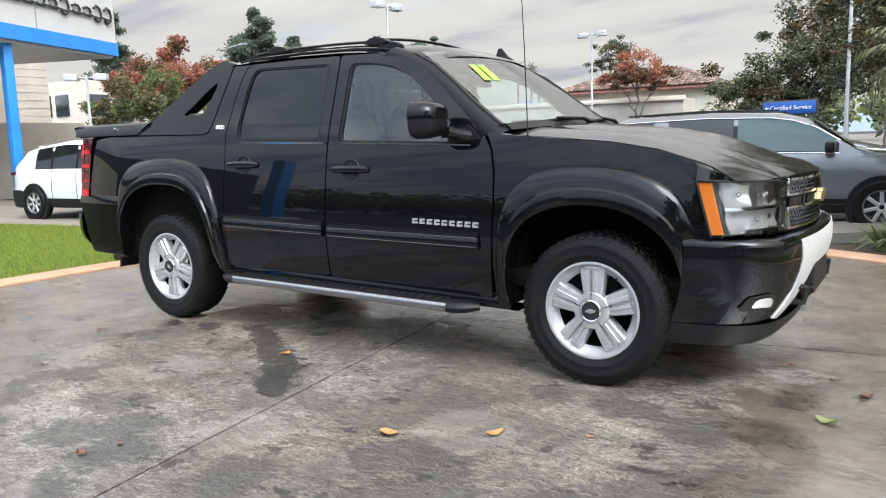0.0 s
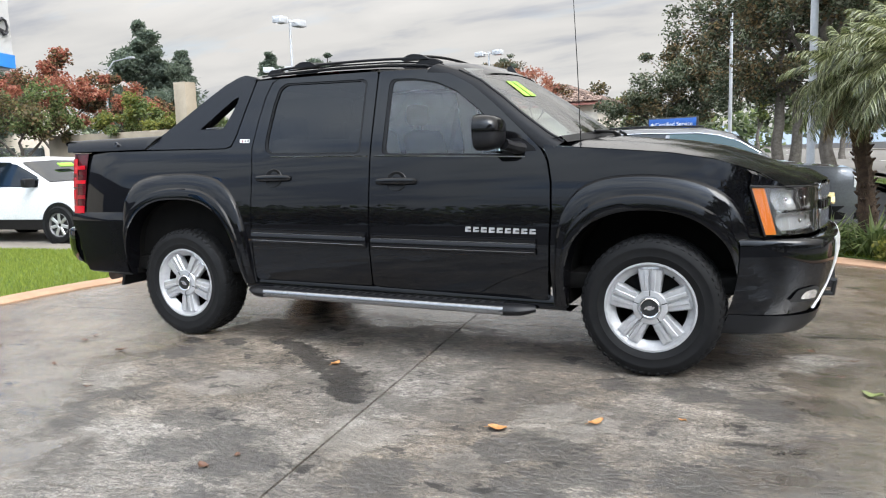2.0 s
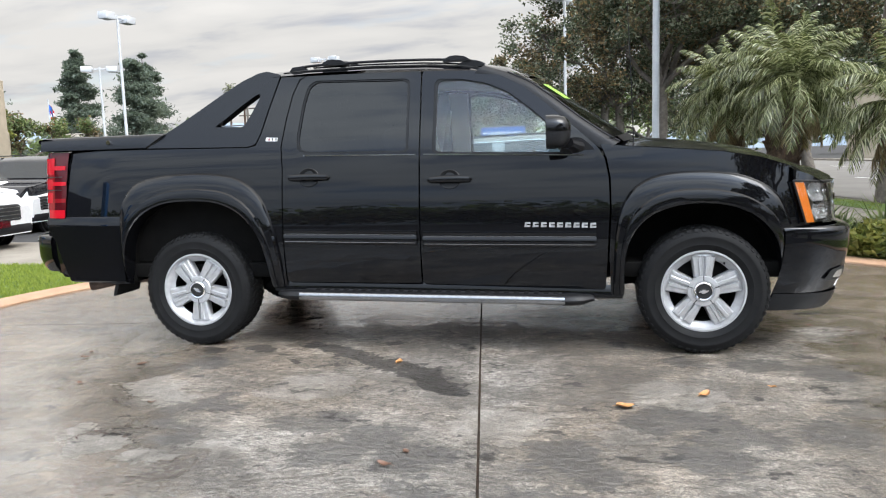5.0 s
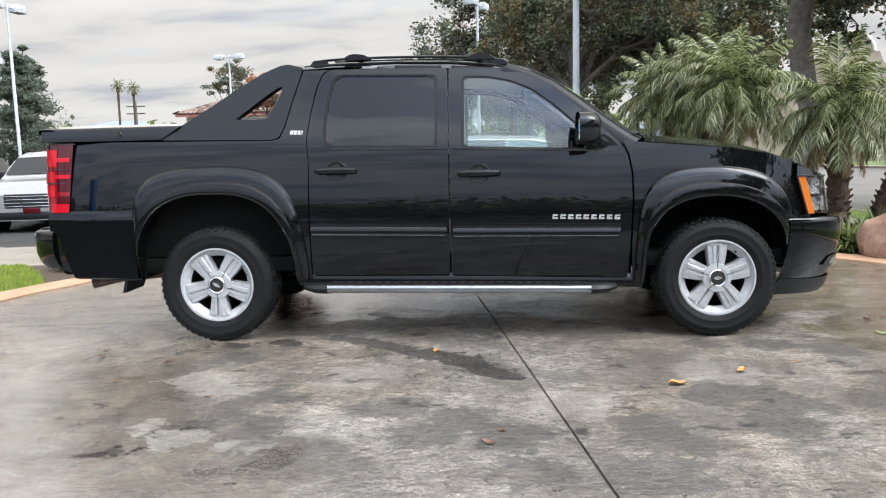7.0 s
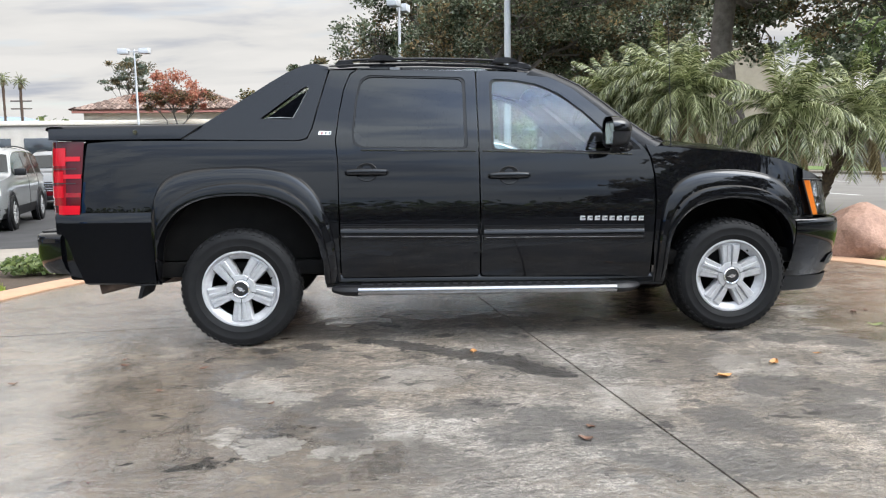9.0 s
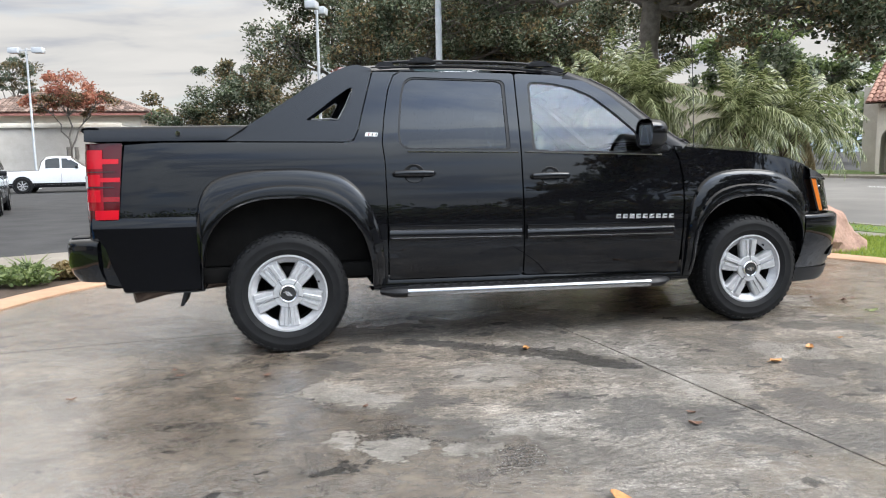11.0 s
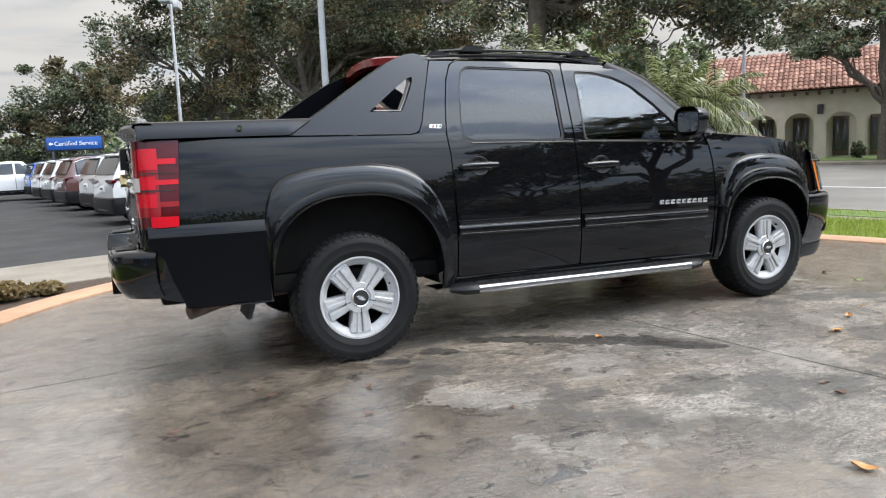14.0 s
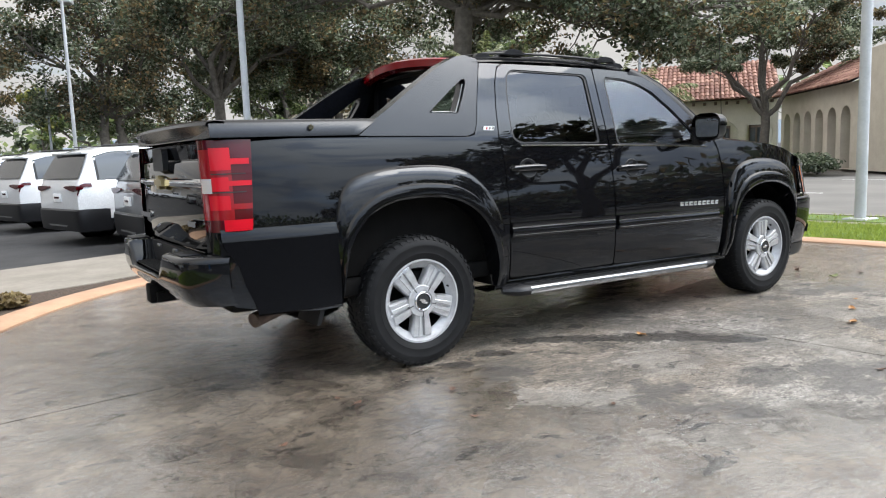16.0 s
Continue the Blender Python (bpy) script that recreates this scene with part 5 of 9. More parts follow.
grid(bm, [[low_middle(p) for p in rear_bumper_row(z, i)[cut]] for z, i in ((0.770, 0.17), (0.768, 0.03), (0.755, 0.006), (0.73, 0.0), (0.66, 0.0), (0.61, 0.004), (0.55, 0.03), (0.51, 0.07), (0.50, 0.20))])
rear_bumper = part("rear_bumper", bm, M["paint_black"], truck, angle=50)
bm = bmesh.new()
rows = [[Vector((x, y, 0.640 + 0.0005 * k)) for y in np.linspace(-0.37, 0.37, 11)] for k, x in enumerate((-1.325, -1.26, -1.20))]
grid(bm, rows)
part("step_pad", bm, M["plastic_black"], rear_bumper)
for k in range(16):
    y = -0.34 + 0.68 * k / 15
    bm = bmesh.new()
    box(bm, (-1.318, y - 0.012, 0.640), (-1.215, y + 0.012, 0.647), 0.002, 1)
    part("pad_rib", bm, M["rubber"], rear_bumper)
for e in (-1, 1):
    bm = bmesh.new()
    box(bm, (-1.305, min(e * 0.52, e * 0.72), 0.768), (-1.20, max(e * 0.52, e * 0.72), 0.776), 0.004)
    part("corner_pad", bm, M["plastic_black"], rear_bumper)
bm = bmesh.new()
prism(bm, rounded([(-0.42, 0.60), (-0.44, 0.765), (0.44, 0.765), (0.42, 0.60)], 0.02, 3), -1.205, -1.175, "x")
pocket = part("plate_recess", bm, M["plastic_black"], rear_bumper)
for y in (-0.2, 0.2):
    bm = bmesh.new()
    box(bm, (-1.222, y - 0.03, 0.735), (-1.20, y + 0.03, 0.755), 0.004)
    part("plate_lamp", bm, M["alloy_dark"], pocket)
bm = bmesh.new()
box(bm, (-1.34, -0.055, 0.43), (-1.10, 0.055, 0.54), 0.008)
for y in (-0.09, 0.09):
    box(bm, (-1.31, y - 0.02, 0.44), (-1.12, y + 0.02, 0.50), 0.008)
part("tow_hitch", bm, M["underbody"], truck, "dark steel tow hitch")

# hard covers over the bed
covers = empty("bed_cover")
covers.parent = truck
edges = [-1.155, -0.205]
for a, b in zip(edges, edges[1:]):
    bm = bmesh.new()
    rows = []
    for x in np.linspace(a, b, 12):
        z = 1.452 + 0.004 * (x + 1.15)
        rows.append([Vector((x - 0.14 * max(0.0, (x + 0.6) / 0.395) * max(0.0, 1.452 - zz) / 0.09, v * w, zz)) for v, w, zz in [(-1, 0.868, 1.362), (-1, 0.858, z - 0.022), (-1, 0.842, z - 0.006), (-1, 0.815, z)] + [(u, 0.815, z + 0.014 * (1 - u * u)) for u in (-0.6, -0.2, 0.2, 0.6)] + [(1, 0.815, z), (1, 0.842, z - 0.006), (1, 0.858, z - 0.022), (1, 0.868, 1.362)]])
    vs = grid(bm, rows)
    bm.faces.new(vs[0])
    bm.faces.new(vs[-1][::-1])
    part("cover_panel", bm, M["cladding"], covers, angle=50)
for s in (-1, 1):
    bm = bmesh.new()
    tube(bm, [(-0.62, s * 0.862, 1.408), (-0.62, s * 0.876, 1.408)], 0.015, 12)
    part("cover_lock", bm, M["chrome"], covers)
bm = bmesh.new()
rows = []
for x, z in ((-1.12, 1.448), (-1.17, 1.452), (-1.215, 1.446), (-1.222, 1.430), (-1.20, 1.415), (-1.15, 1.362)):
    rows.append([Vector((x + 0.05 * abs(v) ** 4, 0.862 * v, z - 0.006 * v * v)) for v in np.linspace(-1, 1, 21)])
grid(bm, rows)
part("rear_lip", bm, M["cladding"], covers)

# back of the cab: window, frame, high brake lamp
bm = sheet([(-0.74, 1.30), (-0.66, 1.80), (0.66, 1.80), (0.74, 1.30)], [rounded([(-0.61, 1.41), (-0.57, 1.745), (0.57, 1.745), (0.61, 1.41)], 0.05, 4)], 0.4, lambda y, z: Vector((0.590, y, z)), 0.02, (1, 0, 0))
part("cab_back_frame", bm, M["plastic_black"], truck)
bm = bmesh.new()
bm.faces.new([bm.verts.new((0.578, y, z)) for y, z in rounded([(-0.62, 1.40), (-0.58, 1.755), (0.58, 1.755), (0.62, 1.40)], 0.05, 4)])
part("rear_window", bm, M["glass_dark"], truck)
bm = bmesh.new()
rows = []
for x, z in ((0.46, 1.835), (0.40, 1.845), (0.385, 1.835), (0.39, 1.79), (0.43, 1.77)):
    rows.append([Vector((x + 0.07 * v * v, 0.58 * v, z + 0.042 * (1 - v * v))) for v in np.linspace(-1, 1, 17)])
grid(bm, rows)
part("high_brake_lamp", bm, M["red_lens"], truck, "broad red high brake lamp on the roof edge")
# floor of the bed and belly
bm = bmesh.new()
box(bm, (-1.10, -0.84, 0.46), (3.9, 0.84, 0.56), 0.02)
part("belly", bm, M["underbody"], truck)
bm = bmesh.new()
box(bm, (-1.08, -0.80, 0.56), (0.56, 0.80, 1.30), 0.02)
part("bed_inner", bm, M["underbody"], truck)
bm = bmesh.new()
tube(bm, [(0.9, -0.45, 0.42), (0.2, -0.50, 0.45), (-0.45, -0.58, 0.44), (-0.78, -0.66, 0.42), (-0.955, -0.73, 0.385)], 0.042, 12)
part("exhaust_pipe", bm, M["rust"], truck, "stained exhaust pipe with a slanting tip")
bm = bmesh.new()
tube(bm, [(1.9, -0.35, 0.40), (1.0, -0.38, 0.40)], 0.13, 14, squash=(1.3, 0.8))
part("silencer", bm, M["underbody"], truck)
for x in (0.0, 3.302):
    bm = bmesh.new()
    tube(bm, [(x, -0.72, 0.385), (x, 0.72, 0.385)], 0.055, 12)
    bmesh.ops.create_uvsphere(bm, u_segments=14, v_segments=10, radius=0.15, matrix=Matrix.Translation((x, 0, 0.385)))
    part("axle", bm, M["underbody"], truck)
for s in (-1, 1):
    bm = bmesh.new()
    prism(bm, [(-0.60, 0.56), (-0.66, 0.34), (-0.64, 0.34), (-0.56, 0.56)], s * 0.62, s * 0.90)
    part("mud_flap", bm, M["rubber"], truck)


# ---- wheels ----
def make_wheel(s):
    """A wheel standing with its hub at the origin, its outer face towards s * y."""
    wheel = empty("wheel")
    wheel.parent = truck
    OUTWARD.append(lambda c: Vector((0.2 * c.x, s, 0.2 * c.z)))
    bm = bmesh.new()
    prof = [(0.236, -0.105), (0.250, -0.118), (0.29, -0.130), (0.335, -0.134), (0.366, -0.122), (0.379, -0.106), (0.383, -0.07), (0.384, 0.0), (0.383, 0.07), (0.379, 0.106), (0.366, 0.122), (0.335, 0.134), (0.33, 0.1355), (0.325, 0.134), (0.29, 0.130), (0.285, 0.1315), (0.28, 0.129), (0.250, 0.118), (0.236, 0.105)]
    lathe(bm, [(r, s * y) for r, y in prof], 64)
    tyre = part("tyre", bm, M["rubber"], wheel)
    # tread blocks in five rows
    bm = bmesh.new()
    n = 52
    for lane, (yc, w) in enumerate(((-0.098, 0.034), (-0.052, 0.034), (0.0, 0.036), (0.052, 0.034), (0.098, 0.034))):
        for k in range(n):
            a = 2 * math.pi * (k + (0.5 if lane % 2 else 0)) / n
            tilt = 0.018 * (1 if lane < 2 else -1 if lane > 2 else 0)
            h = 0.3890 if 0 < lane < 4 else 0.3868
            pts = []
            for r in (h - 0.012, h):
                for da, dy in ((-0.034, -w / 2), (0.034, -w / 2), (0.034, w / 2), (-0.034, w / 2)):
                    aa = a + da * (0.82 if r == h else 0.95) + tilt * dy / 0.017
                    rr = r - (0.010 if lane in (0, 4) and abs(yc + dy) > 0.1 else 0)
                    pts.append(bm.verts.new((rr * math.cos(aa), yc + dy * (0.92 if r == h else 1), rr * math.sin(aa))))
            for f in ((4, 5, 6, 7), (0, 1, 5, 4), (1, 2, 6, 5), (2, 3, 7, 6), (3, 0, 4, 7)):
                bm.faces.new([pts[i] for i in f])
    # shoulder lugs
    for k in range(n):
        a = 2 * math.pi * k / n
        for e in (-1, 1):
            pts = [bm.verts.new((r * math.cos(a + da), e * y, r * math.sin(a + da))) for da in (-0.03, 0.03) for r, y in ((0.3835, 0.110), (0.3775, 0.1195), (0.364, 0.1270), (0.358, 0.120))]
            for f in ((0, 1, 5, 4), (1, 2, 6, 5), (2, 3, 7, 6), (0, 1, 2, 3), (4, 5, 6, 7)):
                bm.faces.new([pts[i] for i in f])
    bmesh.ops.recalc_face_normals(bm, faces=bm.faces)
    tread = part("tread", bm, M["rubber"], tyre, smooth=False)
    tread["kind"] = "stuff"
    bm = bmesh.new()
    lathe(bm, [(r, s * y) for r, y in ((0.247, 0.100), (0.2505, 0.113), (0.248, 0.121), (0.238, 0.1215), (0.234, 0.112), (0.226, 0.098), (0.206, 0.084), (0.194, 0.068))], 64)
    part("rim", bm, M["alloy_shelf"], wheel)
    bm = bmesh.new()
    lathe(bm, [(r, s * y) for r, y in ((0.194, 0.068), (0.190, 0.056), (0.187, 0.02), (0.200, -0.10))], 64)
    part("rim_barrel", bm, M["underbody"], wheel)
    bm = bmesh.new()
    lathe(bm, [(0.199, -s * 0.03), (0.197, -s * 0.06), (0.15, -s * 0.07), (0.145, -s * 0.03), (0.05, -s * 0.02)], 40)
    part("brake_disc", bm, M["underbody"], wheel)
    # five split spokes with raised ribs
    for k in range(5):
        rot = Matrix.Rotation(-radians(90 + 72 * k), 4, "Y")
        bm = bmesh.new()
        rows = []
        for r, w, y in ((0.060, 0.044, 0.100), (0.090, 0.051, 0.106), (0.12, 0.056, 0.108), (0.16, 0.062, 0.108), (0.195, 0.067, 0.107), (0.206, 0.069, 0.106), (0.212, 0.070, 0.098), (0.226, 0.074, 0.094), (0.236, 0.077, 0.096)):
            rib = 0.0 if r > 0.208 else 1.0
            rows.append([Vector((r, s * (y + dy), q * w)) for q, dy in ((-1.06, -0.055), (-1.0, -0.010), (-0.88, -0.001), (-0.50, 0.0), (-0.44, 0.008 * rib), (-0.16, 0.008 * rib), (-0.09, -0.012 * rib), (0.09, -0.012 * rib), (0.16, 0.008 * rib), (0.44, 0.008 * rib), (0.50, 0.0), (0.88, -0.001), (1.0, -0.010), (1.06, -0.055))])
        grid(bm, rows)
        bmesh.ops.transform(bm, matrix=rot, verts=bm.verts)
        bmesh.ops.recalc_face_normals(bm, faces=bm.faces)
        part("spoke", bm, M["alloy"], wheel, angle=40)
    bm = bmesh.new()
    lathe(bm, [(r, s * y) for r, y in ((0.094, 0.07), (0.094, 0.112), (0.090, 0.117), (0.066, 0.120), (0.063, 0.114), (0.056, 0.114))], 40)
    part("hub_ring", bm, M["alloy"], wheel)
    bm = bmesh.new()
    lathe(bm, [(r, s * y) for r, y in ((0.057, 0.112), (0.056, 0.126), (0.052, 0.130), (0.047, 0.128))], 40)
    part("cap_ring", bm, M["chrome"], wheel)
    for k in range(5):
        bm = bmesh.new()
        box(bm, (0.064, s * 0.1165 - 0.004, -0.0022), (0.0945, s * 0.1165 + 0.003, 0.0022))
        bmesh.ops.transform(bm, matrix=Matrix.Rotation(-radians(90 + 72 * k), 4, "Y"), verts=bm.verts)
        part("hub_slit", bm, M["gap"], wheel)
    bm = bmesh.new()
    lathe(bm, [(r, s * y) for r, y in ((0.046, 0.127), (0.042, 0.124), (0.02, 0.126), (0.0005, 0.126))], 32)
    cap = part("centre_cap", bm, M["gap"], wheel)
    bm = bmesh.new()
    prism(bm, [(-0.030, -0.009), (-0.022, 0.006), (-0.012, 0.006), (-0.009, 0.012), (0.014, 0.012), (0.011, 0.006), (0.030, 0.009), (0.022, -0.006), (0.012, -0.006), (0.009, -0.012), (-0.014, -0.012), (-0.011, -0.006)], s * 0.1255, s * 0.130)
    part("cap_emblem", bm, M["chrome"], cap)
    bm = bmesh.new()
    tube(bm, [(0.208 * math.cos(radians(54)), s * 0.08, 0.208 * math.sin(radians(54))), (0.203 * math.cos(radians(54)), s * 0.10, 0.203 * math.sin(radians(54)))], 0.006, 6)
    part("valve", bm, M["rubber"], wheel)
    OUTWARD.pop()
    return wheel


right_wheel, left_wheel = make_wheel(-1), make_wheel(1)
HUB_Y = 0.93 - 0.127
right_wheel.matrix_basis = pose(0, -HUB_Y, 0.389, 0, 36, 0)
left_wheel.matrix_basis = pose(0, HUB_Y, 0.389, 0, 20, 0)
for w, y, turn in ((right_wheel, -HUB_Y, 0), (left_wheel, HUB_Y, 40)):
    twin = copy_thing(w, pose(3.302, y, 0.389, 0, turn, 0))

# ---- pickup: roof rack, aerials, wipers, marking, cabin ----
def roof_at(x, y):
    """Height of the roof skin."""
    z = float(np.interp(x, [a for a, _, _ in ROOF], [b for _, b, _ in ROOF]))
    w = float(np.interp(x, [a for a, _, _ in ROOF], [c for _, _, c in ROOF])) + 0.018
    e = min(1.0, abs(y) / w)
    return z - 0.032 + 0.062 * (1 - e ** 5) + 0.018 * (1 - e * e)


rack = empty("roof_rack")
rack.parent = truck
for s in (-1, 1):
    y = s * 0.615
    bm = bmesh.new()
    line = [(0.655, 1.856), (0.70, 1.872), (0.85, 1.882), (1.10, 1.886), (1.40, 1.884), (1.65, 1.876), (1.83, 1.863), (1.93, 1.846), (1.97, 1.828)]
    tube(bm, [(x, y, z) for x, z in curve2(line, 3)], 0.012, 10, squash=(1.1, 0.75))
    part("side_rail", bm, M["plastic_black"], rack)
    bm = bmesh.new()
    tube(bm, [(x, y - s * 0.002, roof_at(x, y) + 0.008) for x in np.linspace(0.80, 1.82, 9)], 0.008, 6, squash=(1.2, 0.7))
    part("bright_strip", bm, M["step_silver"], rack)
    for x, ln in ((0.70, 0.07), (1.88, 0.10)):
        bm = bmesh.new()
        z = roof_at(x, y)
        prism(bm, rounded([(x - ln, z - 0.01), (x - ln * 0.6, z + 0.024), (x + ln * 0.6, z + 0.024), (x + ln, z - 0.01)], 0.012, 3), y - 0.02, y + 0.02)
        part("rail_foot", bm, M["plastic_black"], rack)
    for x in (0.955, 1.79):
        bm = bmesh.new()
        z = 1.892 if x < 1.5 else 1.874
        prism(bm, rounded([(x - 0.10, z - 0.018), (x - 0.06, z + 0.014), (x - 0.01, z + 0.020), (x + 0.05, z + 0.012), (x + 0.10, z - 0.018)], 0.012, 3), y - 0.030, y + 0.030)
        bmesh.ops.bevel(bm, geom=[e for e in bm.edges if abs(e.verts[0].co.y - e.verts[1].co.y) < 1e-6], offset=0.008, segments=2, affect="EDGES")
        part("bar_clamp", bm, M["plastic_black"], rack)
for x, z in ((0.955, 1.900), (1.79, 1.882)):
    bm = bmesh.new()
    tube(bm, [(x, 0.60 * v, z + 0.035 * (1 - v * v)) for v in np.linspace(-1, 1, 13)], 0.015, 10, squash=(1.3, 0.6))
    part("crossbar", bm, M["plastic_black"], rack)
# roof seams
for s in (-1, 1):
    bm = bmesh.new()
    tube(bm, [(x, s * 0.655, roof_at(x, 0.655) + 0.001) for x in np.linspace(0.60, 2.02, 10)], 0.004, 5)
    part("roof_seam", bm, M["gap"], truck)
# fin aerial on the front of the roof
bm = bmesh.new()
fx, fy, fz = 2.05, 0.50, roof_at(2.05, 0.50) - 0.004
prism(bm, [(fx - 0.055, fz), (fx - 0.05, fz + 0.02), (fx - 0.030, fz + 0.085), (fx - 0.006, fz + 0.088), (fx + 0.045, fz + 0.025), (fx + 0.085, fz)], -0.014, 0.014)
for v in bm.verts:
    v.co.y = fy + v.co.y * (1.5 - (v.co.z - fz) / 0.088 * 1.1)
part("fin_aerial", bm, M["plastic_black"], truck)
# whip aerial on the wing
bm = bmesh.new()
tube(bm, [(2.90, -0.80, 1.255), (2.90, -0.80, 1.275), (2.90, -0.80, 1.292)], [0.016, 0.014, 0.006], 10)
base_cap = part("aerial_base", bm, M["plastic_black"], truck)
bm = bmesh.new()
tube(bm, [(2.90, -0.80, 1.285), (2.885, -0.797, 1.70), (2.860, -0.793, 2.18)], [0.0032, 0.0028, 0.0020], 6)
part("aerial_mast", bm, M["plastic_black"], base_cap)


def screen_at(t, v, out=0.0):
    """A point on the windscreen: t from its foot to its top, v from side to side."""
    w = 0.80 + (0.655 - 0.80) * t
    return Vector((2.79 - 0.62 * t + (0.16 - 0.05 * t) * (1 - v * v) + 0.58 * out, w * v, 1.300 + 0.452 * t + 0.012 * math.sin(math.pi * t) + 0.02 * (1 - v * v) + 0.80 * out))


# wipers: an arm from the cowl and a blade along the foot of the glass
for y0, v0, v1 in ((-0.10, -0.86, -0.16), (0.58, -0.04, 0.62)):
    wiper = empty("wiper")
    wiper.parent = truck
    bm = bmesh.new()
    tube(bm, [screen_at(0.03 + 0.05 * k / 6, v0 + (v1 - v0) * k / 6, 0.014) for k in range(7)], [0.006, 0.009, 0.010, 0.011, 0.010, 0.009, 0.006], 6)
    part("blade", bm, M["plastic_black"], wiper)
    bm = bmesh.new()
    mid_p = screen_at(0.055, (v0 + v1) / 2, 0.030)
    tube(bm, [screen_at(-0.03, v1 + 0.10, 0.018), screen_at(0.02, (v0 + v1) / 2 + 0.30, 0.040), mid_p], [0.016, 0.011, 0.008], 8)
    part("arm", bm, M["plastic_black"], wiper)
    bm = bmesh.new()
    tube(bm, [screen_at(-0.04, v1 + 0.10, -0.02), screen_at(-0.03, v1 + 0.10, 0.035)], [0.024, 0.020], 12)
    part("pivot", bm, M["plastic_black"], wiper)
# two lime green strokes painted on the glass: 11
for v in (-0.72, -0.615):
    bm = bmesh.new()
    a, b = 0.60, 0.84
    grid(bm, [[screen_at(t, v + dv + 0.22 * (t - a), 0.005) for t in np.linspace(a, b, 4)] for dv in (0.0, 0.04, 0.08)])
    grid(bm, [[screen_at(t, v + dv + 0.22 * (t - a), 0.003) for t in np.linspace(a, b, 4)] for dv in (0.0, 0.04, 0.08)])
    part("painted_stroke", bm, M["green_mark"], windscreen, "lime green painted stroke of the number 11")
# dark shade band and mirror behind the glass
bm = bmesh.new()
grid(bm, [[screen_at(t, v, -0.012) for v in np.linspace(-1, 1, 15)] for t in (-0.01, 0.01)])
part("dark_border", bm, M["plastic_black"], windscreen)
bm = bmesh.new()
prism(bm, rounded([(-0.13, 1.60), (-0.12, 1.675), (0.12, 1.675), (0.13, 1.60)], 0.02, 3), 2.13, 2.165, "x")
tube(bm, [(2.16, 0, 1.66), (2.25, 0, 1.70)], 0.012, 8)
part("cabin_mirror", bm, M["plastic_black"], truck)

# cabin
cabin = empty("cabin")
cabin.parent = truck


def padded(bm, lo, hi, r=0.05):
    box(bm, lo, hi, r, 3)


for y in (-0.40, 0.40):
    bm = bmesh.new()
    padded(bm, (1.42, y - 0.25, 0.72), (1.98, y + 0.25, 0.90))
    seat = part("front_seat", bm, M["interior"], cabin, "light grey cloth front seat")
    bm = bmesh.new()
    box(bm, (-0.075, -0.25, 0.0), (0.075, 0.25, 0.60), 0.06, 3)
    bmesh.ops.transform(bm, matrix=pose(1.46, y, 0.86, 0, -14, 0), verts=bm.verts)
    part("seat_back", bm, M["interior"], seat)
    bm = bmesh.new()
    box(bm, (1.235, y - 0.13, 1.49), (1.33, y + 0.13, 1.65), 0.04, 3)
    for dy in (-0.06, 0.06):
        tube(bm, [(1.285, y + dy, 1.40), (1.285, y + dy, 1.52)], 0.007, 6)
    part("headrest", bm, M["interior"], seat)
bm = bmesh.new()
padded(bm, (0.72, -0.68, 0.70), (1.18, 0.68, 0.90))
bench = part("rear_bench", bm, M["interior"], cabin)
bm = bmesh.new()
padded(bm, (0.64, -0.68, 0.86), (0.80, 0.68, 1.40))
part("seat_back", bm, M["interior"], bench)
for y in (-0.42, 0.42):
    bm = bmesh.new()
    box(bm, (0.63, y - 0.13, 1.40), (0.73, y + 0.13, 1.55), 0.04, 3)
    part("headrest", bm, M["interior"], bench)
bm = bmesh.new()
rows = []
for x, z in ((2.20, 0.80), (2.24, 1.02), (2.30, 1.16), (2.38, 1.215), (2.55, 1.235), (2.80, 1.265)):
    rows.append([Vector((x + 0.05 * math.cos(v * 4), 0.80 * v, z + (0.025 if 0.2 < v < 0.75 and 2.25 < x < 2.45 else 0))) for v in np.linspace(-1, 1, 17)])
grid(bm, rows)
part("dashboard", bm, M["interior_dark"], cabin, "dark grey dashboard")
wheel_at = pose(2.13, 0.40, 1.10, 0, -62, 0)
bm = bmesh.new()
ring = [wheel_at @ Vector((0.185 * math.cos(2 * math.pi * k / 24), 0.185 * math.sin(2 * math.pi * k / 24), 0)) for k in range(25)]
tube(bm, ring, 0.016, 8, caps=False)
for a in (0.0, math.pi, 1.5 * math.pi):
    tube(bm, [wheel_at @ Vector((0.03 * math.cos(a), 0.03 * math.sin(a), -0.02)), wheel_at @ Vector((0.18 * math.cos(a), 0.18 * math.sin(a), 0))], 0.015, 6)
tube(bm, [wheel_at @ Vector((0, 0, -0.03)), wheel_at @ Vector((0, 0, 0.02))], 0.06, 12)
part("steering_wheel", bm, M["interior_dark"], cabin)
bm = bmesh.new()
box(bm, (0.62, -0.83, 0.56), (2.75, 0.83, 0.62), 0.01)
part("cabin_floor", bm, M["interior_dark"], cabin)
bm = bmesh.new()
grid(bm, [[Vector((x, y, roof_at(x, y) - 0.055)) for y in np.linspace(-0.66, 0.66, 9)] for x in np.linspace(0.60, 2.12, 7)])
part("headliner", bm, M["interior"], cabin)
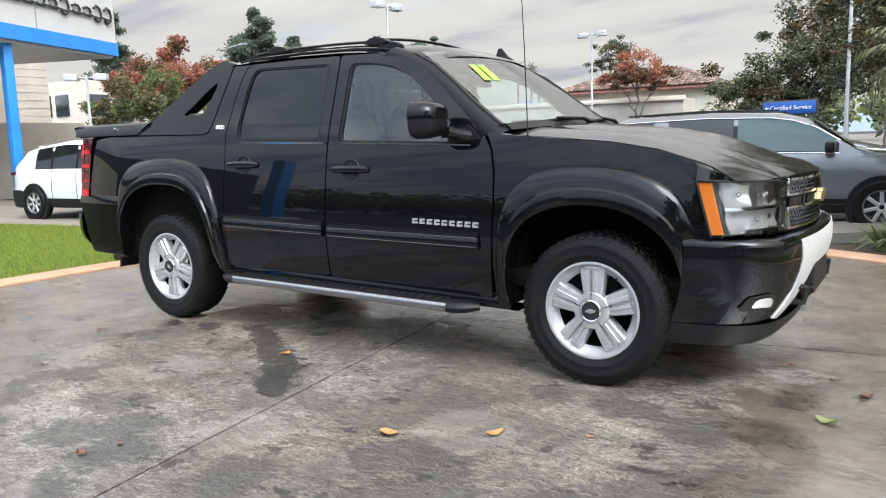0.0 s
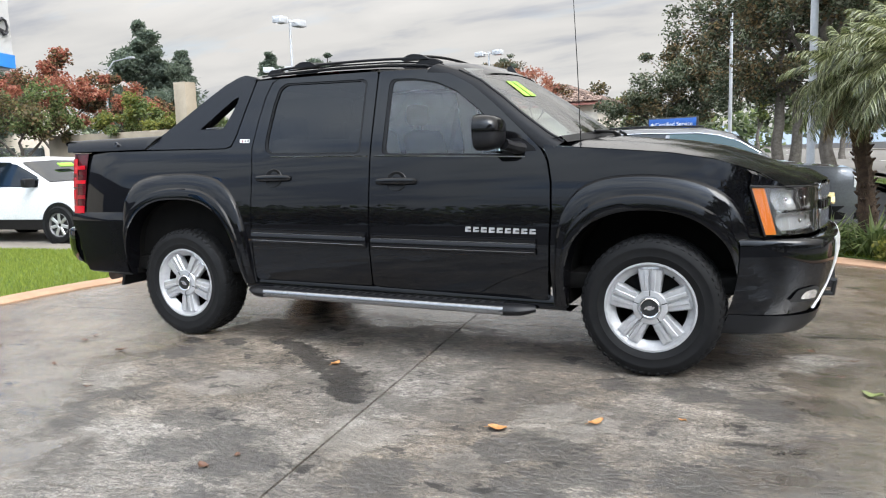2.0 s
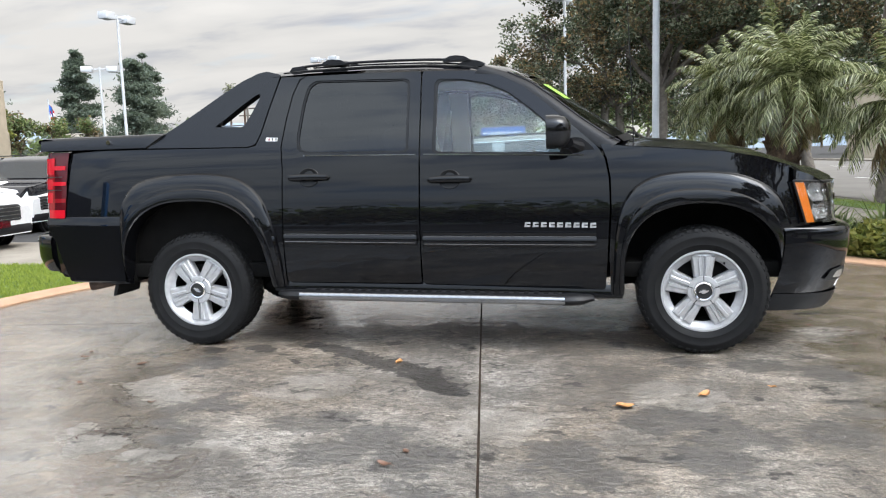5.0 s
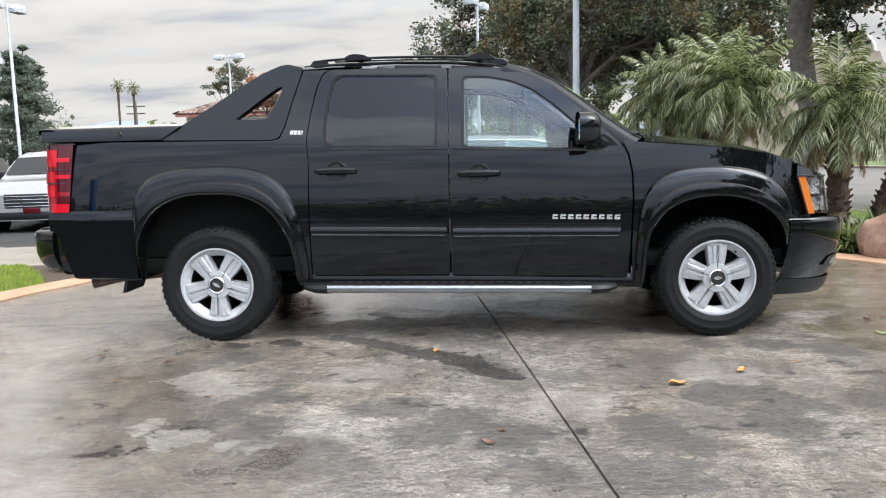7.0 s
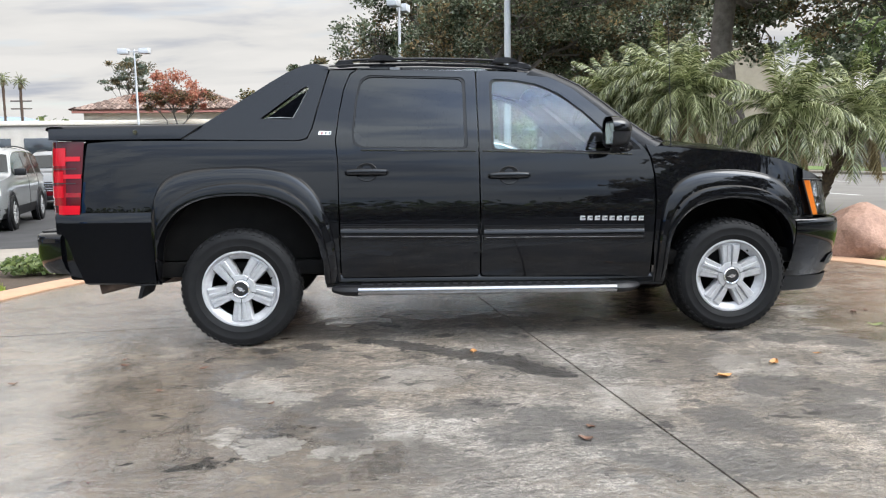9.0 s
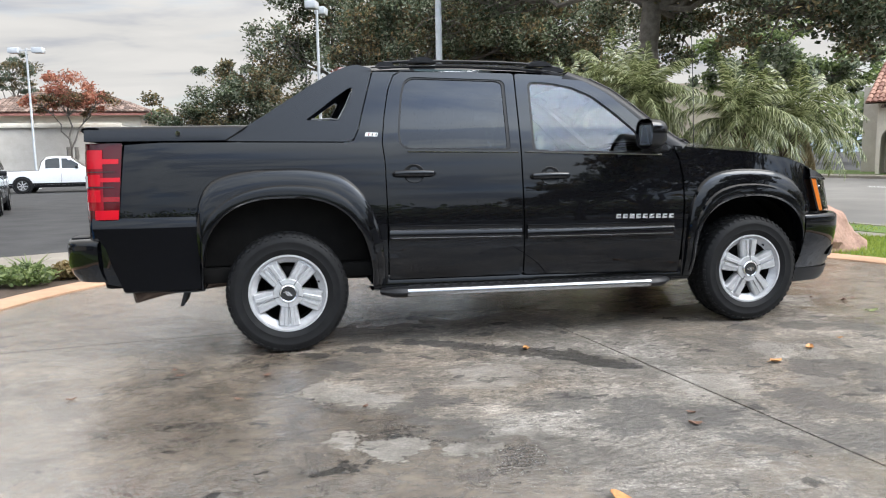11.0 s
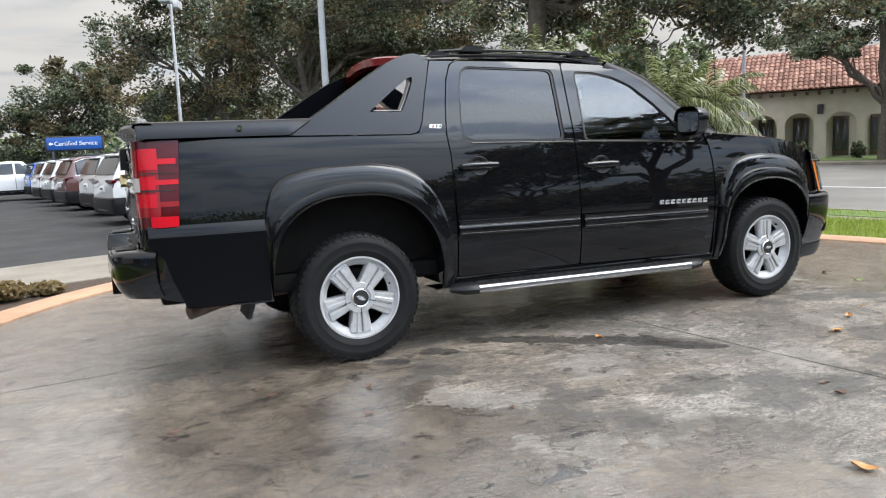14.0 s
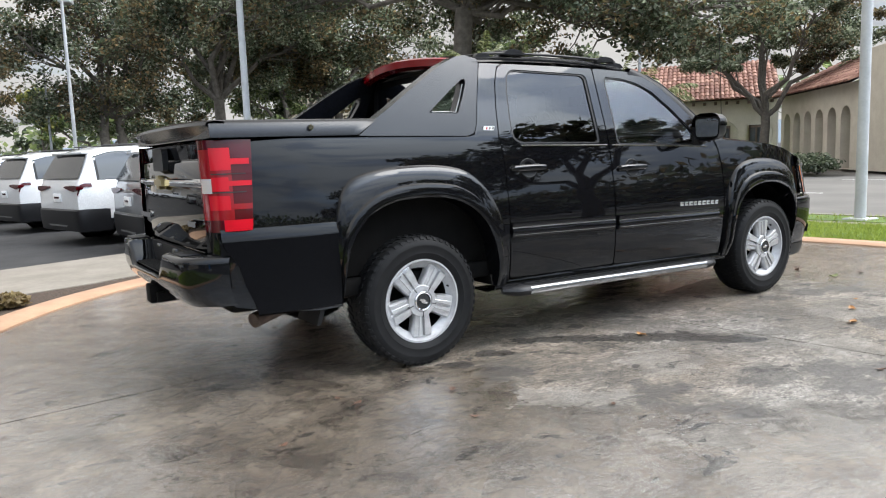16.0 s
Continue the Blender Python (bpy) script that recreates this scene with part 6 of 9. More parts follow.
for s in (-1, 1):
    bm = bmesh.new()
    rows = [[Vector((x, s * (half_width(x, z) - o), z)) for x in np.linspace(0.66, 2.72, 14)] for z, o in ((0.58, 0.09), (0.80, 0.11), (0.86, 0.15), (0.92, 0.11), (1.20, 0.08), (1.245, 0.05))]
    grid(bm, rows)
    part("door_trim", bm, M["interior"], cabin, "light grey door trim")
    for x0, x1 in ((1.50, 1.655),):
        bm = bmesh.new()
        rows = [[Vector((x, s * (half_width(x, z) - 0.055), z)) for x in (x0, (x0 + x1) / 2, x1)] for z in np.linspace(1.22, 1.76, 5)]
        grid(bm, rows)
        part("pillar_trim", bm, M["interior"], cabin)
    bm = bmesh.new()
    tube(bm, [(1.50, s * 0.70, 1.62), (1.47, s * 0.66, 1.40), (1.44, s * 0.55, 1.05), (1.42, s * 0.50, 0.85)], 0.02, 6, squash=(1.0, 0.12))
    part("seat_belt", bm, M["interior_dark"], cabin)
OUTWARD.pop()

# ---- parked cars ----
for key, col, metal in (("white", (0.60, 0.60, 0.60), 0.0), ("grey", (0.115, 0.122, 0.132), 0.25), ("silver", (0.30, 0.31, 0.31), 0.5), ("black", (0.012, 0.012, 0.014), 0.1), ("blue", (0.02, 0.10, 0.42), 0.2), ("maroon", (0.10, 0.035, 0.03), 0.2)):
    M["car_" + key] = paint(key + "_parked_car_paint", col, 0.3, metal)


# duller copy of the parked glass, with the spoiler's shade built in
M["glass_shaded"] = Mat("spoiler_shaded_tailgate_glass", (0.010, 0.011, 0.012), 0.12, Specular_IOR_Level=0.35).m


def parked_car(label, at, heading, color, L=5.1, W=1.95, H=1.77, style="suv", category="car", group="", mark=False):
    """A parked car with its middle at the given place, its nose towards heading (degrees from +x)."""
    car = tagged(empty("parked_car"), label, category, group)
    k = H / 1.77
    OUTWARD.append(lambda c: Vector((0.25 * c.x, c.y, c.z - 0.8)))
    if style == "pickup":
        top = [(0.0, 1.02), (0.03, 1.06), (0.34, 1.06), (0.36, 1.50), (0.40, 1.74), (0.48, 1.78), (0.58, 1.76), (0.70, 1.22), (0.74, 1.14), (0.96, 1.04), (1.0, 0.86)]
        glass = [(0.375, 0.665)]
        split = [(0.39, 0.505), (0.52, 0.655)]
        belt = 1.13
    elif style == "crossover":
        top = [(0.0, 0.86), (0.008, 1.08), (0.025, 1.18), (0.085, 1.44), (0.105, 1.56), (0.20, 1.66), (0.38, 1.76), (0.56, 1.72), (0.76, 1.20), (0.80, 1.12), (0.93, 1.02), (1.0, 0.80)]
        split = [(0.19, 0.29), (0.305, 0.46), (0.475, 0.70)]
        belt = 1.10
    else:
        top = [(0.0, 1.00), (0.015, 1.20), (0.06, 1.62), (0.12, 1.73), (0.35, 1.77), (0.55, 1.74), (0.63, 1.64), (0.745, 1.20), (0.78, 1.14), (0.95, 1.05), (1.0, 0.82)]
        split = [(0.075, 0.205), (0.250, 0.435), (0.447, 0.70)]
        belt = 1.12
    top = [(x, z * k) for x, z in top]
    belt *= k

    def plan(u):
        return W / 2 * (1 - 0.16 * max(0.0, (u - 0.88) / 0.12) ** 2 - 0.10 * max(0.0, (0.08 - u) / 0.08) ** 2)

    def surf(u, v, out=0.0):
        """u: tail to nose; v: sill to the middle of the roof."""
        zt = float(np.interp(u, [a for a, _ in top], [b for _, b in top]))
        zb = min(belt, zt - 0.05)
        w = plan(u)
        ends = 0.10 * max(0.0, 1 - u / 0.03) - 0.10 * max(0.0, (u - 0.97) / 0.03)
        prof = [(0.0, w * 0.93, 0.27 * k), (0.10, w * 0.985, 0.40 * k), (0.25, w, 0.64 * k), (0.38, w * 0.985, zb - 0.06), (0.45, w * 0.955, zb)]
        lift = zt - zb
        lean = 0.16 * min(1.0, lift / 0.6)
        prof += [(0.70, w * (0.955 - lean * 0.9), zb + lift * 0.80), (0.77, w * (0.93 - lean * 1.15), zb + lift * 0.94), (0.84, w * (0.83 - lean), zb + lift * 0.985), (1.0, 0.0, zt + 0.015)]
        vs = [p[0] for p in prof]
        y, z = float(np.interp(v, vs, [p[1] for p in prof])), float(np.interp(v, vs, [p[2] for p in prof]))
        return Vector(((u - 0.5) * L, -(y + (out if v < 0.8 else 0)), z + (out if v >= 0.7 else 0)))

    us = sorted(set([a for a, _ in top] + list(np.linspace(0, 1, 21))))
    vsamp = [0, 0.05, 0.10, 0.18, 0.25, 0.32, 0.38, 0.45, 0.55, 0.63, 0.70, 0.77, 0.84, 0.92, 1.0]
    bm = bmesh.new()
    rows = []
    for u in us:
        r = [surf(u, v) for v in vsamp]
        rows.append(r + [Vector((p.x, -p.y, p.z)) for p in r[-2::-1]])
    vs = grid(bm, rows)
    bm.faces.new(vs[0])
    bm.faces.new(vs[-1][::-1])
    bmesh.ops.recalc_face_normals(bm, faces=bm.faces)
    part("body", bm, M["car_" + color], car, angle=45)

    def patch(name, mat, u0, u1, v0, v1, out=0.006, nu=5, nv=4, both=True, parent=None):
        bm = bmesh.new()
        rows = [[surf(u, v, out) for v in np.linspace(v0, v1, nv)] for u in np.linspace(u0, u1, nu)]
        grid(bm, rows)
        made = [part(name, bm, mat, parent or car)]
        if both:
            bm = bmesh.new()
            grid(bm, [[Vector((p.x, -p.y, p.z)) for p in r] for r in rows])
            made.append(part(name, bm, mat, parent or car))
        return made

    dark = M["glass_parked"]
    if style != "pickup":
        if style == "suv":
            patch("window_band", M["plastic_black"], split[0][0] - 0.008, split[0][1] + 0.006, 0.468, 0.722, 0.004, 6, 4)
        patch("window_band", M["plastic_black"], split[1 if style == "suv" else 0][0] - 0.008, split[-1][1] + 0.008, 0.468, 0.722, 0.004, 14, 4)
    if style == "suv":
        for s in (-1, 1):
            for v in (0.462, 0.728):
                bm = bmesh.new()
                tube(bm, [(q.x, s * abs(q.y), q.z) for q in (surf(u, v, 0.006) for u in np.linspace(split[0][0] - 0.012, split[-1][1] + 0.01, 12))], 0.008, 5)
                part("bright_window_line", bm, M["chrome"], car)
    for a, b in split:
        patch("side_window", M["glass_teal"] if style == "suv" and b == split[-1][1] else dark, a, b, 0.475, 0.715, 0.008)
    patch("sill_cladding", M["plastic_black"], 0.02, 0.98, 0.0, 0.15, 0.008, 14, 3)
    a0 = {"pickup": 0.345, "crossover": 0.030, "suv": 0.016}[style]
    a1 = {"pickup": 0.395, "crossover": 0.17, "suv": 0.060}[style]
    b0, b1 = {"pickup": (0.59, 0.69), "crossover": (0.595, 0.755), "suv": (0.64, 0.74)}[style]
    bm = bmesh.new()
    rows = []
    for u in np.linspace(b0, b1, 5):
        half = [surf(u, v, 0.010) for v in np.linspace(0.79, 1.0, 5)]
        for p in half:
            p.x += 0.012
        rows.append(half + [Vector((p.x, -p.y, p.z)) for p in half[-2::-1]])
    grid(bm, rows)
    part("windscreen", bm, dark, car)
    # rear glass across the tail
    bm = bmesh.new()
    rows = []
    for t in np.linspace(0, 1, 4):
        u = a0 + (a1 - a0) * t
        z = float(np.interp(u, [q for q, _ in top], [w for _, w in top]))
        rows.append([Vector(((u - 0.5) * L - 0.05 * (1 - 0.35 * v * v), v * W * (0.43 - 0.07 * t), z - 0.015)) for v in np.linspace(-1, 1, 7)])
    grid(bm, rows)
    part("rear_window", bm, M["glass_shaded"] if style == "suv" else dark, car)
    if style != "pickup":
        bm = bmesh.new()
        u = a1 + 0.012
        z = float(np.interp(u, [q for q, _ in top], [w for _, w in top]))
        box(bm, ((u - 0.5) * L - 0.16, -W * 0.35, z - 0.03), ((u - 0.5) * L + 0.12, W * 0.35, z + 0.012), 0.012)
        part("rear_spoiler", bm, M["car_" + color], car)
    # rear face: lamps, plate, bumper
    if style == "pickup":
        patch("tail_lamp", M["red_lens"], 0.0, 0.012, 0.26, 0.42, 0.01)
    else:
        patch("tail_lamp", M["red_dark"], 0.0, 0.045, 0.375, 0.432, 0.010)
        for s in (-1, 1):
            bm = bmesh.new()
            prism(bm, rounded([(s * W * 0.17, 1.035 * k), (s * W * 0.30, 0.985 * k), (s * W * 0.40, 0.965 * k), (s * W * 0.462, 1.000 * k), (s * W * 0.466, 1.062 * k), (s * W * 0.34, 1.072 * k), (s * W * 0.20, 1.060 * k)], 0.012, 2), -L / 2 - 0.02, -L / 2 + 0.10, "x")
            part("tail_lamp", bm, M["red_dark"], car)
    bm = bmesh.new()
    line = curve2([(-L / 2 + 0.098 * L, W * 0.502), (-L / 2 + 0.07 * L, W * 0.502), (-L / 2 + 0.032 * L, W * 0.500), (-L / 2 + 0.05, W * 0.488), (-L / 2 - 0.01, W * 0.462), (-L / 2 - 0.042, W * 0.40), (-L / 2 - 0.055, W * 0.22), (-L / 2 - 0.058, 0.0)], 4)
    line += [(x, -y) for x, y in line[-2::-1]]
    rows = [[Vector((x + i * (1 - abs(y) / W), y * (1 - 0.25 * i), z * k)) for x, y in line] for z, i in ((0.66, 0.12), (0.655, 0.03), (0.63, 0.0), (0.46, 0.0), (0.38, 0.012), (0.275, 0.04), (0.25, 0.16))]
    grid(bm, rows)
    bump = part("rear_bumper", bm, M["plastic_black"], car)
    if style == "suv":
        bm = bmesh.new()
        prism(bm, rounded([(-W * 0.24, 0.40 * k), (-W * 0.20, 0.345 * k), (W * 0.20, 0.345 * k), (W * 0.24, 0.40 * k)], 0.02, 2), -L / 2 - 0.045, -L / 2 + 0.05, "x")
        part("skid_plate", bm, M["alloy_dark"], bump)
    bm = bmesh.new()
    box(bm, (-L / 2 - 0.03, -0.16, 0.78 * k), (-L / 2 + 0.02, 0.16, 0.93 * k), 0.008)
    plate = part("rear_plate", bm, M["white"], car)
    bm = bmesh.new()
    box(bm, (-L / 2 - 0.034, -0.11, 0.84 * k), (-L / 2 - 0.029, 0.11, 0.875 * k))
    part("plate_bar", bm, M["red_dark"], plate)
    # front: grille, lamps, bumper, plate
    bm = bmesh.new()
    box(bm, (L / 2 - 0.14, -W * 0.27, 0.52 * k), (L / 2 + 0.012, W * 0.27, 0.84 * k), 0.04)
    grl = part("grille", bm, M["gap"], car)
    for j in range(4):
        bm = bmesh.new()
        z = (0.57 + 0.07 * j) * k
        box(bm, (L / 2 - 0.02, -W * 0.26, z - 0.008), (L / 2 + 0.018, W * 0.26, z + 0.008), 0.004)
        part("grille_slat", bm, M["chrome"], grl)
    patch("headlamp", M["lamp_pale"], 0.955, 0.995, 0.31, 0.43, 0.012)
    bm = bmesh.new()
    box(bm, (L / 2 - 0.25, -W * 0.42, 0.27 * k), (L / 2 + 0.02, W * 0.42, 0.47 * k), 0.06)
    part("front_bumper", bm, M["plastic_black"], car)
    bm = bmesh.new()
    box(bm, (L / 2 + 0.0, -0.16, 0.42 * k), (L / 2 + 0.03, 0.16, 0.54 * k), 0.006)
    part("front_plate", bm, M["red_dark"], car)
    for s in (-1, 1):
        bm = bmesh.new()
        um = split[-1][1] - 0.015
        p = surf(um, 0.47)
        box(bm, (p.x - 0.05, s * abs(p.y) - 0.0 if s > 0 else -abs(p.y) - 0.22, p.z + 0.0), (p.x + 0.07, s * abs(p.y) + 0.22 if s > 0 else -abs(p.y), p.z + 0.15), 0.035)
        part("door_mirror", bm, M["plastic_black"], car)
        for u in (split[0][1] + 0.01, split[-1][0] - 0.008):
            bm = bmesh.new()
            pts = [surf(u, v, 0.004) for v in np.linspace(0.12, 0.46, 7)]
            tube(bm, [(q.x, s * abs(q.y), q.z) for q in pts], 0.005, 4)
            part("door_seam", bm, M["gap"], car)
        if style == "suv":
            bm = bmesh.new()
            tube(bm, [((u - 0.5) * L, s * W * 0.33, surf(u, 0.9).z + 0.03) for u in np.linspace(0.12, 0.55, 7)], 0.014, 6)
            part("roof_rail", bm, M["plastic_black"], car)
    # wheels in dark arches; a flat black disc stands for the shaded wheel well
    r = 0.37 * k
    for x in (-L / 2 + (0.175 if style == "crossover" else 0.205) * L, L / 2 - 0.185 * L):
        for s in (-1, 1):
            wheel = empty("wheel")
            wheel.parent = car
            y = s * (W / 2 - 0.06)
            bm = bmesh.new()
            lathe(bm, [(r * q, y + s * o) for q, o in ((0.62, 0.085), (0.72, 0.105), (0.93, 0.10), (1.0, 0.07), (1.0, -0.10), (0.7, -0.12))], 28, Matrix.Translation((x, 0, r)))
            part("tyre", bm, M["rubber"], wheel)
            bm = bmesh.new()
            lathe(bm, [(r * q, y + s * o) for q, o in ((0.66, 0.09), (0.64, 0.10), (0.60, 0.085), (0.58, 0.02), (0.02, 0.02))], 28, Matrix.Translation((x, 0, r)))
            rim = part("rim", bm, M["alloy_dark"], wheel)
            for j in range(7):
                bm = bmesh.new()
                box(bm, (0.03, -0.012, -0.026), (r * 0.62, 0.014, 0.026), 0.008, 1)
                bmesh.ops.transform(bm, matrix=Matrix.Translation((x, y + s * 0.075, r)) @ Matrix.Rotation(2 * math.pi * j / 7 + 0.2, 4, "Y"), verts=bm.verts)
                part("spoke", bm, M["alloy"], rim)
            bm = bmesh.new()
            lathe(bm, [(r * q, s * (W / 2 + o)) for q, o in ((1.00, -0.08), (1.04, 0.010), (1.20, 0.012), (1.23, -0.03))], 28, Matrix.Translation((x, 0, r)))
            part("arch_trim", bm, M["plastic_black"], car)
            bm = bmesh.new()
            lathe(bm, [(r * 1.10, s * (W / 2 - 0.03)), (r * 1.10, s * (W / 2 + 0.004)), (0.02, s * (W / 2 + 0.004))], 24, Matrix.Translation((x, 0, r)))
            bmesh.ops.bisect_plane(bm, geom=bm.verts[:] + bm.edges[:] + bm.faces[:], plane_co=(0, 0, 0.25 * k), plane_no=(0, 0, -1), clear_outer=True)
            part("wheel_well_shade", bm, M["gap"], car)
    if style == "pickup":
        bm = bmesh.new()
        box(bm, (-L / 2 + 0.10, -W * 0.40, 1.055 * k), (-0.17 * L, W * 0.40, 1.075 * k))
        part("bed_floor", bm, M["gap"], car)
    if mark:
        p = surf((b0 + b1) / 2 - 0.02, 0.93, 0.03)
        bm = bmesh.new()
        box(bm, (-0.01, -0.16, -0.05), (0.01, 0.16, 0.05))
        bmesh.ops.transform(bm, matrix=Matrix.Translation(p + Vector((0.05, 0.25, 0.03))) @ Matrix.Rotation(radians(-55), 4, "Y"), verts=bm.verts)
        part("window_marking", bm, M["green_mark"], car)
    OUTWARD.pop()
    car.matrix_world = pose(at[0], at[1], at[2], 0, 0, heading)
    return car


M["glass_parked"] = Mat("dark_parked_car_glass", (0.006, 0.008, 0.009), 0.05).m
M["glass_teal"] = Mat("pale_green_parked_car_glass", (0.030, 0.058, 0.060), 0.05).m
M["lamp_pale"] = Mat("pale_headlamp", (0.55, 0.56, 0.56), 0.15, Coat_Weight=1.0).m

LOT = -0.14
parked_car("grey family SUV parked behind the palms", (2.50, 8.05, LOT), 4, "grey", 5.05, 1.99, 1.70)
parked_car("white electric crossover with black sills on the driveway", (-8.30, 4.25, 0.0), 6, "white", 4.15, 1.77, 1.48, "crossover", mark=True)
parked_car("white crossover parked in the lot", (-11.2, 8.8, LOT), 8, "white", 4.45, 1.80, 1.66, "crossover", mark=True)
parked_car("silver-grey SUV facing the pavement", (-7.75, 11.0, LOT), -76, "silver", 4.70, 1.90, 1.68, group="cars facing the pavement")
parked_car("black SUV facing the pavement", (-10.4, 10.3, LOT), -76, "black", 4.80, 1.92, 1.70, group="cars facing the pavement")
parked_car("grey SUV farther back in the lot", (-8.9, 18.2, LOT), -76, "grey", 4.70, 1.90, 1.68, group="cars facing the pavement")
parked_car("white work pickup across the lot", (-5.3, 35.0, LOT), 12, "white", 5.6, 1.98, 1.80, "pickup", "pickup truck", "pickups across the lot")
parked_car("white work pickup with a ladder rack across the lot", (-10.9, 35.6, LOT), 8, "white", 5.6, 1.98, 1.80, "pickup", "pickup truck", "pickups across the lot")
ROW = ["white", "white", "white", "maroon", "white", "white", "blue"]
for k, col in enumerate(ROW):
    word = "dark maroon" if col == "maroon" else col
    parked_car(word + " SUV with black sills parked in a row", (1.70 - 0.64 * k, 10.98 + 3.9 * k, LOT), 14, col, 5.05 if k != 2 else 4.6, 1.96, 1.76, group="row of parked cars")

# ---- plants ----
def leaf_mat(name, dark, mid, light, gloss=0.45, thin=0.6):
    m = Mat(name, mid, gloss)
    info = m.n.new("ShaderNodeNewGeometry")
    m.set(Base_Color=m.ramp(info.outputs["Random Per Island"], [(0.0, dark), (0.55, mid), (1.0, light)]))
    m.b.inputs["Specular IOR Level"].default_value = 0.4
    if thin:
        # thin blades let light through
        through_leaf, both = m.n.new("ShaderNodeBsdfTranslucent"), m.n.new("ShaderNodeMixShader")
        m.l.new(m.mix(1.0, m.b.inputs["Base Color"].links[0].from_socket, (1.08, 1.12, 0.98), "MULTIPLY"), through_leaf.inputs[0])
        both.inputs[0].default_value = thin
        m.l.new(m.b.outputs[0], both.inputs[1])
        m.l.new(through_leaf.outputs[0], both.inputs[2])
        m.l.new(both.outputs[0], m.out.inputs[0])
    return m.m


M["leaf_magnolia"] = leaf_mat("glossy_dark_green_leaf", (0.040, 0.054, 0.036), (0.108, 0.130, 0.082), (0.36, 0.38, 0.30), 0.26)
M["leaf_brown"] = leaf_mat("mixed_olive_and_brown_leaf", (0.045, 0.040, 0.024), (0.125, 0.100, 0.056), (0.30, 0.21, 0.11), 0.4)
M["leaf_green"] = leaf_mat("mid_green_leaf", (0.060, 0.088, 0.034), (0.145, 0.190, 0.075), (0.27, 0.31, 0.14))
M["leaf_yellow"] = leaf_mat("yellow_green_leaf", (0.08, 0.10, 0.02), (0.18, 0.19, 0.05), (0.32, 0.30, 0.09))
M["leaf_red"] = leaf_mat("autumn_red_leaf", (0.22, 0.075, 0.055), (0.40, 0.150, 0.110), (0.54, 0.29, 0.20), 0.6)
M["leaf_pine"] = leaf_mat("dark_pine_needles", (0.075, 0.098, 0.078), (0.125, 0.155, 0.122), (0.19, 0.22, 0.175), 0.7)
M["leaf_palm"] = leaf_mat("pale_palm_leaflets", (0.034, 0.042, 0.017), (0.125, 0.142, 0.055), (0.40, 0.41, 0.24), 0.22, 0.4)
M["leaf_dry"] = leaf_mat("dry_palm_leaflets", (0.10, 0.07, 0.03), (0.22, 0.16, 0.08), (0.34, 0.27, 0.15), 0.6)
M["grass"] = leaf_mat("lawn_blades", (0.105, 0.150, 0.022), (0.220, 0.280, 0.044), (0.35, 0.39, 0.090), 0.5)
M["bark"] = varied("grey_brown_bark", (0.050, 0.042, 0.034), (0.150, 0.130, 0.108), 0.85, 9, 0.7, distance=0.02)
M["palm_bark"] = varied("fibrous_palm_trunk", (0.022, 0.013, 0.008), (0.095, 0.058, 0.036), 0.9, 22, 0.9, distance=0.03)
M["rock"] = varied("reddish_brown_boulder", (0.14, 0.075, 0.05), (0.36, 0.22, 0.16), 0.8, 4, 0.8, distance=0.03)

rng = np.random.default_rng(7)


def leaf_cloud(name, centres, size, material, parent, long=1.9, up=0.25, label=""):
    """Many small folded leaves at the given places, as one mesh."""
    n = len(centres)
    c = np.asarray(centres, float)
    d = rng.normal(size=(n, 3))
    d[:, 2] = d[:, 2] * 0.7 - 0.15
    d /= np.linalg.norm(d, axis=1)[:, None]
    nrm = rng.normal(size=(n, 3)) + np.array([0, 0, up * 4])
    w = np.cross(d, nrm)
    w /= np.linalg.norm(w, axis=1)[:, None]
    s = size * rng.uniform(0.65, 1.3, n)[:, None]
    fold = np.cross(d, w) * s * 0.10
    a, b = c - d * s * long / 2, c + d * s * long / 2
    l, r = c + w * s * 0.5 + fold, c - w * s * 0.5 + fold
    verts = np.stack([a, l, b, r], 1).reshape(-1, 3)
    me = bpy.data.meshes.new(name)
    me.vertices.add(4 * n)
    me.vertices.foreach_set("co", verts.ravel())
    me.loops.add(6 * n)
    base = np.arange(n)[:, None] * 4
    me.loops.foreach_set("vertex_index", (base + np.array([[0, 1, 2, 0, 2, 3]])).ravel())
    me.polygons.add(2 * n)
    me.polygons.foreach_set("loop_start", np.arange(2 * n) * 3)
    me.update(calc_edges=True)
    me.validate()
    me.materials.append(material)
    ob = new(name, me)
    ob.parent = parent
    if label:
        ob["label"] = label
    return ob


def in_blob(centre, radii, n, shell=0.55):
    d = rng.normal(size=(n, 3))
    d /= np.linalg.norm(d, axis=1)[:, None]
    r = shell + (1 - shell) * rng.random(n) ** 0.7
    lump = 1 + 0.16 * np.sin(d[:, 0] * 5 + centre[0]) * np.cos(d[:, 1] * 6 + centre[1]) + 0.12 * np.sin(d[:, 2] * 9 + centre[0])
    return np.asarray(centre) + d * np.asarray(radii) * (r * lump)[:, None]


def bent(a, b, sag=0.0, n=6, wobble=0.05):
    a, b = Vector(a), Vector(b)
    out = []
    for k in range(n + 1):
        t = k / n
        p = a.lerp(b, t)
        p.z += sag * math.sin(math.pi * t)
        if 0 < k < n:
            p += Vector(rng.normal(size=3) * wobble * (b - a).length)
        out.append(p)
    return out


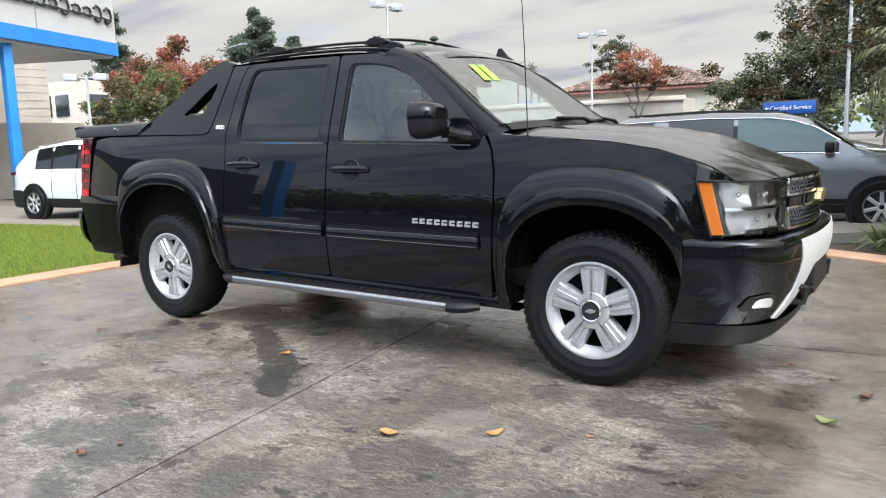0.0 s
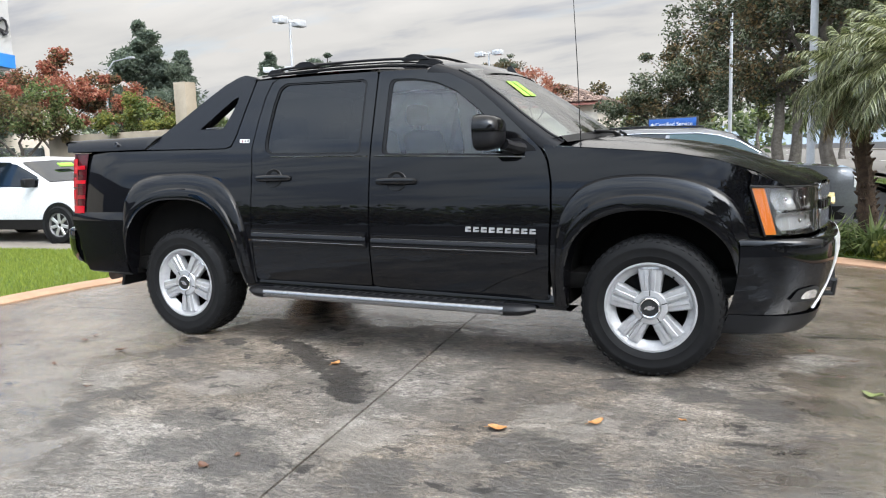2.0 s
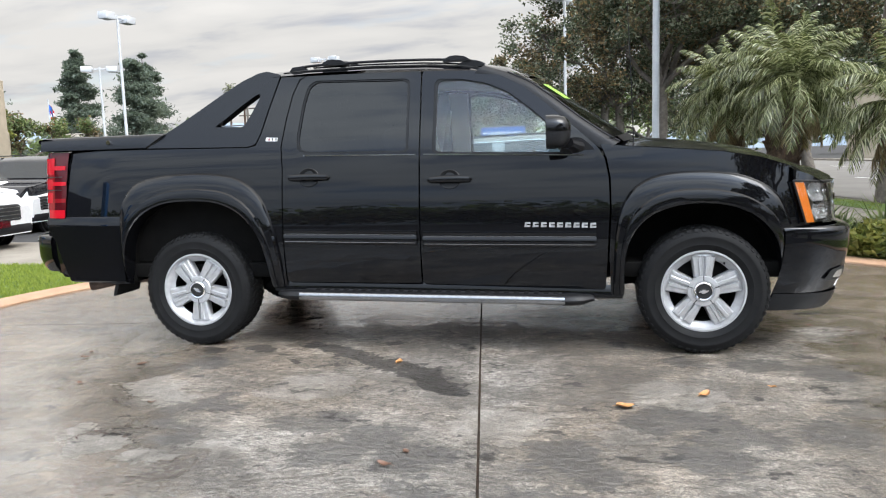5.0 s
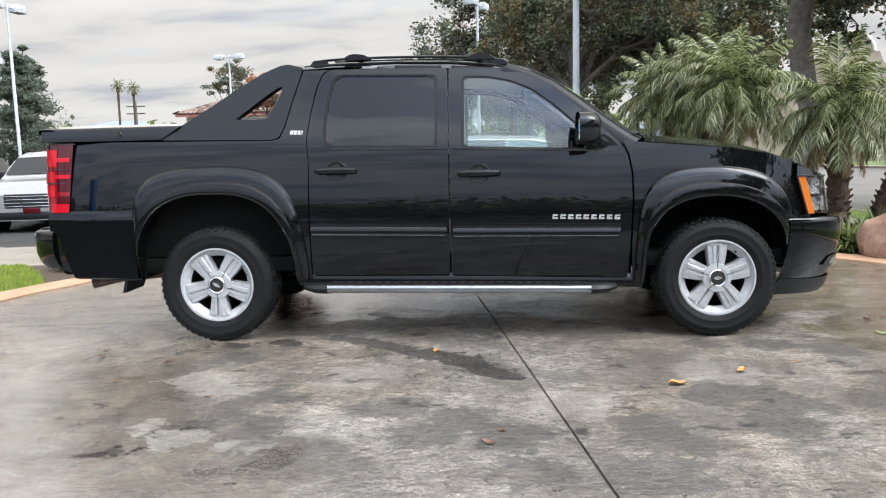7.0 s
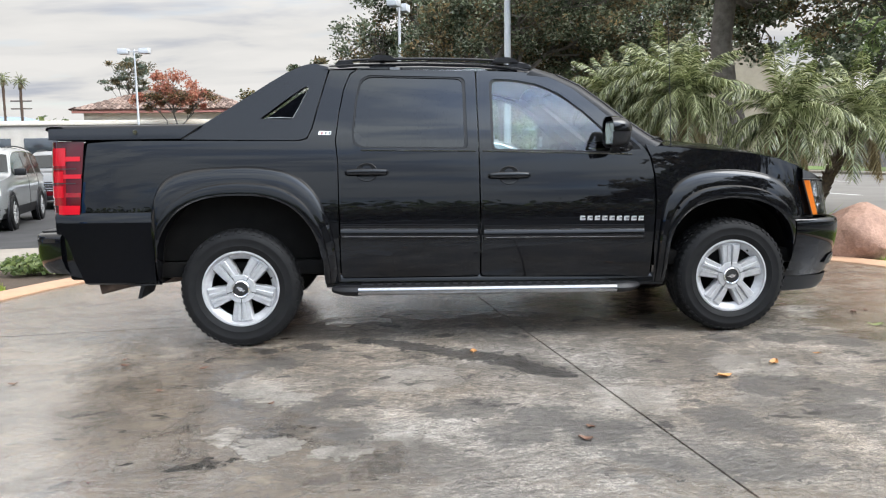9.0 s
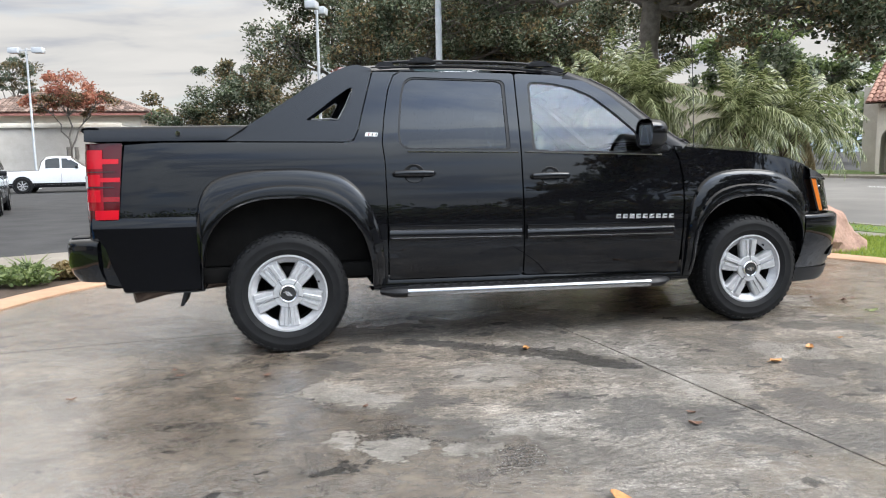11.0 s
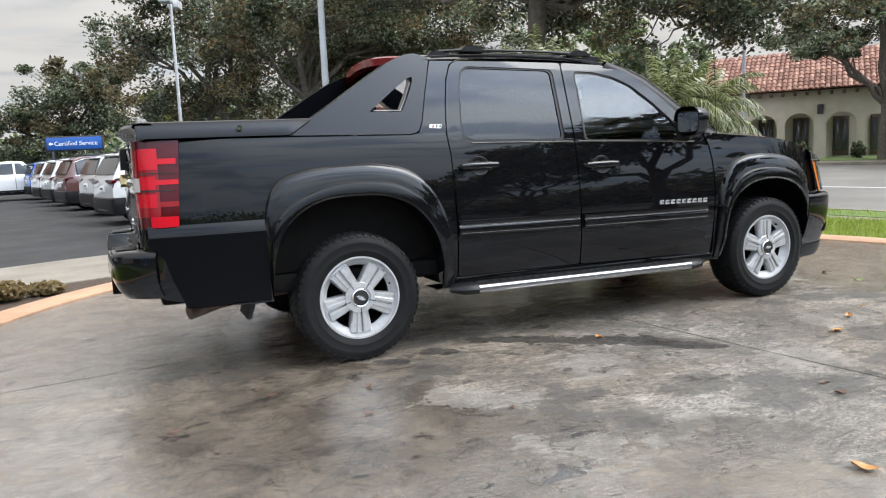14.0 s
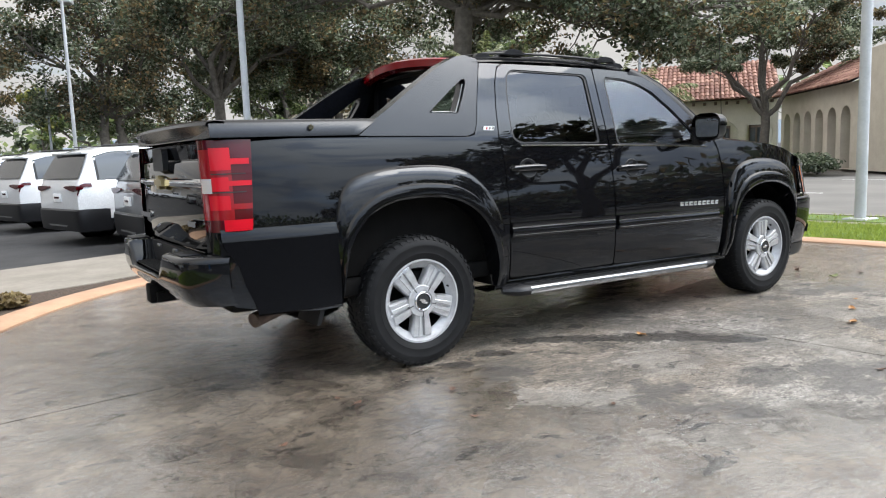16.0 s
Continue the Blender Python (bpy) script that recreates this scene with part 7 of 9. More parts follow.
def broad_tree(label, base, trunk_r, fork_z, blobs, leaves, size, mats, category="tree", group="", trunks=1, clumps=26, spread=0.30, bark="bark", limb=1.0):
    """A tree with limbs that reach into its clumps of leaves. blobs: (x, y, z, rx, ry, rz) from the base."""
    tree = tagged(empty("tree", Matrix.Translation(base)), label, category, group)
    fork = Vector((0.0, 0.0, fork_z))
    bm = bmesh.new()
    for j in range(trunks):
        a = 2 * math.pi * j / trunks
        foot = Vector((0.35 * math.cos(a), 0.35 * math.sin(a), -0.2)) if trunks > 1 else Vector((0, 0, -0.2))
        pts = bent(foot, fork + foot * 0.9, 0, 5, 0.02)
        tube(bm, pts, [trunk_r * (1.35 if i == 0 else 1.1 if i == 1 else 1.0 - 0.03 * i) for i in range(len(pts))], 12, squash=(1, 0.9))
    part("trunk", bm, M[bark], tree)
    twigs = bmesh.new()
    centres = [[] for _ in mats]
    total = sum(b[3] * b[4] * b[5] for b in blobs)
    for b in blobs:
        mid, rad = np.array(b[:3]), np.array(b[3:6])
        pts = bent(fork - Vector((0, 0, 0.25)), mid, 0.06 * (Vector(b[:3]) - fork).length, 6, 0.035)
        r0 = limb * trunk_r * min(0.72, 0.28 + 0.10 * max(rad))
        bm = bmesh.new()
        tube(bm, pts, [r0 * (1 - 0.75 * i / 6) for i in range(7)], 8)
        part("limb", bm, M[bark], tree)
        share = max(3, int(clumps * (b[3] * b[4] * b[5]) / total * len(blobs) * 0.6))
        for q in in_blob(mid, rad * 0.86, share, 0.35):
            start = pts[rng.integers(3, 7)]
            tube(twigs, bent(start, q, 0.1, 3, 0.06), [0.035, 0.024, 0.016, 0.008], 5)
            m = int(rng.integers(0, len(mats)))
            n = int(0.52 * leaves / (clumps * len(blobs) * 0.6))
            cl = in_blob(q, rad * spread * rng.uniform(0.6, 1.2), n, 0.15)
            for i in range(len(mats)):
                pick = rng.random(n) < (0.82 if i == m else 0.18 / max(1, len(mats) - 1))
                centres[i].append(cl[pick])
    part("branchwork", twigs, M[bark], tree)["kind"] = "stuff"
    for mat, cs in zip(mats, centres):
        ob = leaf_cloud("crown", np.concatenate(cs), size, M[mat], tree)
        ob["kind"] = "stuff"
    return tree


def pine(label, base, height, width, leaves=5000, gaps=0.25, low=0.12, mat="leaf_pine", group="pines"):
    tree = tagged(empty("pine_tree", Matrix.Translation(base)), label, "tree", group)
    bm = bmesh.new()
    tube(bm, bent((0, 0, -0.3), (0, 0, height * 0.97), 0, 6, 0.006), [height * 0.022 * (1 - 0.85 * i / 6) for i in range(7)], 8)
    part("trunk", bm, M["bark"], tree)
    bm = bmesh.new()
    cs = []
    n_b = 60
    for k in range(n_b):
        t = low + (1 - low) * (k / n_b) ** 0.9
        if rng.random() < gaps * 0.6:
            continue
        reach = width / 2 * (1 - t) ** 0.75 * rng.uniform(0.6, 1.15) + 0.15
        a = rng.uniform(0, 2 * math.pi)
        tip = Vector((reach * math.cos(a), reach * math.sin(a), height * t + reach * rng.uniform(-0.05, 0.30)))
        root = Vector((0, 0, height * t - 0.1))
        tube(bm, [root, root.lerp(tip, 0.5), tip], [0.05, 0.035, 0.015], 4)
        m = max(8, int(leaves / n_b / (1 - gaps * 0.6)))
        along = rng.uniform(0.35, 1.05, m)[:, None]
        cs.append(np.array(root) + (np.array(tip) - np.array(root)) * along + rng.normal(size=(m, 3)) * np.array([1, 1, 0.55]) * (0.10 + 0.16 * reach))
    part("branchwork", bm, M["bark"], tree)["kind"] = "stuff"
    leaf_cloud("crown", np.concatenate(cs), height * 0.012, M[mat], tree, 3.0)["kind"] = "stuff"
    return tree


def palm(label, base, top, trunk_r=0.10, fronds=52, reach=1.25, dry=6, group="palms beside the pad"):
    """A feather palm: a rough trunk from base to top and arching fronds of many leaflets."""
    tree = tagged(empty("palm_tree", Matrix.Translation(base)), label, "palm", group)
    base, top = Vector((0, 0, 0)), Vector(top) - Vector(base)
    bm = bmesh.new()
    pts = []
    n = 22
    for k in range(n + 1):
        t = k / n
        p = base.lerp(top, t)
        bow = math.sin(math.pi * t) * 0.12
        pts.append(p - Vector((top.x, top.y, 0)) * bow + Vector((0, 0, -0.15 if k == 0 else 0)))
    tube(bm, pts, [trunk_r * (1.25 - 0.3 * min(1, k / 6)) * (1.10 if k % 2 else 0.93) + (0.03 if k > n - 4 else 0) for k in range(n + 1)], 12)
    for v in bm.verts:
        v.co += Vector(rng.normal(size=3) * 0.009)
    trunk = part("trunk", bm, M["palm_bark"], tree)
    # cut leaf bases
    bm = bmesh.new()
    for k in range(90):
        t = rng.uniform(0.15, 1.0)
        i = int(t * n)
        p, a = pts[min(i, n)], rng.uniform(0, 2 * math.pi)
        out = Vector((math.cos(a), math.sin(a), 0))
        tube(bm, [p + out * trunk_r * 0.85, p + out * (trunk_r * 1.15 + 0.02) + Vector((0, 0, 0.05))], [0.022, 0.010], 4)
    part("bark_stubble", bm, M["palm_bark"], trunk)["kind"] = "stuff"
    for k in range(fronds):
        old = k < dry
        f = (k - dry) / max(1, fronds - dry - 1)
        el = radians(-48 + rng.uniform(-12, 12)) if old else radians(-20 + 104 * f ** 0.80 + rng.uniform(-8, 8))
        az = 2.399963 * k + rng.uniform(-0.25, 0.25)
        length = reach * rng.uniform(0.85, 1.15) * (0.75 if old else 1.0)
        side = Vector((-math.sin(az), math.cos(az), 0))
        way = Vector((math.cos(az) * math.cos(el), math.sin(az) * math.cos(el), math.sin(el)))
        p = Vector(top) + Vector((0, 0, 0.02))
        spine, steps = [], 13
        for j in range(steps + 1):
            spine.append(p.copy())
            p = p + way * (length / steps)
            way = (way + Vector((0, 0, -0.105 - 0.08 * rng.random()))).normalized()
        verts, faces = [], []
        for j in range(1, steps):
            for h in range(4):
                q = spine[j].lerp(spine[j + 1], h / 4)
                fwd = (spine[j + 1] - spine[j]).normalized()
                upv = side.cross(fwd).normalized()
                t = (j + h / 4) / steps
                ll = 0.30 * reach / 1.25 * (math.sin(math.pi * (0.12 + 0.84 * t)) ** 0.7) * rng.uniform(0.85, 1.12)
                for e in (-1, 1):
                    d = (side * e * 0.62 + fwd * 0.74 + upv * 0.26 + Vector(rng.normal(size=3) * 0.13)).normalized()
                    mid = q + d * ll * 0.5 + Vector((0, 0, -0.008))
                    tip = q + d * ll + Vector((0, 0, -0.10 * ll / 0.3 - 0.01))
                    w = fwd * 0.0095
                    i0 = len(verts)
                    verts += [q - w * 0.5, q + w * 0.5, mid + w, tip, mid - w]
                    faces += [(i0, i0 + 1, i0 + 2, i0 + 4), (i0 + 4, i0 + 2, i0 + 3)]
        i0 = len(verts)
        for j, q in enumerate(spine):
            w = side * (0.012 * (1 - j / (steps + 2)))
            verts += [q - w, q + w]
        faces += [(i0 + 2 * j, i0 + 2 * j + 1, i0 + 2 * j + 3, i0 + 2 * j + 2) for j in range(steps)]
        raw("frond", verts, faces, M["leaf_dry" if old else "leaf_palm"], tree, "dry brown frond" if old else "")
    return tree


# palms beside the pad
palm("feather palm with a leaning rough brown trunk", (5.00, 6.50, 0.0), (4.72, 6.30, 1.95), 0.11, 54, 0.95)
palm("feather palm with arching pale green fronds", (5.25, 5.85, 0.0), (5.20, 5.60, 2.15), 0.11, 64, 1.04)
palm("feather palm with a dark shaggy trunk", (5.15, 4.75, 0.0), (5.25, 4.60, 1.92), 0.11, 58, 0.96)
palm("short feather palm with a thick brown trunk", (6.25, 3.75, 0.0), (6.05, 3.45, 1.60), 0.13, 56, 0.95)
palm("small palm leaning towards the street", (7.0, 4.45, 0.0), (7.65, 4.30, 1.62), 0.085, 44, 1.10)

# large trees along the street
M1 = ["leaf_magnolia", "leaf_magnolia", "leaf_brown"]
broad_tree("broad evergreen tree with a thick grey trunk and forking limbs", (8.86, 11.24, 0.0), 0.30, 5.0, [(0, 0, 6.3, 2.6, 2.6, 1.6), (-2.4, 4.2, 5.8, 2.2, 2.0, 1.4), (2.9, -0.6, 5.7, 2.3, 2.2, 1.4), (1.2, 2.6, 5.9, 2.2, 2.2, 1.4), (0.4, -2.8, 5.9, 2.2, 2.0, 1.3), (4.7, -2.2, 5.1, 1.6, 1.6, 1.1), (-1.2, -1.2, 7.6, 2.4, 2.4, 1.2), (-4.0, 6.6, 5.6, 1.9, 1.7, 1.3), (2.0, 1.6, 4.4, 1.8, 1.8, 1.0), (2.3, -3.0, 3.9, 2.0, 2.0, 1.3), (3.6, -4.6, 4.3, 1.9, 1.9, 1.25), (1.2, -2.2, 5.2, 1.7, 1.7, 1.0), (4.6, -3.2, 5.6, 1.8, 1.8, 1.2), (0.5, 0.5, 9.2, 3.2, 3.2, 1.8), (3.2, -2.6, 8.0, 2.6, 2.6, 1.6)], 215000, 0.070, M1, group="street trees", clumps=70, spread=0.34, limb=0.6)
broad_tree("dense dark evergreen tree behind the lamp post", (5.05, 19.7, 0.0), 0.21, 3.4, [(0.51, 0.0, 6.07, 2.18, 2.18, 2.05), (2.18, 0.77, 6.45, 2.31, 2.18, 1.8), (-0.9, 1.03, 6.84, 1.92, 1.92, 1.67), (1.03, 1.54, 8.25, 2.44, 2.44, 1.67), (3.08, -0.51, 5.42, 1.67, 1.67, 1.41), (-1.92, 0.26, 5.04, 1.67, 1.67, 1.54), (1.15, 1.8, 4.14, 2.05, 1.8, 1.28), (0.8, 0.8, 10.4, 2.6, 2.6, 1.8)], 125000, 0.078, M1, group="street trees", clumps=60, spread=0.36)
broad_tree("tall dark evergreen tree with twin trunks", (4.0, 33.0, LOT), 0.26, 3.9, [(0.0, 0.0, 7.63, 3.52, 3.52, 2.67), (-3.52, 0.49, 7.39, 2.31, 2.31, 2.07), (3.16, -0.73, 7.51, 2.67, 2.67, 2.07), (-0.73, 0.0, 11.16, 3.28, 3.28, 2.19), (2.07, 0.0, 10.79, 2.67, 2.67, 2.07), (-2.43, -0.49, 9.82, 2.31, 2.31, 1.82), (0.49, 0.61, 4.59, 3.16, 2.92, 1.94), (3.16, 0.24, 3.87, 2.19, 2.19, 1.94), (-1.94, 0.73, 4.11, 2.19, 2.19, 1.82)], 120000, 0.10, M1, group="street trees", trunks=2, clumps=50, spread=0.36)
broad_tree("evergreen tree with several stems near the street", (9.3, 20.5, 0.0), 0.20, 3.0, [(0, 0, 5.6, 2.6, 2.4, 1.9), (-2.4, 0.4, 5.3, 1.9, 1.9, 1.6), (2.3, 0.2, 5.6, 2.1, 2.1, 1.5), (0.2, 0.4, 7.7, 2.4, 2.4, 1.5), (0.6, 0.2, 3.9, 2.2, 2.0, 1.2), (0.3, 0.3, 10.0, 2.8, 2.8, 1.8)], 110000, 0.078, M1, group="street trees", trunks=3, clumps=48, spread=0.36)
broad_tree("dark green tree across the parking lot", (-3.6, 52.0, LOT), 0.24, 2.6, [(0, 0, 5.6, 4.0, 3.2, 2.6), (-3.6, 0, 4.6, 2.8, 2.4, 2.0), (3.2, 0, 5.8, 3.0, 2.6, 2.3), (0.9, 0, 7.6, 3.0, 2.6, 1.7), (-0.5, -0.5, 2.8, 4.6, 2.6, 1.7), (4.2, 0, 8.4, 2.4, 2.2, 1.8)], 70000, 0.13, ["leaf_magnolia", "leaf_magnolia", "leaf_brown"], group="trees across the lot", clumps=34)
broad_tree("pale green young tree across the parking lot", (2.3, 47.0, LOT), 0.12, 2.4, [(0, 0, 4.9, 1.6, 1.6, 1.8), (0.8, 0, 3.7, 1.3, 1.3, 1.1)], 4500, 0.18, ["leaf_yellow", "leaf_green"], group="trees across the lot", clumps=14)
broad_tree("tree with a forked grey trunk in front of the arcade", (31.2, 17.8, 0.0), 0.27, 2.7, [(0.4, 0.4, 6.7, 2.6, 2.6, 1.5), (-1.8, 2.8, 6.0, 2.2, 2.2, 1.4), (2.4, -2.4, 6.2, 2.2, 2.4, 1.5), (-1.0, -3.0, 6.6, 2.0, 2.2, 1.4), (0.6, 1.0, 8.3, 2.8, 3.2, 1.4), (-0.2, 4.6, 6.4, 1.9, 2.0, 1.4), (-2.4, 1.2, 5.2, 2.0, 2.2, 1.1), (1.6, -0.8, 5.4, 2.0, 2.0, 1.1)], 100000, 0.09, M1, group="street trees", clumps=34)
broad_tree("dark evergreen tree farther along the street", (12.5, 33.0, 0.0), 0.24, 2.8, [(0, 0, 5.8, 3.4, 3.2, 2.4), (-2.8, 0, 5.2, 2.2, 2.2, 1.9), (3.0, 0, 5.4, 2.4, 2.2, 1.9), (0, 0, 8.3, 2.8, 2.8, 1.6), (0, 0, 3.4, 2.8, 2.6, 1.6)], 56000, 0.12, ["leaf_magnolia", "leaf_green"], group="street trees", clumps=30)
broad_tree("green tree at the far end of the street", (8.0, 62.0, 0.0), 0.24, 2.4, [(0, 0, 4.8, 4.2, 3.2, 2.4), (-4.4, 0, 4.2, 2.6, 2.2, 1.9), (4.0, 0, 4.6, 2.8, 2.2, 2.1)], 13000, 0.26, ["leaf_green", "leaf_magnolia"], group="trees across the lot", clumps=26)

broad_tree("tall evergreen tree across the street", (29.3, 35.4, 0.0), 0.28, 3.6, [(0, 0, 6.2, 3.0, 3.0, 2.2), (-2.6, 1.6, 6.6, 2.4, 2.4, 2.0), (2.6, -1.6, 5.6, 2.6, 2.6, 2.0), (0.2, 0.2, 8.6, 2.8, 2.8, 1.6), (4.6, -3.0, 6.6, 2.2, 2.2, 2.0)], 26000, 0.17, ["leaf_magnolia", "leaf_green"], group="street trees", clumps=34)

# street trees behind the forecourt, which show in the doors
for x, y in ((9.6, -9.5), (10.8, -17.0), (12.2, -25.5)):
    broad_tree("evergreen street tree behind the forecourt", (x, y, 0.0), 0.24, 2.6, [(0, 0, 5.2, 2.4, 2.6, 1.7), (-1.0, -2.6, 4.9, 1.9, 2.0, 1.5), (0.6, 2.6, 5.0, 1.9, 2.0, 1.5), (0.2, 0.2, 6.7, 2.0, 2.4, 1.2)], 17000, 0.13, ["leaf_magnolia", "leaf_brown"], group="street trees", clumps=30)

# autumn trees and pines on the far side of the lot
broad_tree("autumn tree with sparse red leaves before the tiled roof", (-14.7, 53.0, LOT), 0.16, 2.8, [(0, 0, 6.6, 2.5, 2.4, 1.7), (-1.7, 0, 5.6, 1.5, 1.4, 1.1), (2.0, 0, 5.7, 1.6, 1.5, 1.1)], 17000, 0.105, ["leaf_red", "leaf_red", "leaf_brown"], group="autumn trees", trunks=3, clumps=26)
broad_tree("thin grey-green tree behind the tiled roof", (-24.6, 74.0, LOT), 0.16, 5.0, [(0, 0, 10.6, 2.6, 2.0, 1.6), (-1.4, 0, 9.0, 2.2, 1.8, 1.0), (1.6, 0, 8.8, 2.1, 1.8, 1.0)], 12000, 0.11, ["leaf_pine", "leaf_brown"], group="trees across the lot", clumps=24)
broad_tree("autumn red tree beyond the driveway", (-39.2, 28.8, LOT), 0.2, 2.6, [(0, 0, 6.3, 2.6, 2.6, 2.2), (1.8, 2.2, 5.8, 2.2, 2.2, 1.9), (-0.8, -2.2, 5.4, 1.9, 1.9, 2.0)], 40000, 0.125, ["leaf_red", "leaf_red", "leaf_red", "leaf_brown"], group="autumn trees", clumps=30)
broad_tree("autumn red tree among green ones", (-38.5, 35.0, LOT), 0.2, 2.6, [(0, 0, 5.2, 2.2, 2.4, 1.7), (1.2, 2.2, 4.6, 1.8, 1.8, 1.5)], 14000, 0.125, ["leaf_red", "leaf_brown"], group="autumn trees", clumps=22)
broad_tree("olive green tree beyond the driveway", (-35.0, 23.6, LOT), 0.2, 2.0, [(0, 0, 4.3, 2.4, 2.2, 2.0), (0.8, 2.2, 4.0, 1.9, 1.9, 1.7), (-0.6, -2.0, 3.6, 1.7, 1.7, 1.4)], 22000, 0.115, ["leaf_green", "leaf_brown"], group="trees across the lot", clumps=26)
broad_tree("round yellow-green tree beyond the driveway", (-30.0, 27.8, LOT), 0.18, 1.9, [(0, 0, 4.1, 2.0, 2.0, 1.6), (1.4, 1.6, 3.9, 1.7, 1.7, 1.4), (-1.2, -1.4, 3.5, 1.5, 1.5, 1.2)], 20000, 0.11, ["leaf_green", "leaf_yellow"], group="trees across the lot", clumps=24)
broad_tree("green tree at the edge of the lot", (-33.5, 37.5, LOT), 0.18, 1.6, [(0, 0, 3.6, 2.4, 2.4, 1.7), (2.0, 2.4, 3.4, 2.0, 2.0, 1.5)], 15000, 0.12, ["leaf_green", "leaf_brown"], group="trees across the lot", clumps=22)
broad_tree("yellowing tree behind the tiled roof", (-11.5, 76.0, LOT), 0.15, 3.0, [(0, 0, 6.0, 1.6, 1.4, 1.7)], 1500, 0.25, ["leaf_yellow", "leaf_brown"], group="autumn trees", clumps=14)
pine("dense dark green pointed conifer", (-50.0, 47.5, LOT), 14.2, 11.8, 60000, 0.02, 0.06)
pine("dark conifer behind the blue canopy", (-53.6, 34.3, LOT), 13.2, 6.5, 20000, 0.1, 0.15)
pine("slender dark green pointed conifer", (-51.5, 53.9, LOT), 12.6, 5.2, 22000, 0.08)
pine("ragged pine with gaps between its boughs", (-47.6, 62.8, LOT), 13.0, 6.4, 13000, 0.5, 0.25)
pine("ragged pine with gaps between its boughs", (-42.3, 66.4, LOT), 12.8, 7.6, 14000, 0.42, 0.25)
pine("ragged pine with gaps between its boughs", (-35.3, 53.5, LOT), 10.4, 6.6, 14000, 0.38, 0.2)
for x, y, h in ((-50.6, 102.4, 12.4), (-48.6, 103.0, 12.0)):
    palm("tall thin fan palm far beyond the lot", (x, y, LOT), (x + 0.1, y, h), 0.16, 34, 1.3, 10, "far palms")

# lawns: soil sheet and blades
LAWN_L = [(-2.98, -5.4), (-2.96, -0.3), (-2.90, 0.6), (-2.66, 1.5), (-3.05, 2.1), (-3.75, 2.92), (-7.3, 2.66), (-9.2, 2.3), (-14.0, 1.5), (-14.0, -5.4)]
LAWN_R = [(6.90, -5.4), (6.88, -0.2), (6.72, 0.95), (6.42, 1.9), (6.0, 2.7), (5.4, 3.4), (4.6, 4.1), (4.2, 4.9), (4.6, 5.6), (5.6, 7.0), (6.35, 7.4), (7.9, 4.2), (8.3, 3.0), (8.85, 0.0), (9.3, -4.0), (9.45, -5.4)]


def inside(poly, pts):
    x, y = pts[:, 0], pts[:, 1]
    hit = np.zeros(len(pts), bool)
    for (x0, y0), (x1, y1) in zip(poly, poly[1:] + poly[:1]):
        cross = ((y0 > y) != (y1 > y)) & (x < (x1 - x0) * (y - y0) / (y1 - y0 + 1e-12) + x0)
        hit ^= cross
    return hit


def blades(name, poly, n, box_xy, h, label):
    lawn = tagged(flat_area(name, poly, 0.01, M["lawn_base"], 0.16), label, "lawn", kind="structure")
    pts = np.column_stack([rng.uniform(box_xy[0], box_xy[1], n), rng.uniform(box_xy[2], box_xy[3], n)])
    pts = pts[inside(poly, pts)]
    n = len(pts)
    a = rng.uniform(0, 2 * np.pi, n)
    hh = h * rng.uniform(0.5, 1.3, n)
    lean = rng.normal(size=(n, 2)) * 0.45
    w = np.column_stack([np.cos(a), np.sin(a)]) * 0.0045
    z0 = np.full(n, 0.008)
    v = np.stack([np.column_stack([pts - w, z0]), np.column_stack([pts + w, z0]), np.column_stack([pts + lean * hh[:, None], z0 + hh])], 1)
    me = bpy.data.meshes.new("grass")
    me.vertices.add(3 * n)
    me.vertices.foreach_set("co", v.ravel())
    me.loops.add(3 * n)
    me.loops.foreach_set("vertex_index", np.arange(3 * n))
    me.polygons.add(n)
    me.polygons.foreach_set("loop_start", np.arange(n) * 3)
    me.update(calc_edges=True)
    me.materials.append(M["grass"])
    ob = new("grass", me)
    tagged(ob, "short bright green grass on the lawn", "grass", kind="stuff")
    return lawn


blades("lawn_near_driveway", LAWN_L, 130000, (-9.5, -2.6, -3.5, 3.0), 0.045, "bright green mown lawn beside the pad")
blades("lawn_near_street", LAWN_R, 110000, (4.1, 9.4, -4.5, 7.5), 0.06, "bright green lawn between pad and pavement")
VERGE = [(road_x(40) - 1.0, 40), (road_x(40) - 0.17, 40), (road_x(-16) - 0.17, -16), (road_x(-16) - 1.0, -16)]
blades("street_verge", VERGE, 60000, (4.0, 12.2, -8, 22), 0.06, "grass verge along the street kerb")
FAR_LAWN = [(road_x(60, False) + 2.4, 60), (road_x(60, False) + 9, 60), (road_x(-20, False) + 9, -20), (road_x(-20, False) + 2.4, -20)]
tagged(flat_area("far_lawn", FAR_LAWN, 0.03, M["lawn_base"], 0.12), "lawn before the arcaded building", "lawn", kind="structure")
tagged(flat_area("street_pavement", [(6.4, 7.5), (7.0, 8.6), (6.2, 40), (road_x(40) - 1.0, 40), (road_x(-16) - 1.0, -16), (9.9, -16), (9.35, -4), (8.9, 0.0), (8.35, 3.0), (7.95, 4.2)], 0.0, M["pavement"], 0.12), "damp pale concrete pavement along the street", "pavement", kind="structure")
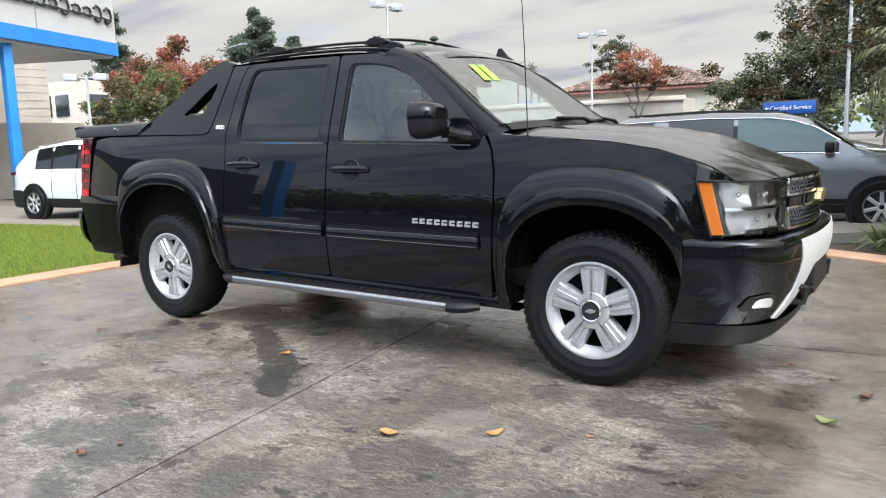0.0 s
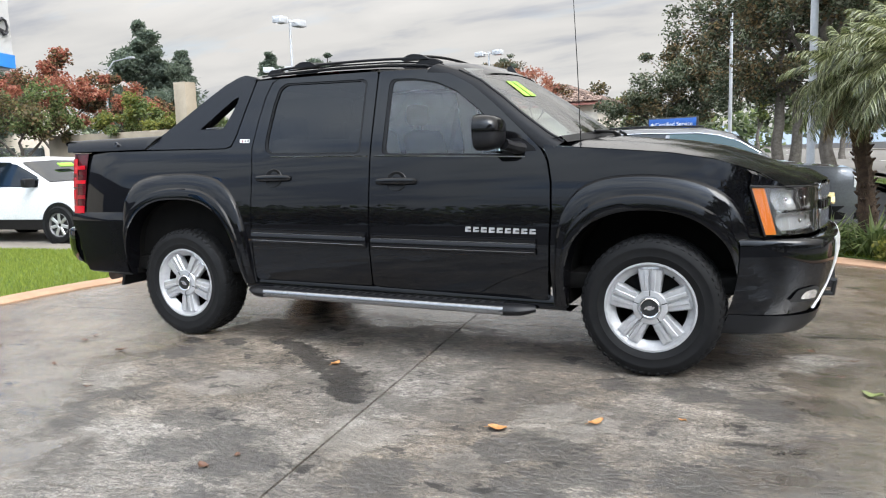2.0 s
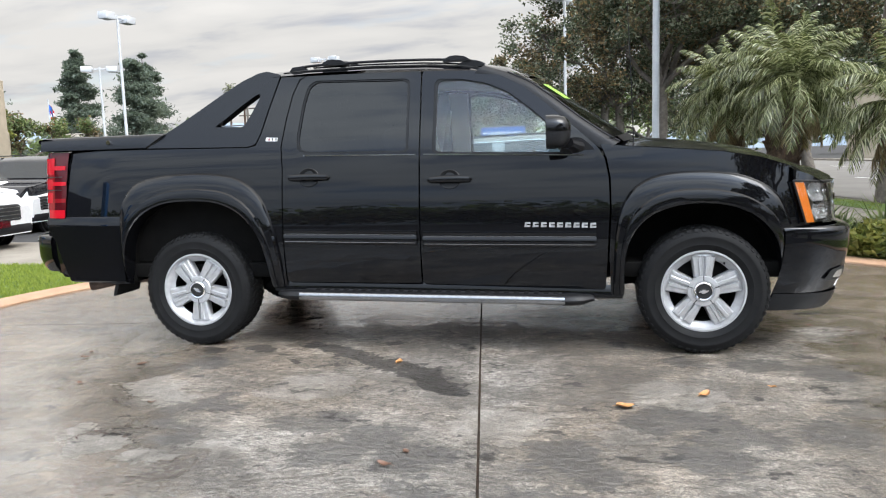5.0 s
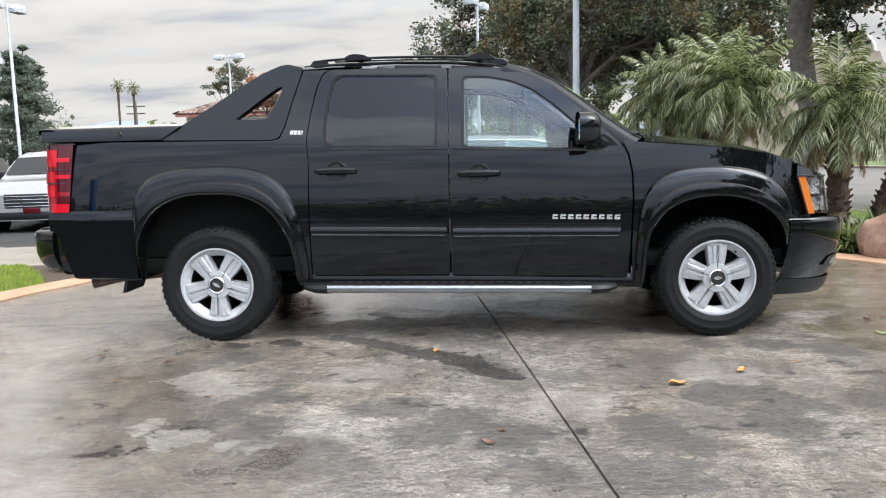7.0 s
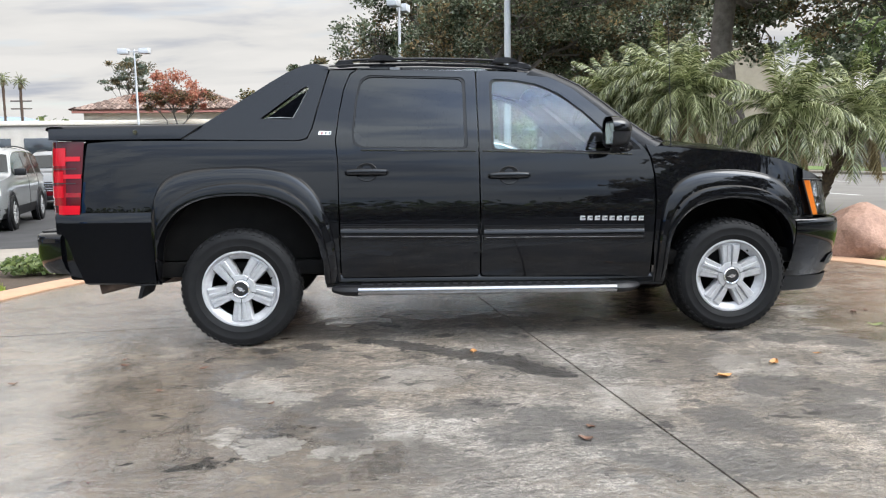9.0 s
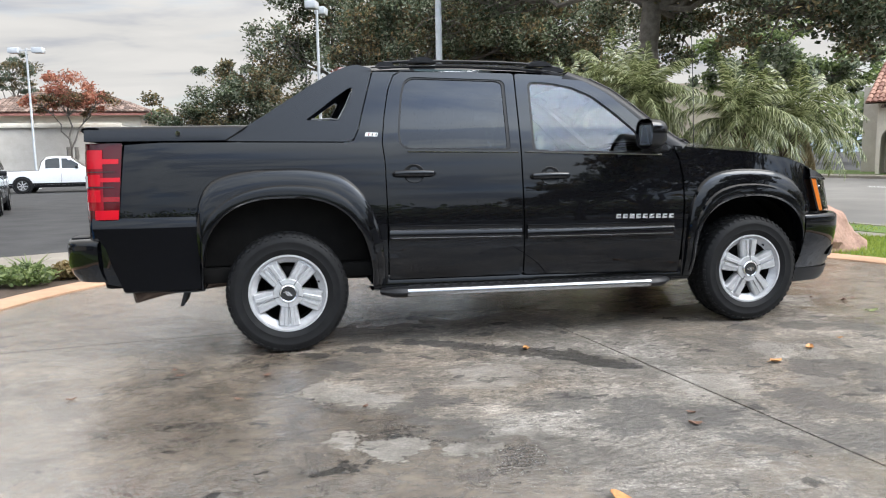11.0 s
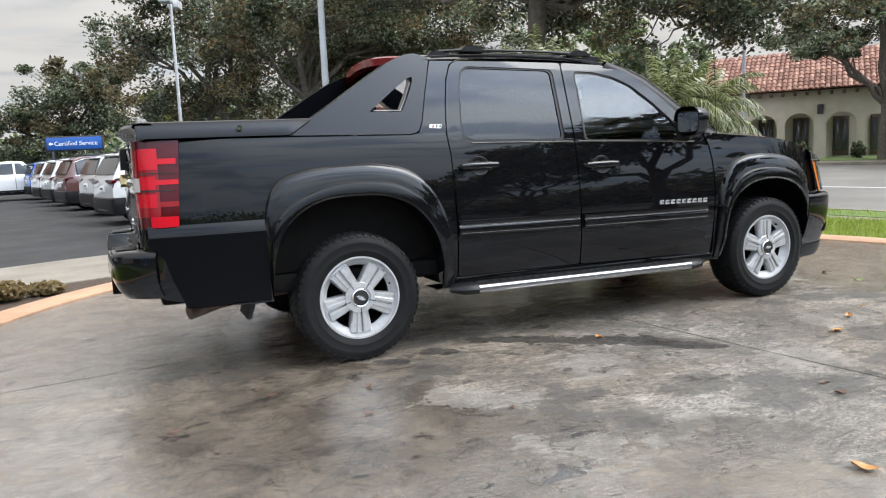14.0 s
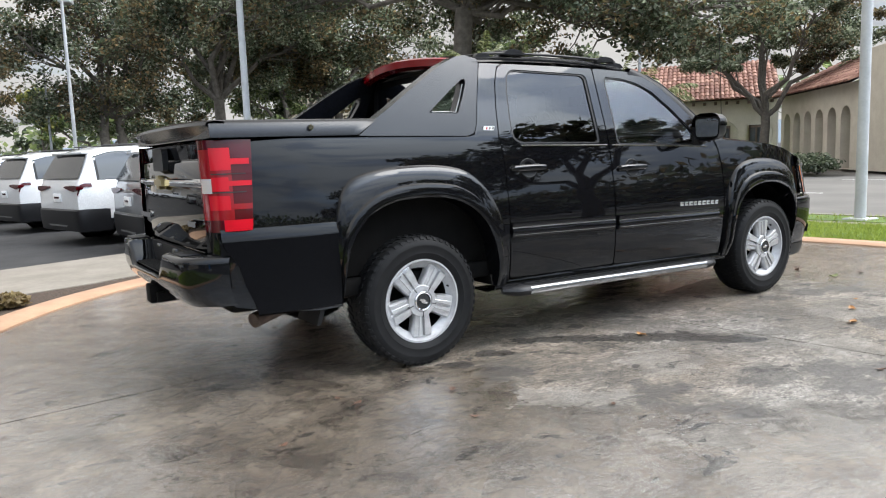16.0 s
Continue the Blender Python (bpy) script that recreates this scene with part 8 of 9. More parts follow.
tagged(flat_area("lot_pavement", [(-30, 0.4), (-14, 1.4), (-9.2, 2.32), (-7.3, 2.68), (-3.75, 2.95), (-2.75, 3.55), (-2.02, 3.78), (-1.12, 4.08), (-0.32, 4.48), (1.5, 5.23), (3.2, 5.43), (5.0, 6.9), (5.4, 8.2), (3.2, 7.1), (1.5, 7.1), (-0.2, 6.75), (-2.0, 6.1), (-3.9, 5.25), (-5.3, 4.95), (-6.4, 5.6), (-14, 6.0), (-30, 6.5)], 0.0, M["pavement"], 0.13), "wet concrete pavement and driveway beside the lot", "pavement", kind="structure")
tagged(flat_area("planting_bed", [(-2.66, 1.52), (-3.04, 2.12), (-3.70, 2.92), (-2.73, 3.52), (-2.0, 3.75), (-1.1, 4.05), (-0.3, 4.45), (1.5, 5.2), (3.2, 5.4), (4.1, 4.85), (4.5, 4.15), (3.4, 4.45), (1.95, 4.68), (0.5, 4.45), (-0.6, 3.95), (-1.5, 3.2), (-2.3, 2.2)], -0.005, M["soil"], 0.12), "dark bark mulch bed round the pad", "planting bed", kind="structure")


def shrub(label, at, r, h, mat, n=900, size=0.05, group="low shrubs", grassy=False, category="shrub"):
    plant = tagged(empty("shrub", Matrix.Translation((at[0], at[1], 0))), label, category, group)
    if grassy:
        verts, faces = [], []
        for k in range(n // 6):
            a, q = rng.uniform(0, 2 * math.pi), rng.uniform(0, r * 0.45)
            el = rng.uniform(0.4, 1.45)
            ln = h * rng.uniform(0.7, 1.5)
            p = Vector((q * math.cos(a), q * math.sin(a), 0))
            out = Vector((math.cos(a) * math.cos(el), math.sin(a) * math.cos(el), math.sin(el)))
            w = Vector((-math.sin(a), math.cos(a), 0)) * size * 0.35
            m1 = p + out * ln * 0.55
            m2 = m1 + (out + Vector((0, 0, -0.8))).normalized() * ln * 0.5
            i = len(verts)
            verts += [p - w * 0.6, p + w * 0.6, m1 + w, m1 - w, m2]
            faces += [(i, i + 1, i + 2, i + 3), (i + 3, i + 2, i + 4)]
        raw("foliage", verts, faces, M[mat], plant)["kind"] = "stuff"
    else:
        bm = bmesh.new()
        for k in range(7):
            a = 2 * math.pi * k / 7
            tube(bm, bent((0, 0, -0.03), (r * 0.6 * math.cos(a), r * 0.6 * math.sin(a), h * 0.7), 0.03, 3, 0.05), [0.012, 0.009, 0.006, 0.004], 5)
        part("branchwork", bm, M["bark"], plant)["kind"] = "stuff"
        leaf_cloud("foliage", in_blob((0, 0, h * 0.52), (r, r, h * 0.5), n, 0.45), size, M[mat], plant)["kind"] = "stuff"
    return plant


for x, y, r, h, mat, grassy in ((-2.62, 2.62, 0.30, 0.20, "leaf_green", False), (-2.98, 2.62, 0.28, 0.20, "leaf_green", False), (-2.30, 3.00, 0.22, 0.18, "leaf_dry", False), (-2.70, 2.95, 0.26, 0.26, "leaf_green", True), (-1.95, 3.15, 0.17, 0.12, "leaf_dry", False)):
    shrub("low tuft of grey-green foliage in the mulch bed" if grassy else "low rounded green shrub in the mulch bed", (x, y), r, h, mat, 700, 0.035, "shrubs in the mulch bed", grassy)
for x, y, r, h, mat, grassy in ((5.15, 3.62, 0.34, 0.38, "leaf_yellow", False), (5.75, 3.15, 0.36, 0.40, "leaf_yellow", False), (5.55, 3.85, 0.40, 0.45, "leaf_green", True), (4.85, 4.25, 0.45, 0.42, "leaf_green", True), (4.45, 4.7, 0.4, 0.38, "leaf_green", True), (6.2, 4.3, 0.45, 0.5, "leaf_green", True), (6.75, 3.85, 0.4, 0.42, "leaf_green", True), (5.7, 4.9, 0.5, 0.5, "leaf_green", True), (6.0, 2.95, 0.3, 0.35, "leaf_green", True)):
    shrub("strappy green leaves under the palms" if grassy else "low bright green clipped shrub", (x, y), r, h, mat, 1300, 0.045, "shrubs under the palms", grassy)

# boulder
boulder = bmesh.new()
bmesh.ops.create_icosphere(boulder, subdivisions=4, radius=1.0)
for v in boulder.verts:
    p = v.co.copy()
    d = 1 + 0.28 * noise.noise(p * 1.3) + 0.10 * noise.noise(p * 3.7) + 0.04 * noise.noise(p * 9)
    v.co = Vector((p.x * 0.62 * d, p.y * 0.55 * d, max(-0.05, p.z * 0.50 * d * (1 - 0.25 * p.x) + 0.06)))
rock = part("boulder", boulder, M["rock"], None, angle=28)
rock.matrix_world = pose(6.62, 2.55, 0.0, 0, 0, 20)
tagged(rock, "rough reddish-brown boulder on the grass edge", "boulder")

# ---- buildings, lamps and signs ----
M["stucco"] = varied("cream_stucco", (0.50, 0.445, 0.365), (0.62, 0.565, 0.475), 0.85, 2.0, 0.15)
M["stucco_tan"] = varied("tan_stucco", (0.24, 0.20, 0.145), (0.32, 0.27, 0.20), 0.85, 2.0, 0.15)
M["stucco_white"] = varied("pale_stucco", (0.38, 0.34, 0.29), (0.48, 0.44, 0.385), 0.8, 1.5, 0.12)
M["roof_tile"] = leaf_mat("red_clay_roof_tile", (0.13, 0.058, 0.042), (0.20, 0.095, 0.068), (0.30, 0.17, 0.125), 0.75, 0.0)
M["roof_tile_dark"] = leaf_mat("weathered_brown_roof_tile", (0.075, 0.048, 0.038), (0.135, 0.090, 0.070), (0.22, 0.155, 0.125), 0.75, 0.0)
M["hall_glass"] = varied("blue_grey_hall_front", (0.035, 0.043, 0.062), (0.075, 0.088, 0.115), 0.3, 0.5, 0.0)
M["window_far"] = Mat("far_window_glass", (0.03, 0.035, 0.04), 0.08, Coat_Weight=1.0).m
M["door_wood"] = varied("dark_brown_wood", (0.05, 0.03, 0.02), (0.11, 0.07, 0.045), 0.6, 6, 0.2)
M["pole_white"] = varied("white_painted_post", (0.36, 0.37, 0.38), (0.46, 0.47, 0.48), 0.5, 3, 0.08)
M["pole_grey"] = varied("galvanised_post", (0.26, 0.27, 0.28), (0.38, 0.39, 0.40), 0.5, 3, 0.1, 0.3)
M["blue_band"] = varied("bright_blue_fascia", (0.02, 0.20, 0.60), (0.03, 0.26, 0.70), 0.4, 2, 0.03)
M["fascia"] = varied("pale_grey_fascia_panel", (0.48, 0.48, 0.47), (0.56, 0.56, 0.55), 0.45, 1.5, 0.03)
M["fascia_red"] = varied("dull_red_fascia", (0.26, 0.10, 0.08), (0.34, 0.15, 0.12), 0.6, 2, 0.05)
M["letter_dark"] = Mat("dark_grey_letter", (0.03, 0.03, 0.035), 0.35).m
M["sign_blue"] = varied("blue_sign_face", (0.012, 0.075, 0.30), (0.018, 0.10, 0.37), 0.35, 4, 0.0)
M["sign_white"] = Mat("white_sign_letter", (0.75, 0.76, 0.78), 0.4).m


def area_lamp_post(label, at, height, heads, turn=0.0, r=0.075, mat="pole_white", group="car park lamps", arm=0.42):
    """A straight post with shoebox heads to its sides."""
    post = tagged(empty("street_lamp"), label, "lamp post", group)
    bm = bmesh.new()
    tube(bm, [(0, 0, -0.1), (0, 0, height * 0.5), (0, 0, height)], [r, r * 0.9, r * 0.72], 12)
    part("pole", bm, M[mat], post)
    bm = bmesh.new()
    box(bm, (-r * 2.2, -r * 2.2, -0.15), (r * 2.2, r * 2.2, 0.03), 0.01)
    part("base_plate", bm, M[mat], post)
    for s in heads:
        bm = bmesh.new()
        tube(bm, [(0, 0, height - 0.12), (s * arm, 0, height - 0.10)], r * 0.5, 8)
        part("arm", bm, M[mat], post)
        bm = bmesh.new()
        box(bm, (s * arm - 0.05 if s > 0 else s * arm - 0.55, -0.22, height - 0.26), (s * arm + 0.55 if s > 0 else s * arm + 0.05, 0.24, height + 0.05), 0.02)
        head = part("lamp_head", bm, M[mat], post)
        bm = bmesh.new()
        box(bm, (s * (arm + 0.27) - 0.24, -0.18, height - 0.272), (s * (arm + 0.27) + 0.24, 0.18, height - 0.258))
        part("lamp_glass", bm, M["lamp_pale"], head)
    post.matrix_world = pose(at[0], at[1], at[2], 0, 0, turn)
    return post


area_lamp_post("white post with two shoebox lamps in the lot", (-17.94, 25.67, LOT), 8.1, (-1, 1), 85)
area_lamp_post("white post with two shoebox lamps in the lot", (-13.95, 41.95, LOT), 8.0, (-1, 1), -10)
area_lamp_post("white post with two shoebox lamps in the lot", (-24.4, 33.4, LOT), 7.0, (-1, 1), 25)
area_lamp_post("white post with a shoebox lamp beside the trees", (1.82, 28.4, LOT), 8.1, (-1, 1), 70)
area_lamp_post("low white post lamp beyond the driveway", (-29.3, 16.8, LOT), 5.0, (-1, 1), 40)
area_lamp_post("tall white post beside the palms", (4.50, 15.4, 0.0), 9.5, (), 0, 0.10)
area_lamp_post("thick white post on the grass verge", (9.35, 1.50, 0.0), 9.0, (), 0, 0.085)
area_lamp_post("slim grey post across the street", (26.0, 21.1, 0.0), 9.0, (-1,), 110, 0.09, "pole_grey", "street lamps", 1.2)
area_lamp_post("slim pale post by the trees", (1.45, 33.5, 0.0), 5.6, (), 0, 0.06, "pole_grey")
# curved street lamp far behind the driveway
lamp = tagged(empty("street_lamp"), "far street lamp with a curved arm", "lamp post", "street lamps")
bm = bmesh.new()
tube(bm, [(-41.0, 35.0, LOT), (-41.0, 35.0, 6.8), (-40.9, 35.1, 8.0), (-40.4, 35.3, 8.7), (-39.4, 35.8, 8.95)], [0.10, 0.08, 0.06, 0.05, 0.05], 8)
part("pole", bm, M["pole_grey"], lamp)
bm = bmesh.new()
box(bm, (-39.5, 35.65, 8.85), (-38.9, 35.95, 9.0), 0.03)
part("lamp_head", bm, M["pole_grey"], lamp)

# blue direction sign
sign = tagged(empty("direction_sign"), "blue direction sign with white words on two posts", "sign")
SX, SY, SW = -2.78, 45.8, 3.1
bm = bmesh.new()
box(bm, (-SW / 2 - 0.09, -0.10, 2.42), (SW / 2 + 0.09, 0.10, 3.30), 0.03)
part("frame", bm, M["letter_dark"], sign)
bm = bmesh.new()
box(bm, (-SW / 2, -0.125, 2.50), (SW / 2, -0.10, 3.22), 0.01)
face = part("face", bm, M["sign_blue"], sign)
for x in (-1.25, 1.25):
    bm = bmesh.new()
    box(bm, (x - 0.07, -0.07, -0.1), (x + 0.07, 0.07, 2.45), 0.015)
    part("post", bm, M["letter_dark"], sign)
for text, side, x in (("Certified", "RIGHT", 0.17), ("Service", "LEFT", 0.28)):
    words = bpy.data.curves.new("word", "FONT")
    words.body, words.size, words.align_x, words.align_y, words.extrude = text, 0.36, side, "CENTER", 0.012
    word_curve = new("word", words)
    word_mesh = bpy.data.meshes.new_from_object(word_curve.evaluated_get(bpy.context.evaluated_depsgraph_get()))
    bpy.data.objects.remove(word_curve)
    word_mesh.materials.append(M["sign_white"])
    word_ob = new("word", word_mesh)
    word_ob.parent = sign
    word_ob.matrix_basis = pose(x, -0.135, 2.85, 90, 0, 0)
bm = bmesh.new()
prism(bm, [(-1.44, 2.86), (-1.30, 2.98), (-1.30, 2.90), (-1.18, 2.90), (-1.18, 2.82), (-1.30, 2.82), (-1.30, 2.74)], -0.145, -0.125)
part("arrow", bm, M["sign_white"], sign)
sign.matrix_world = pose(SX, SY, LOT, 0, 0, -12)


def tile_roof(parent, a, b, eave_z, ridge_z, depth, mat, pitch_len=0.46, wide=0.26, hip=(0.0, 0.0)):
    """A slope of barrel tiles whose eave runs from a to b; it rises away from the eave over depth."""
    a, b = Vector((*a, eave_z)), Vector((*b, eave_z))
    along = (b - a).normalized()
    back = Vector((-along.y, along.x, 0))
    run, rise = depth, ridge_z - eave_z
    up = (back * run + Vector((0, 0, rise))).normalized()
    slope = math.hypot(run, rise)
    nrm = along.cross(up)
    n_c, n_r = int((b - a).length / wide), max(2, int(slope / pitch_len))
    verts, faces = [], []
    prof = [(-0.5, 0.0), (-0.3, 0.075), (0.0, 0.105), (0.3, 0.075), (0.5, 0.0)]
    for i in range(n_c):
        for j in range(n_r):
            up_part = (j + 0.5) / n_r
            if not hip[0] * up_part <= (i + 0.5) * wide <= (b - a).length - hip[1] * up_part:
                continue
            o = a + along * ((i + 0.5) * wide) + up * (j * slope / n_r - 0.0)
            jit = random.uniform(-0.012, 0.012)
            i0 = len(verts)
            for t, lift in ((-0.03, 0.035 + jit), (slope / n_r + 0.03, 0.0)):
                for u, h in prof:
                    verts.append(o + along * (u * wide * (1.0 if t > 0 else 1.06)) + up * t + nrm * (h + lift))
            faces += [(i0 + k, i0 + k + 1, i0 + 6 + k, i0 + 5 + k) for k in range(4)] + [(i0 + 4, i0 + 3, i0 + 2, i0 + 1, i0)]
    raw("roof_tiles", verts, faces, mat, parent)["kind"] = "stuff"
    bm = bmesh.new()
    c = [a - nrm * 0.05, b - nrm * 0.05, b - along * hip[1] + up * slope - nrm * 0.05, a + along * hip[0] + up * slope - nrm * 0.05]
    grid(bm, [[c[0], c[1]], [c[3], c[2]]])
    part("roof_deck", bm, M["door_wood"], parent)


def arcade_wall(parent, a, b, height, arches, arch_w, spring, thick=0.45, mat="stucco"):
    """A wall from a to b with arched openings at the given distances along it."""
    a, b = Vector(a), Vector(b)
    d = (b - a).normalized()
    nrm = Vector((d.y, -d.x))
    length = (b - a).length
    holes = []
    for c in arches:
        w = arch_w / 2
        holes.append([(c - w, 0.02), (c - w, spring)] + [(c - w * math.cos(t), spring + w * math.sin(t)) for t in np.linspace(0, math.pi, 13)[1:-1]] + [(c + w, spring), (c + w, 0.02)])
    loops = [[Vector((u, v, 0)) for u, v in loop] for loop in ([(0, 0), (length, 0), (length, height), (0, height)], *holes)]
    tris = tessellate(loops)
    flat = [p for loop in loops for p in loop]
    for off, name in ((0.0, "wall"),):
        bm = bmesh.new()
        vs = [bm.verts.new((a.x + d.x * p.x, a.y + d.y * p.x, p.y)) for p in flat]
        for t in tris:
            bm.faces.new([vs[i] for i in t])
        rim = [e for e in bm.edges if len(e.link_faces) == 1]
        ring = bmesh.ops.extrude_edge_only(bm, edges=rim)["geom"]
        for g in ring:
            if isinstance(g, bmesh.types.BMVert):
                g.co -= Vector((nrm.x, nrm.y, 0)) * thick
        bmesh.ops.recalc_face_normals(bm, faces=bm.faces)
        part(name, bm, M[mat], parent, smooth=False)
    return d, nrm


# arcaded building across the street
arcade = tagged(empty("arcade_building"), "cream building with an arcade and red clay tiles", "building")
L0, L1 = Vector((29.9, 27.3)), Vector((35.6, 20.05))
to_road = Vector(((L1 - L0).y, -(L1 - L0).x)).normalized()
wing = (L1 - L0).length
acs = [0.9, 2.75, 4.55, 6.55, 8.35]
d, nrm = arcade_wall(arcade, L0, L1, 3.75, acs, 1.42, 1.75)
back = [L0 - nrm * 2.4, L1 - nrm * 2.4]
bm = bmesh.new()
for p, q, h in ((back[0], back[1], 4.0), (L0, back[0], 4.0)):
    grid(bm, [[Vector((p.x, p.y, 0)), Vector((q.x, q.y, 0))], [Vector((p.x, p.y, h)), Vector((q.x, q.y, h))]])
part("inner_wall", bm, M["stucco"], arcade, smooth=False)
for k, c in enumerate(acs):
    p = back[0] + d * c
    bm = bmesh.new()
    box(bm, (-0.40, 0.02, 0.1), (0.40, 0.10, 2.25), 0.01)
    fr = part("door_frame", bm, M["door_wood"], arcade)
    fr.matrix_basis = Matrix.Translation((p.x, p.y, 0)) @ Matrix.Rotation(math.atan2(d.y, d.x), 4, "Z") @ Matrix.Rotation(math.pi, 4, "Z") @ Matrix.Translation((0, 0, 0))
    fr.matrix_basis = Matrix(((d.x, nrm.x, 0, p.x), (d.y, nrm.y, 0, p.y), (0, 0, 1, 0), (0, 0, 0, 1)))
    for x in (-0.19, 0.19):
        bm = bmesh.new()
        box(bm, (x - 0.14, 0.09, 0.35), (x + 0.14, 0.12, 2.1), 0.005)
        part("pane", bm, M["window_far"], fr)
tile_roof(arcade, L0 + nrm * 0.55 - d * 0.5, L1 + nrm * 0.55 + d * 0.2, 3.62, 6.0, 4.6, M["roof_tile"])
# second wing of narrow arches, nearer the street
R0, R1 = Vector((34.0, 18.75)), Vector((27.6, 11.3))
wing2 = (R1 - R0).length
arcs2 = [0.95 + 1.5 * k for k in range(6)]
d2, n2 = arcade_wall(arcade, R0, R1, 3.5, arcs2, 1.0, 2.1, 0.4)
n2 = Vector((d2.y, -d2.x))
bm = bmesh.new()
p, q = R0 - n2 * 2.0, R1 - n2 * 2.0
grid(bm, [[Vector((p.x, p.y, 0)), Vector((q.x, q.y, 0))], [Vector((p.x, p.y, 3.8)), Vector((q.x, q.y, 3.8))]])
part("inner_wall", bm, M["stucco"], arcade, smooth=False)
for c in arcs2:
    p = R0 - n2 * 1.96 + d2 * c
    bm = bmesh.new()
    box(bm, (-0.42, 0, 0.1), (0.42, 0.06, 2.4), 0.01)
    fr = part("window", bm, M["window_far"], arcade)
    fr.matrix_basis = Matrix(((d2.x, n2.x, 0, p.x), (d2.y, n2.y, 0, p.y), (0, 0, 1, 0), (0, 0, 0, 1)))
tile_roof(arcade, R0 + n2 * 0.5 - d2 * 0.6, R1 + n2 * 0.5 + d2 * 0.3, 3.45, 5.2, 3.8, M["roof_tile"])
bm = bmesh.new()
for p, w in ((R1 + d2 * 1.6, 3.2),):
    prism(bm, [((p + d2 * s * w / 2 - n2 * t).x, (p + d2 * s * w / 2 - n2 * t).y) for s, t in ((-1, 0), (1, 0), (1, 4), (-1, 4))], 0, 4.6, "z")
part("corner_block", bm, M["stucco"], arcade, smooth=False)
# mission-style body behind with a curved parapet
bm = bmesh.new()
c0, c1 = L0 - nrm * 4.6 - d * 1.5, L1 - nrm * 4.6 + d * 0.5
prism(bm, [(v.x, v.y) for v in (c0, c1, c1 - nrm * 6, c0 - nrm * 6)], 0, 4.8, "z")
part("rear_block", bm, M["stucco_white"], arcade, smooth=False)
# lantern
lan = L0 + d * 5.55 + nrm * 0.12
bm = bmesh.new()
box(bm, (lan.x - 0.11, lan.y - 0.11, 2.35), (lan.x + 0.11, lan.y + 0.11, 2.85), 0.02)
part("wall_lantern", bm, M["letter_dark"], arcade)
for k in range(16):
    p = L0 + d * (0.3 + k * wing / 16) + nrm * 0.3
    bm = bmesh.new()
    box(bm, (-0.07, -0.3, 3.36), (0.07, 0.22, 3.52), 0.01)
    e = part("eave_beam", bm, M["door_wood"], arcade)
    e.matrix_basis = Matrix(((d.x, nrm.x, 0, p.x), (d.y, nrm.y, 0, p.y), (0, 0, 1, 0), (0, 0, 0, 1)))
for x, y, r, h in ((29.9, 24.6, 0.7, 1.0), (31.8, 22.8, 0.4, 0.9), (24.6, 11.2, 0.8, 0.7), (25.6, 12.2, 0.8, 0.7), (26.4, 13.1, 0.8, 0.7), (33.2, 20.6, 0.35, 0.8)):
    shrub("dark clipped bush before the arcade", (x, y), r, h, "leaf_magnolia", 900, 0.09, "bushes before the arcade")

# pale building with a curved parapet far across the street
mission = tagged(empty("mission_building"), "far cream building with a curved parapet", "building")
bm = bmesh.new()
curve_top = [(-1.9 * math.cos(a), 8.9 + 1.7 * math.sin(a)) for a in np.linspace(0, math.pi, 13)]
prism(bm, [(-9, -0.2), (-9, 7.6), (-3.2, 7.6), (-2.6, 8.0), (-2.3, 8.9)] + curve_top[::1] + [(2.3, 8.9), (2.6, 8.0), (3.2, 7.6), (9, 7.6), (9, -0.2)], 0.0, 6.0, "y")
part("wall", bm, M["stucco_tan"], mission, smooth=False)
bm = bmesh.new()
tube(bm, [(x * 1.02, -0.05, z + 0.05) for x, z in curve_top], 0.14, 6)
part("parapet_trim", bm, M["stucco"], mission)
mission.matrix_world = pose(32.5, 59.0, 0.0, 0, 0, -25)

# low building with a dark tiled roof across the lot
tiled = tagged(empty("tiled_building"), "low cream building with a weathered tiled hip roof", "building")
bm = bmesh.new()
box(bm, (-24.8, 62.0, LOT), (-11.4, 72.0, 5.4))
part("wall", bm, M["stucco"], tiled, smooth=False)
bm = bmesh.new()
box(bm, (-25.5, 61.2, 5.22), (-10.5, 61.4, 5.52), 0.02)
box(bm, (-10.7, 61.4, 5.22), (-10.5, 72.4, 5.52), 0.02)
part("fascia", bm, M["fascia_red"], tiled)
tile_roof(tiled, (-25.7, 61.1), (-10.3, 61.1), 5.5, 7.5, 5.2, M["roof_tile_dark"], 0.5, 0.42, (5.2, 5.2))
tile_roof(tiled, (-25.7, 72.5), (-25.7, 61.1), 5.5, 7.5, 5.2, M["roof_tile_dark"], 0.5, 0.42, (5.2, 5.2))
tile_roof(tiled, (-10.3, 61.1), (-10.3, 72.5), 5.5, 7.5, 5.2, M["roof_tile_dark"], 0.5, 0.42, (5.2, 5.2))
wall_l = tagged(empty("low_building"), "long pale flat-roofed building behind the lot", "building")
bm = bmesh.new()
box(bm, (-44.0, 56.0, LOT), (-12.0, 59.5, 4.2))
part("wall", bm, M["stucco_white"], wall_l, smooth=False)
bm = bmesh.new()
box(bm, (-44.2, 55.8, 4.0), (-11.8, 56.0, 4.35), 0.02)
part("parapet", bm, M["stucco"], wall_l)
for x in np.arange(-38.0, -24.0, 3.6):
    bm = bmesh.new()
    box(bm, (x, 55.93, 1.2), (x + 2.6, 56.02, 3.0), 0.01)
    part("window", bm, M["window_far"], wall_l)

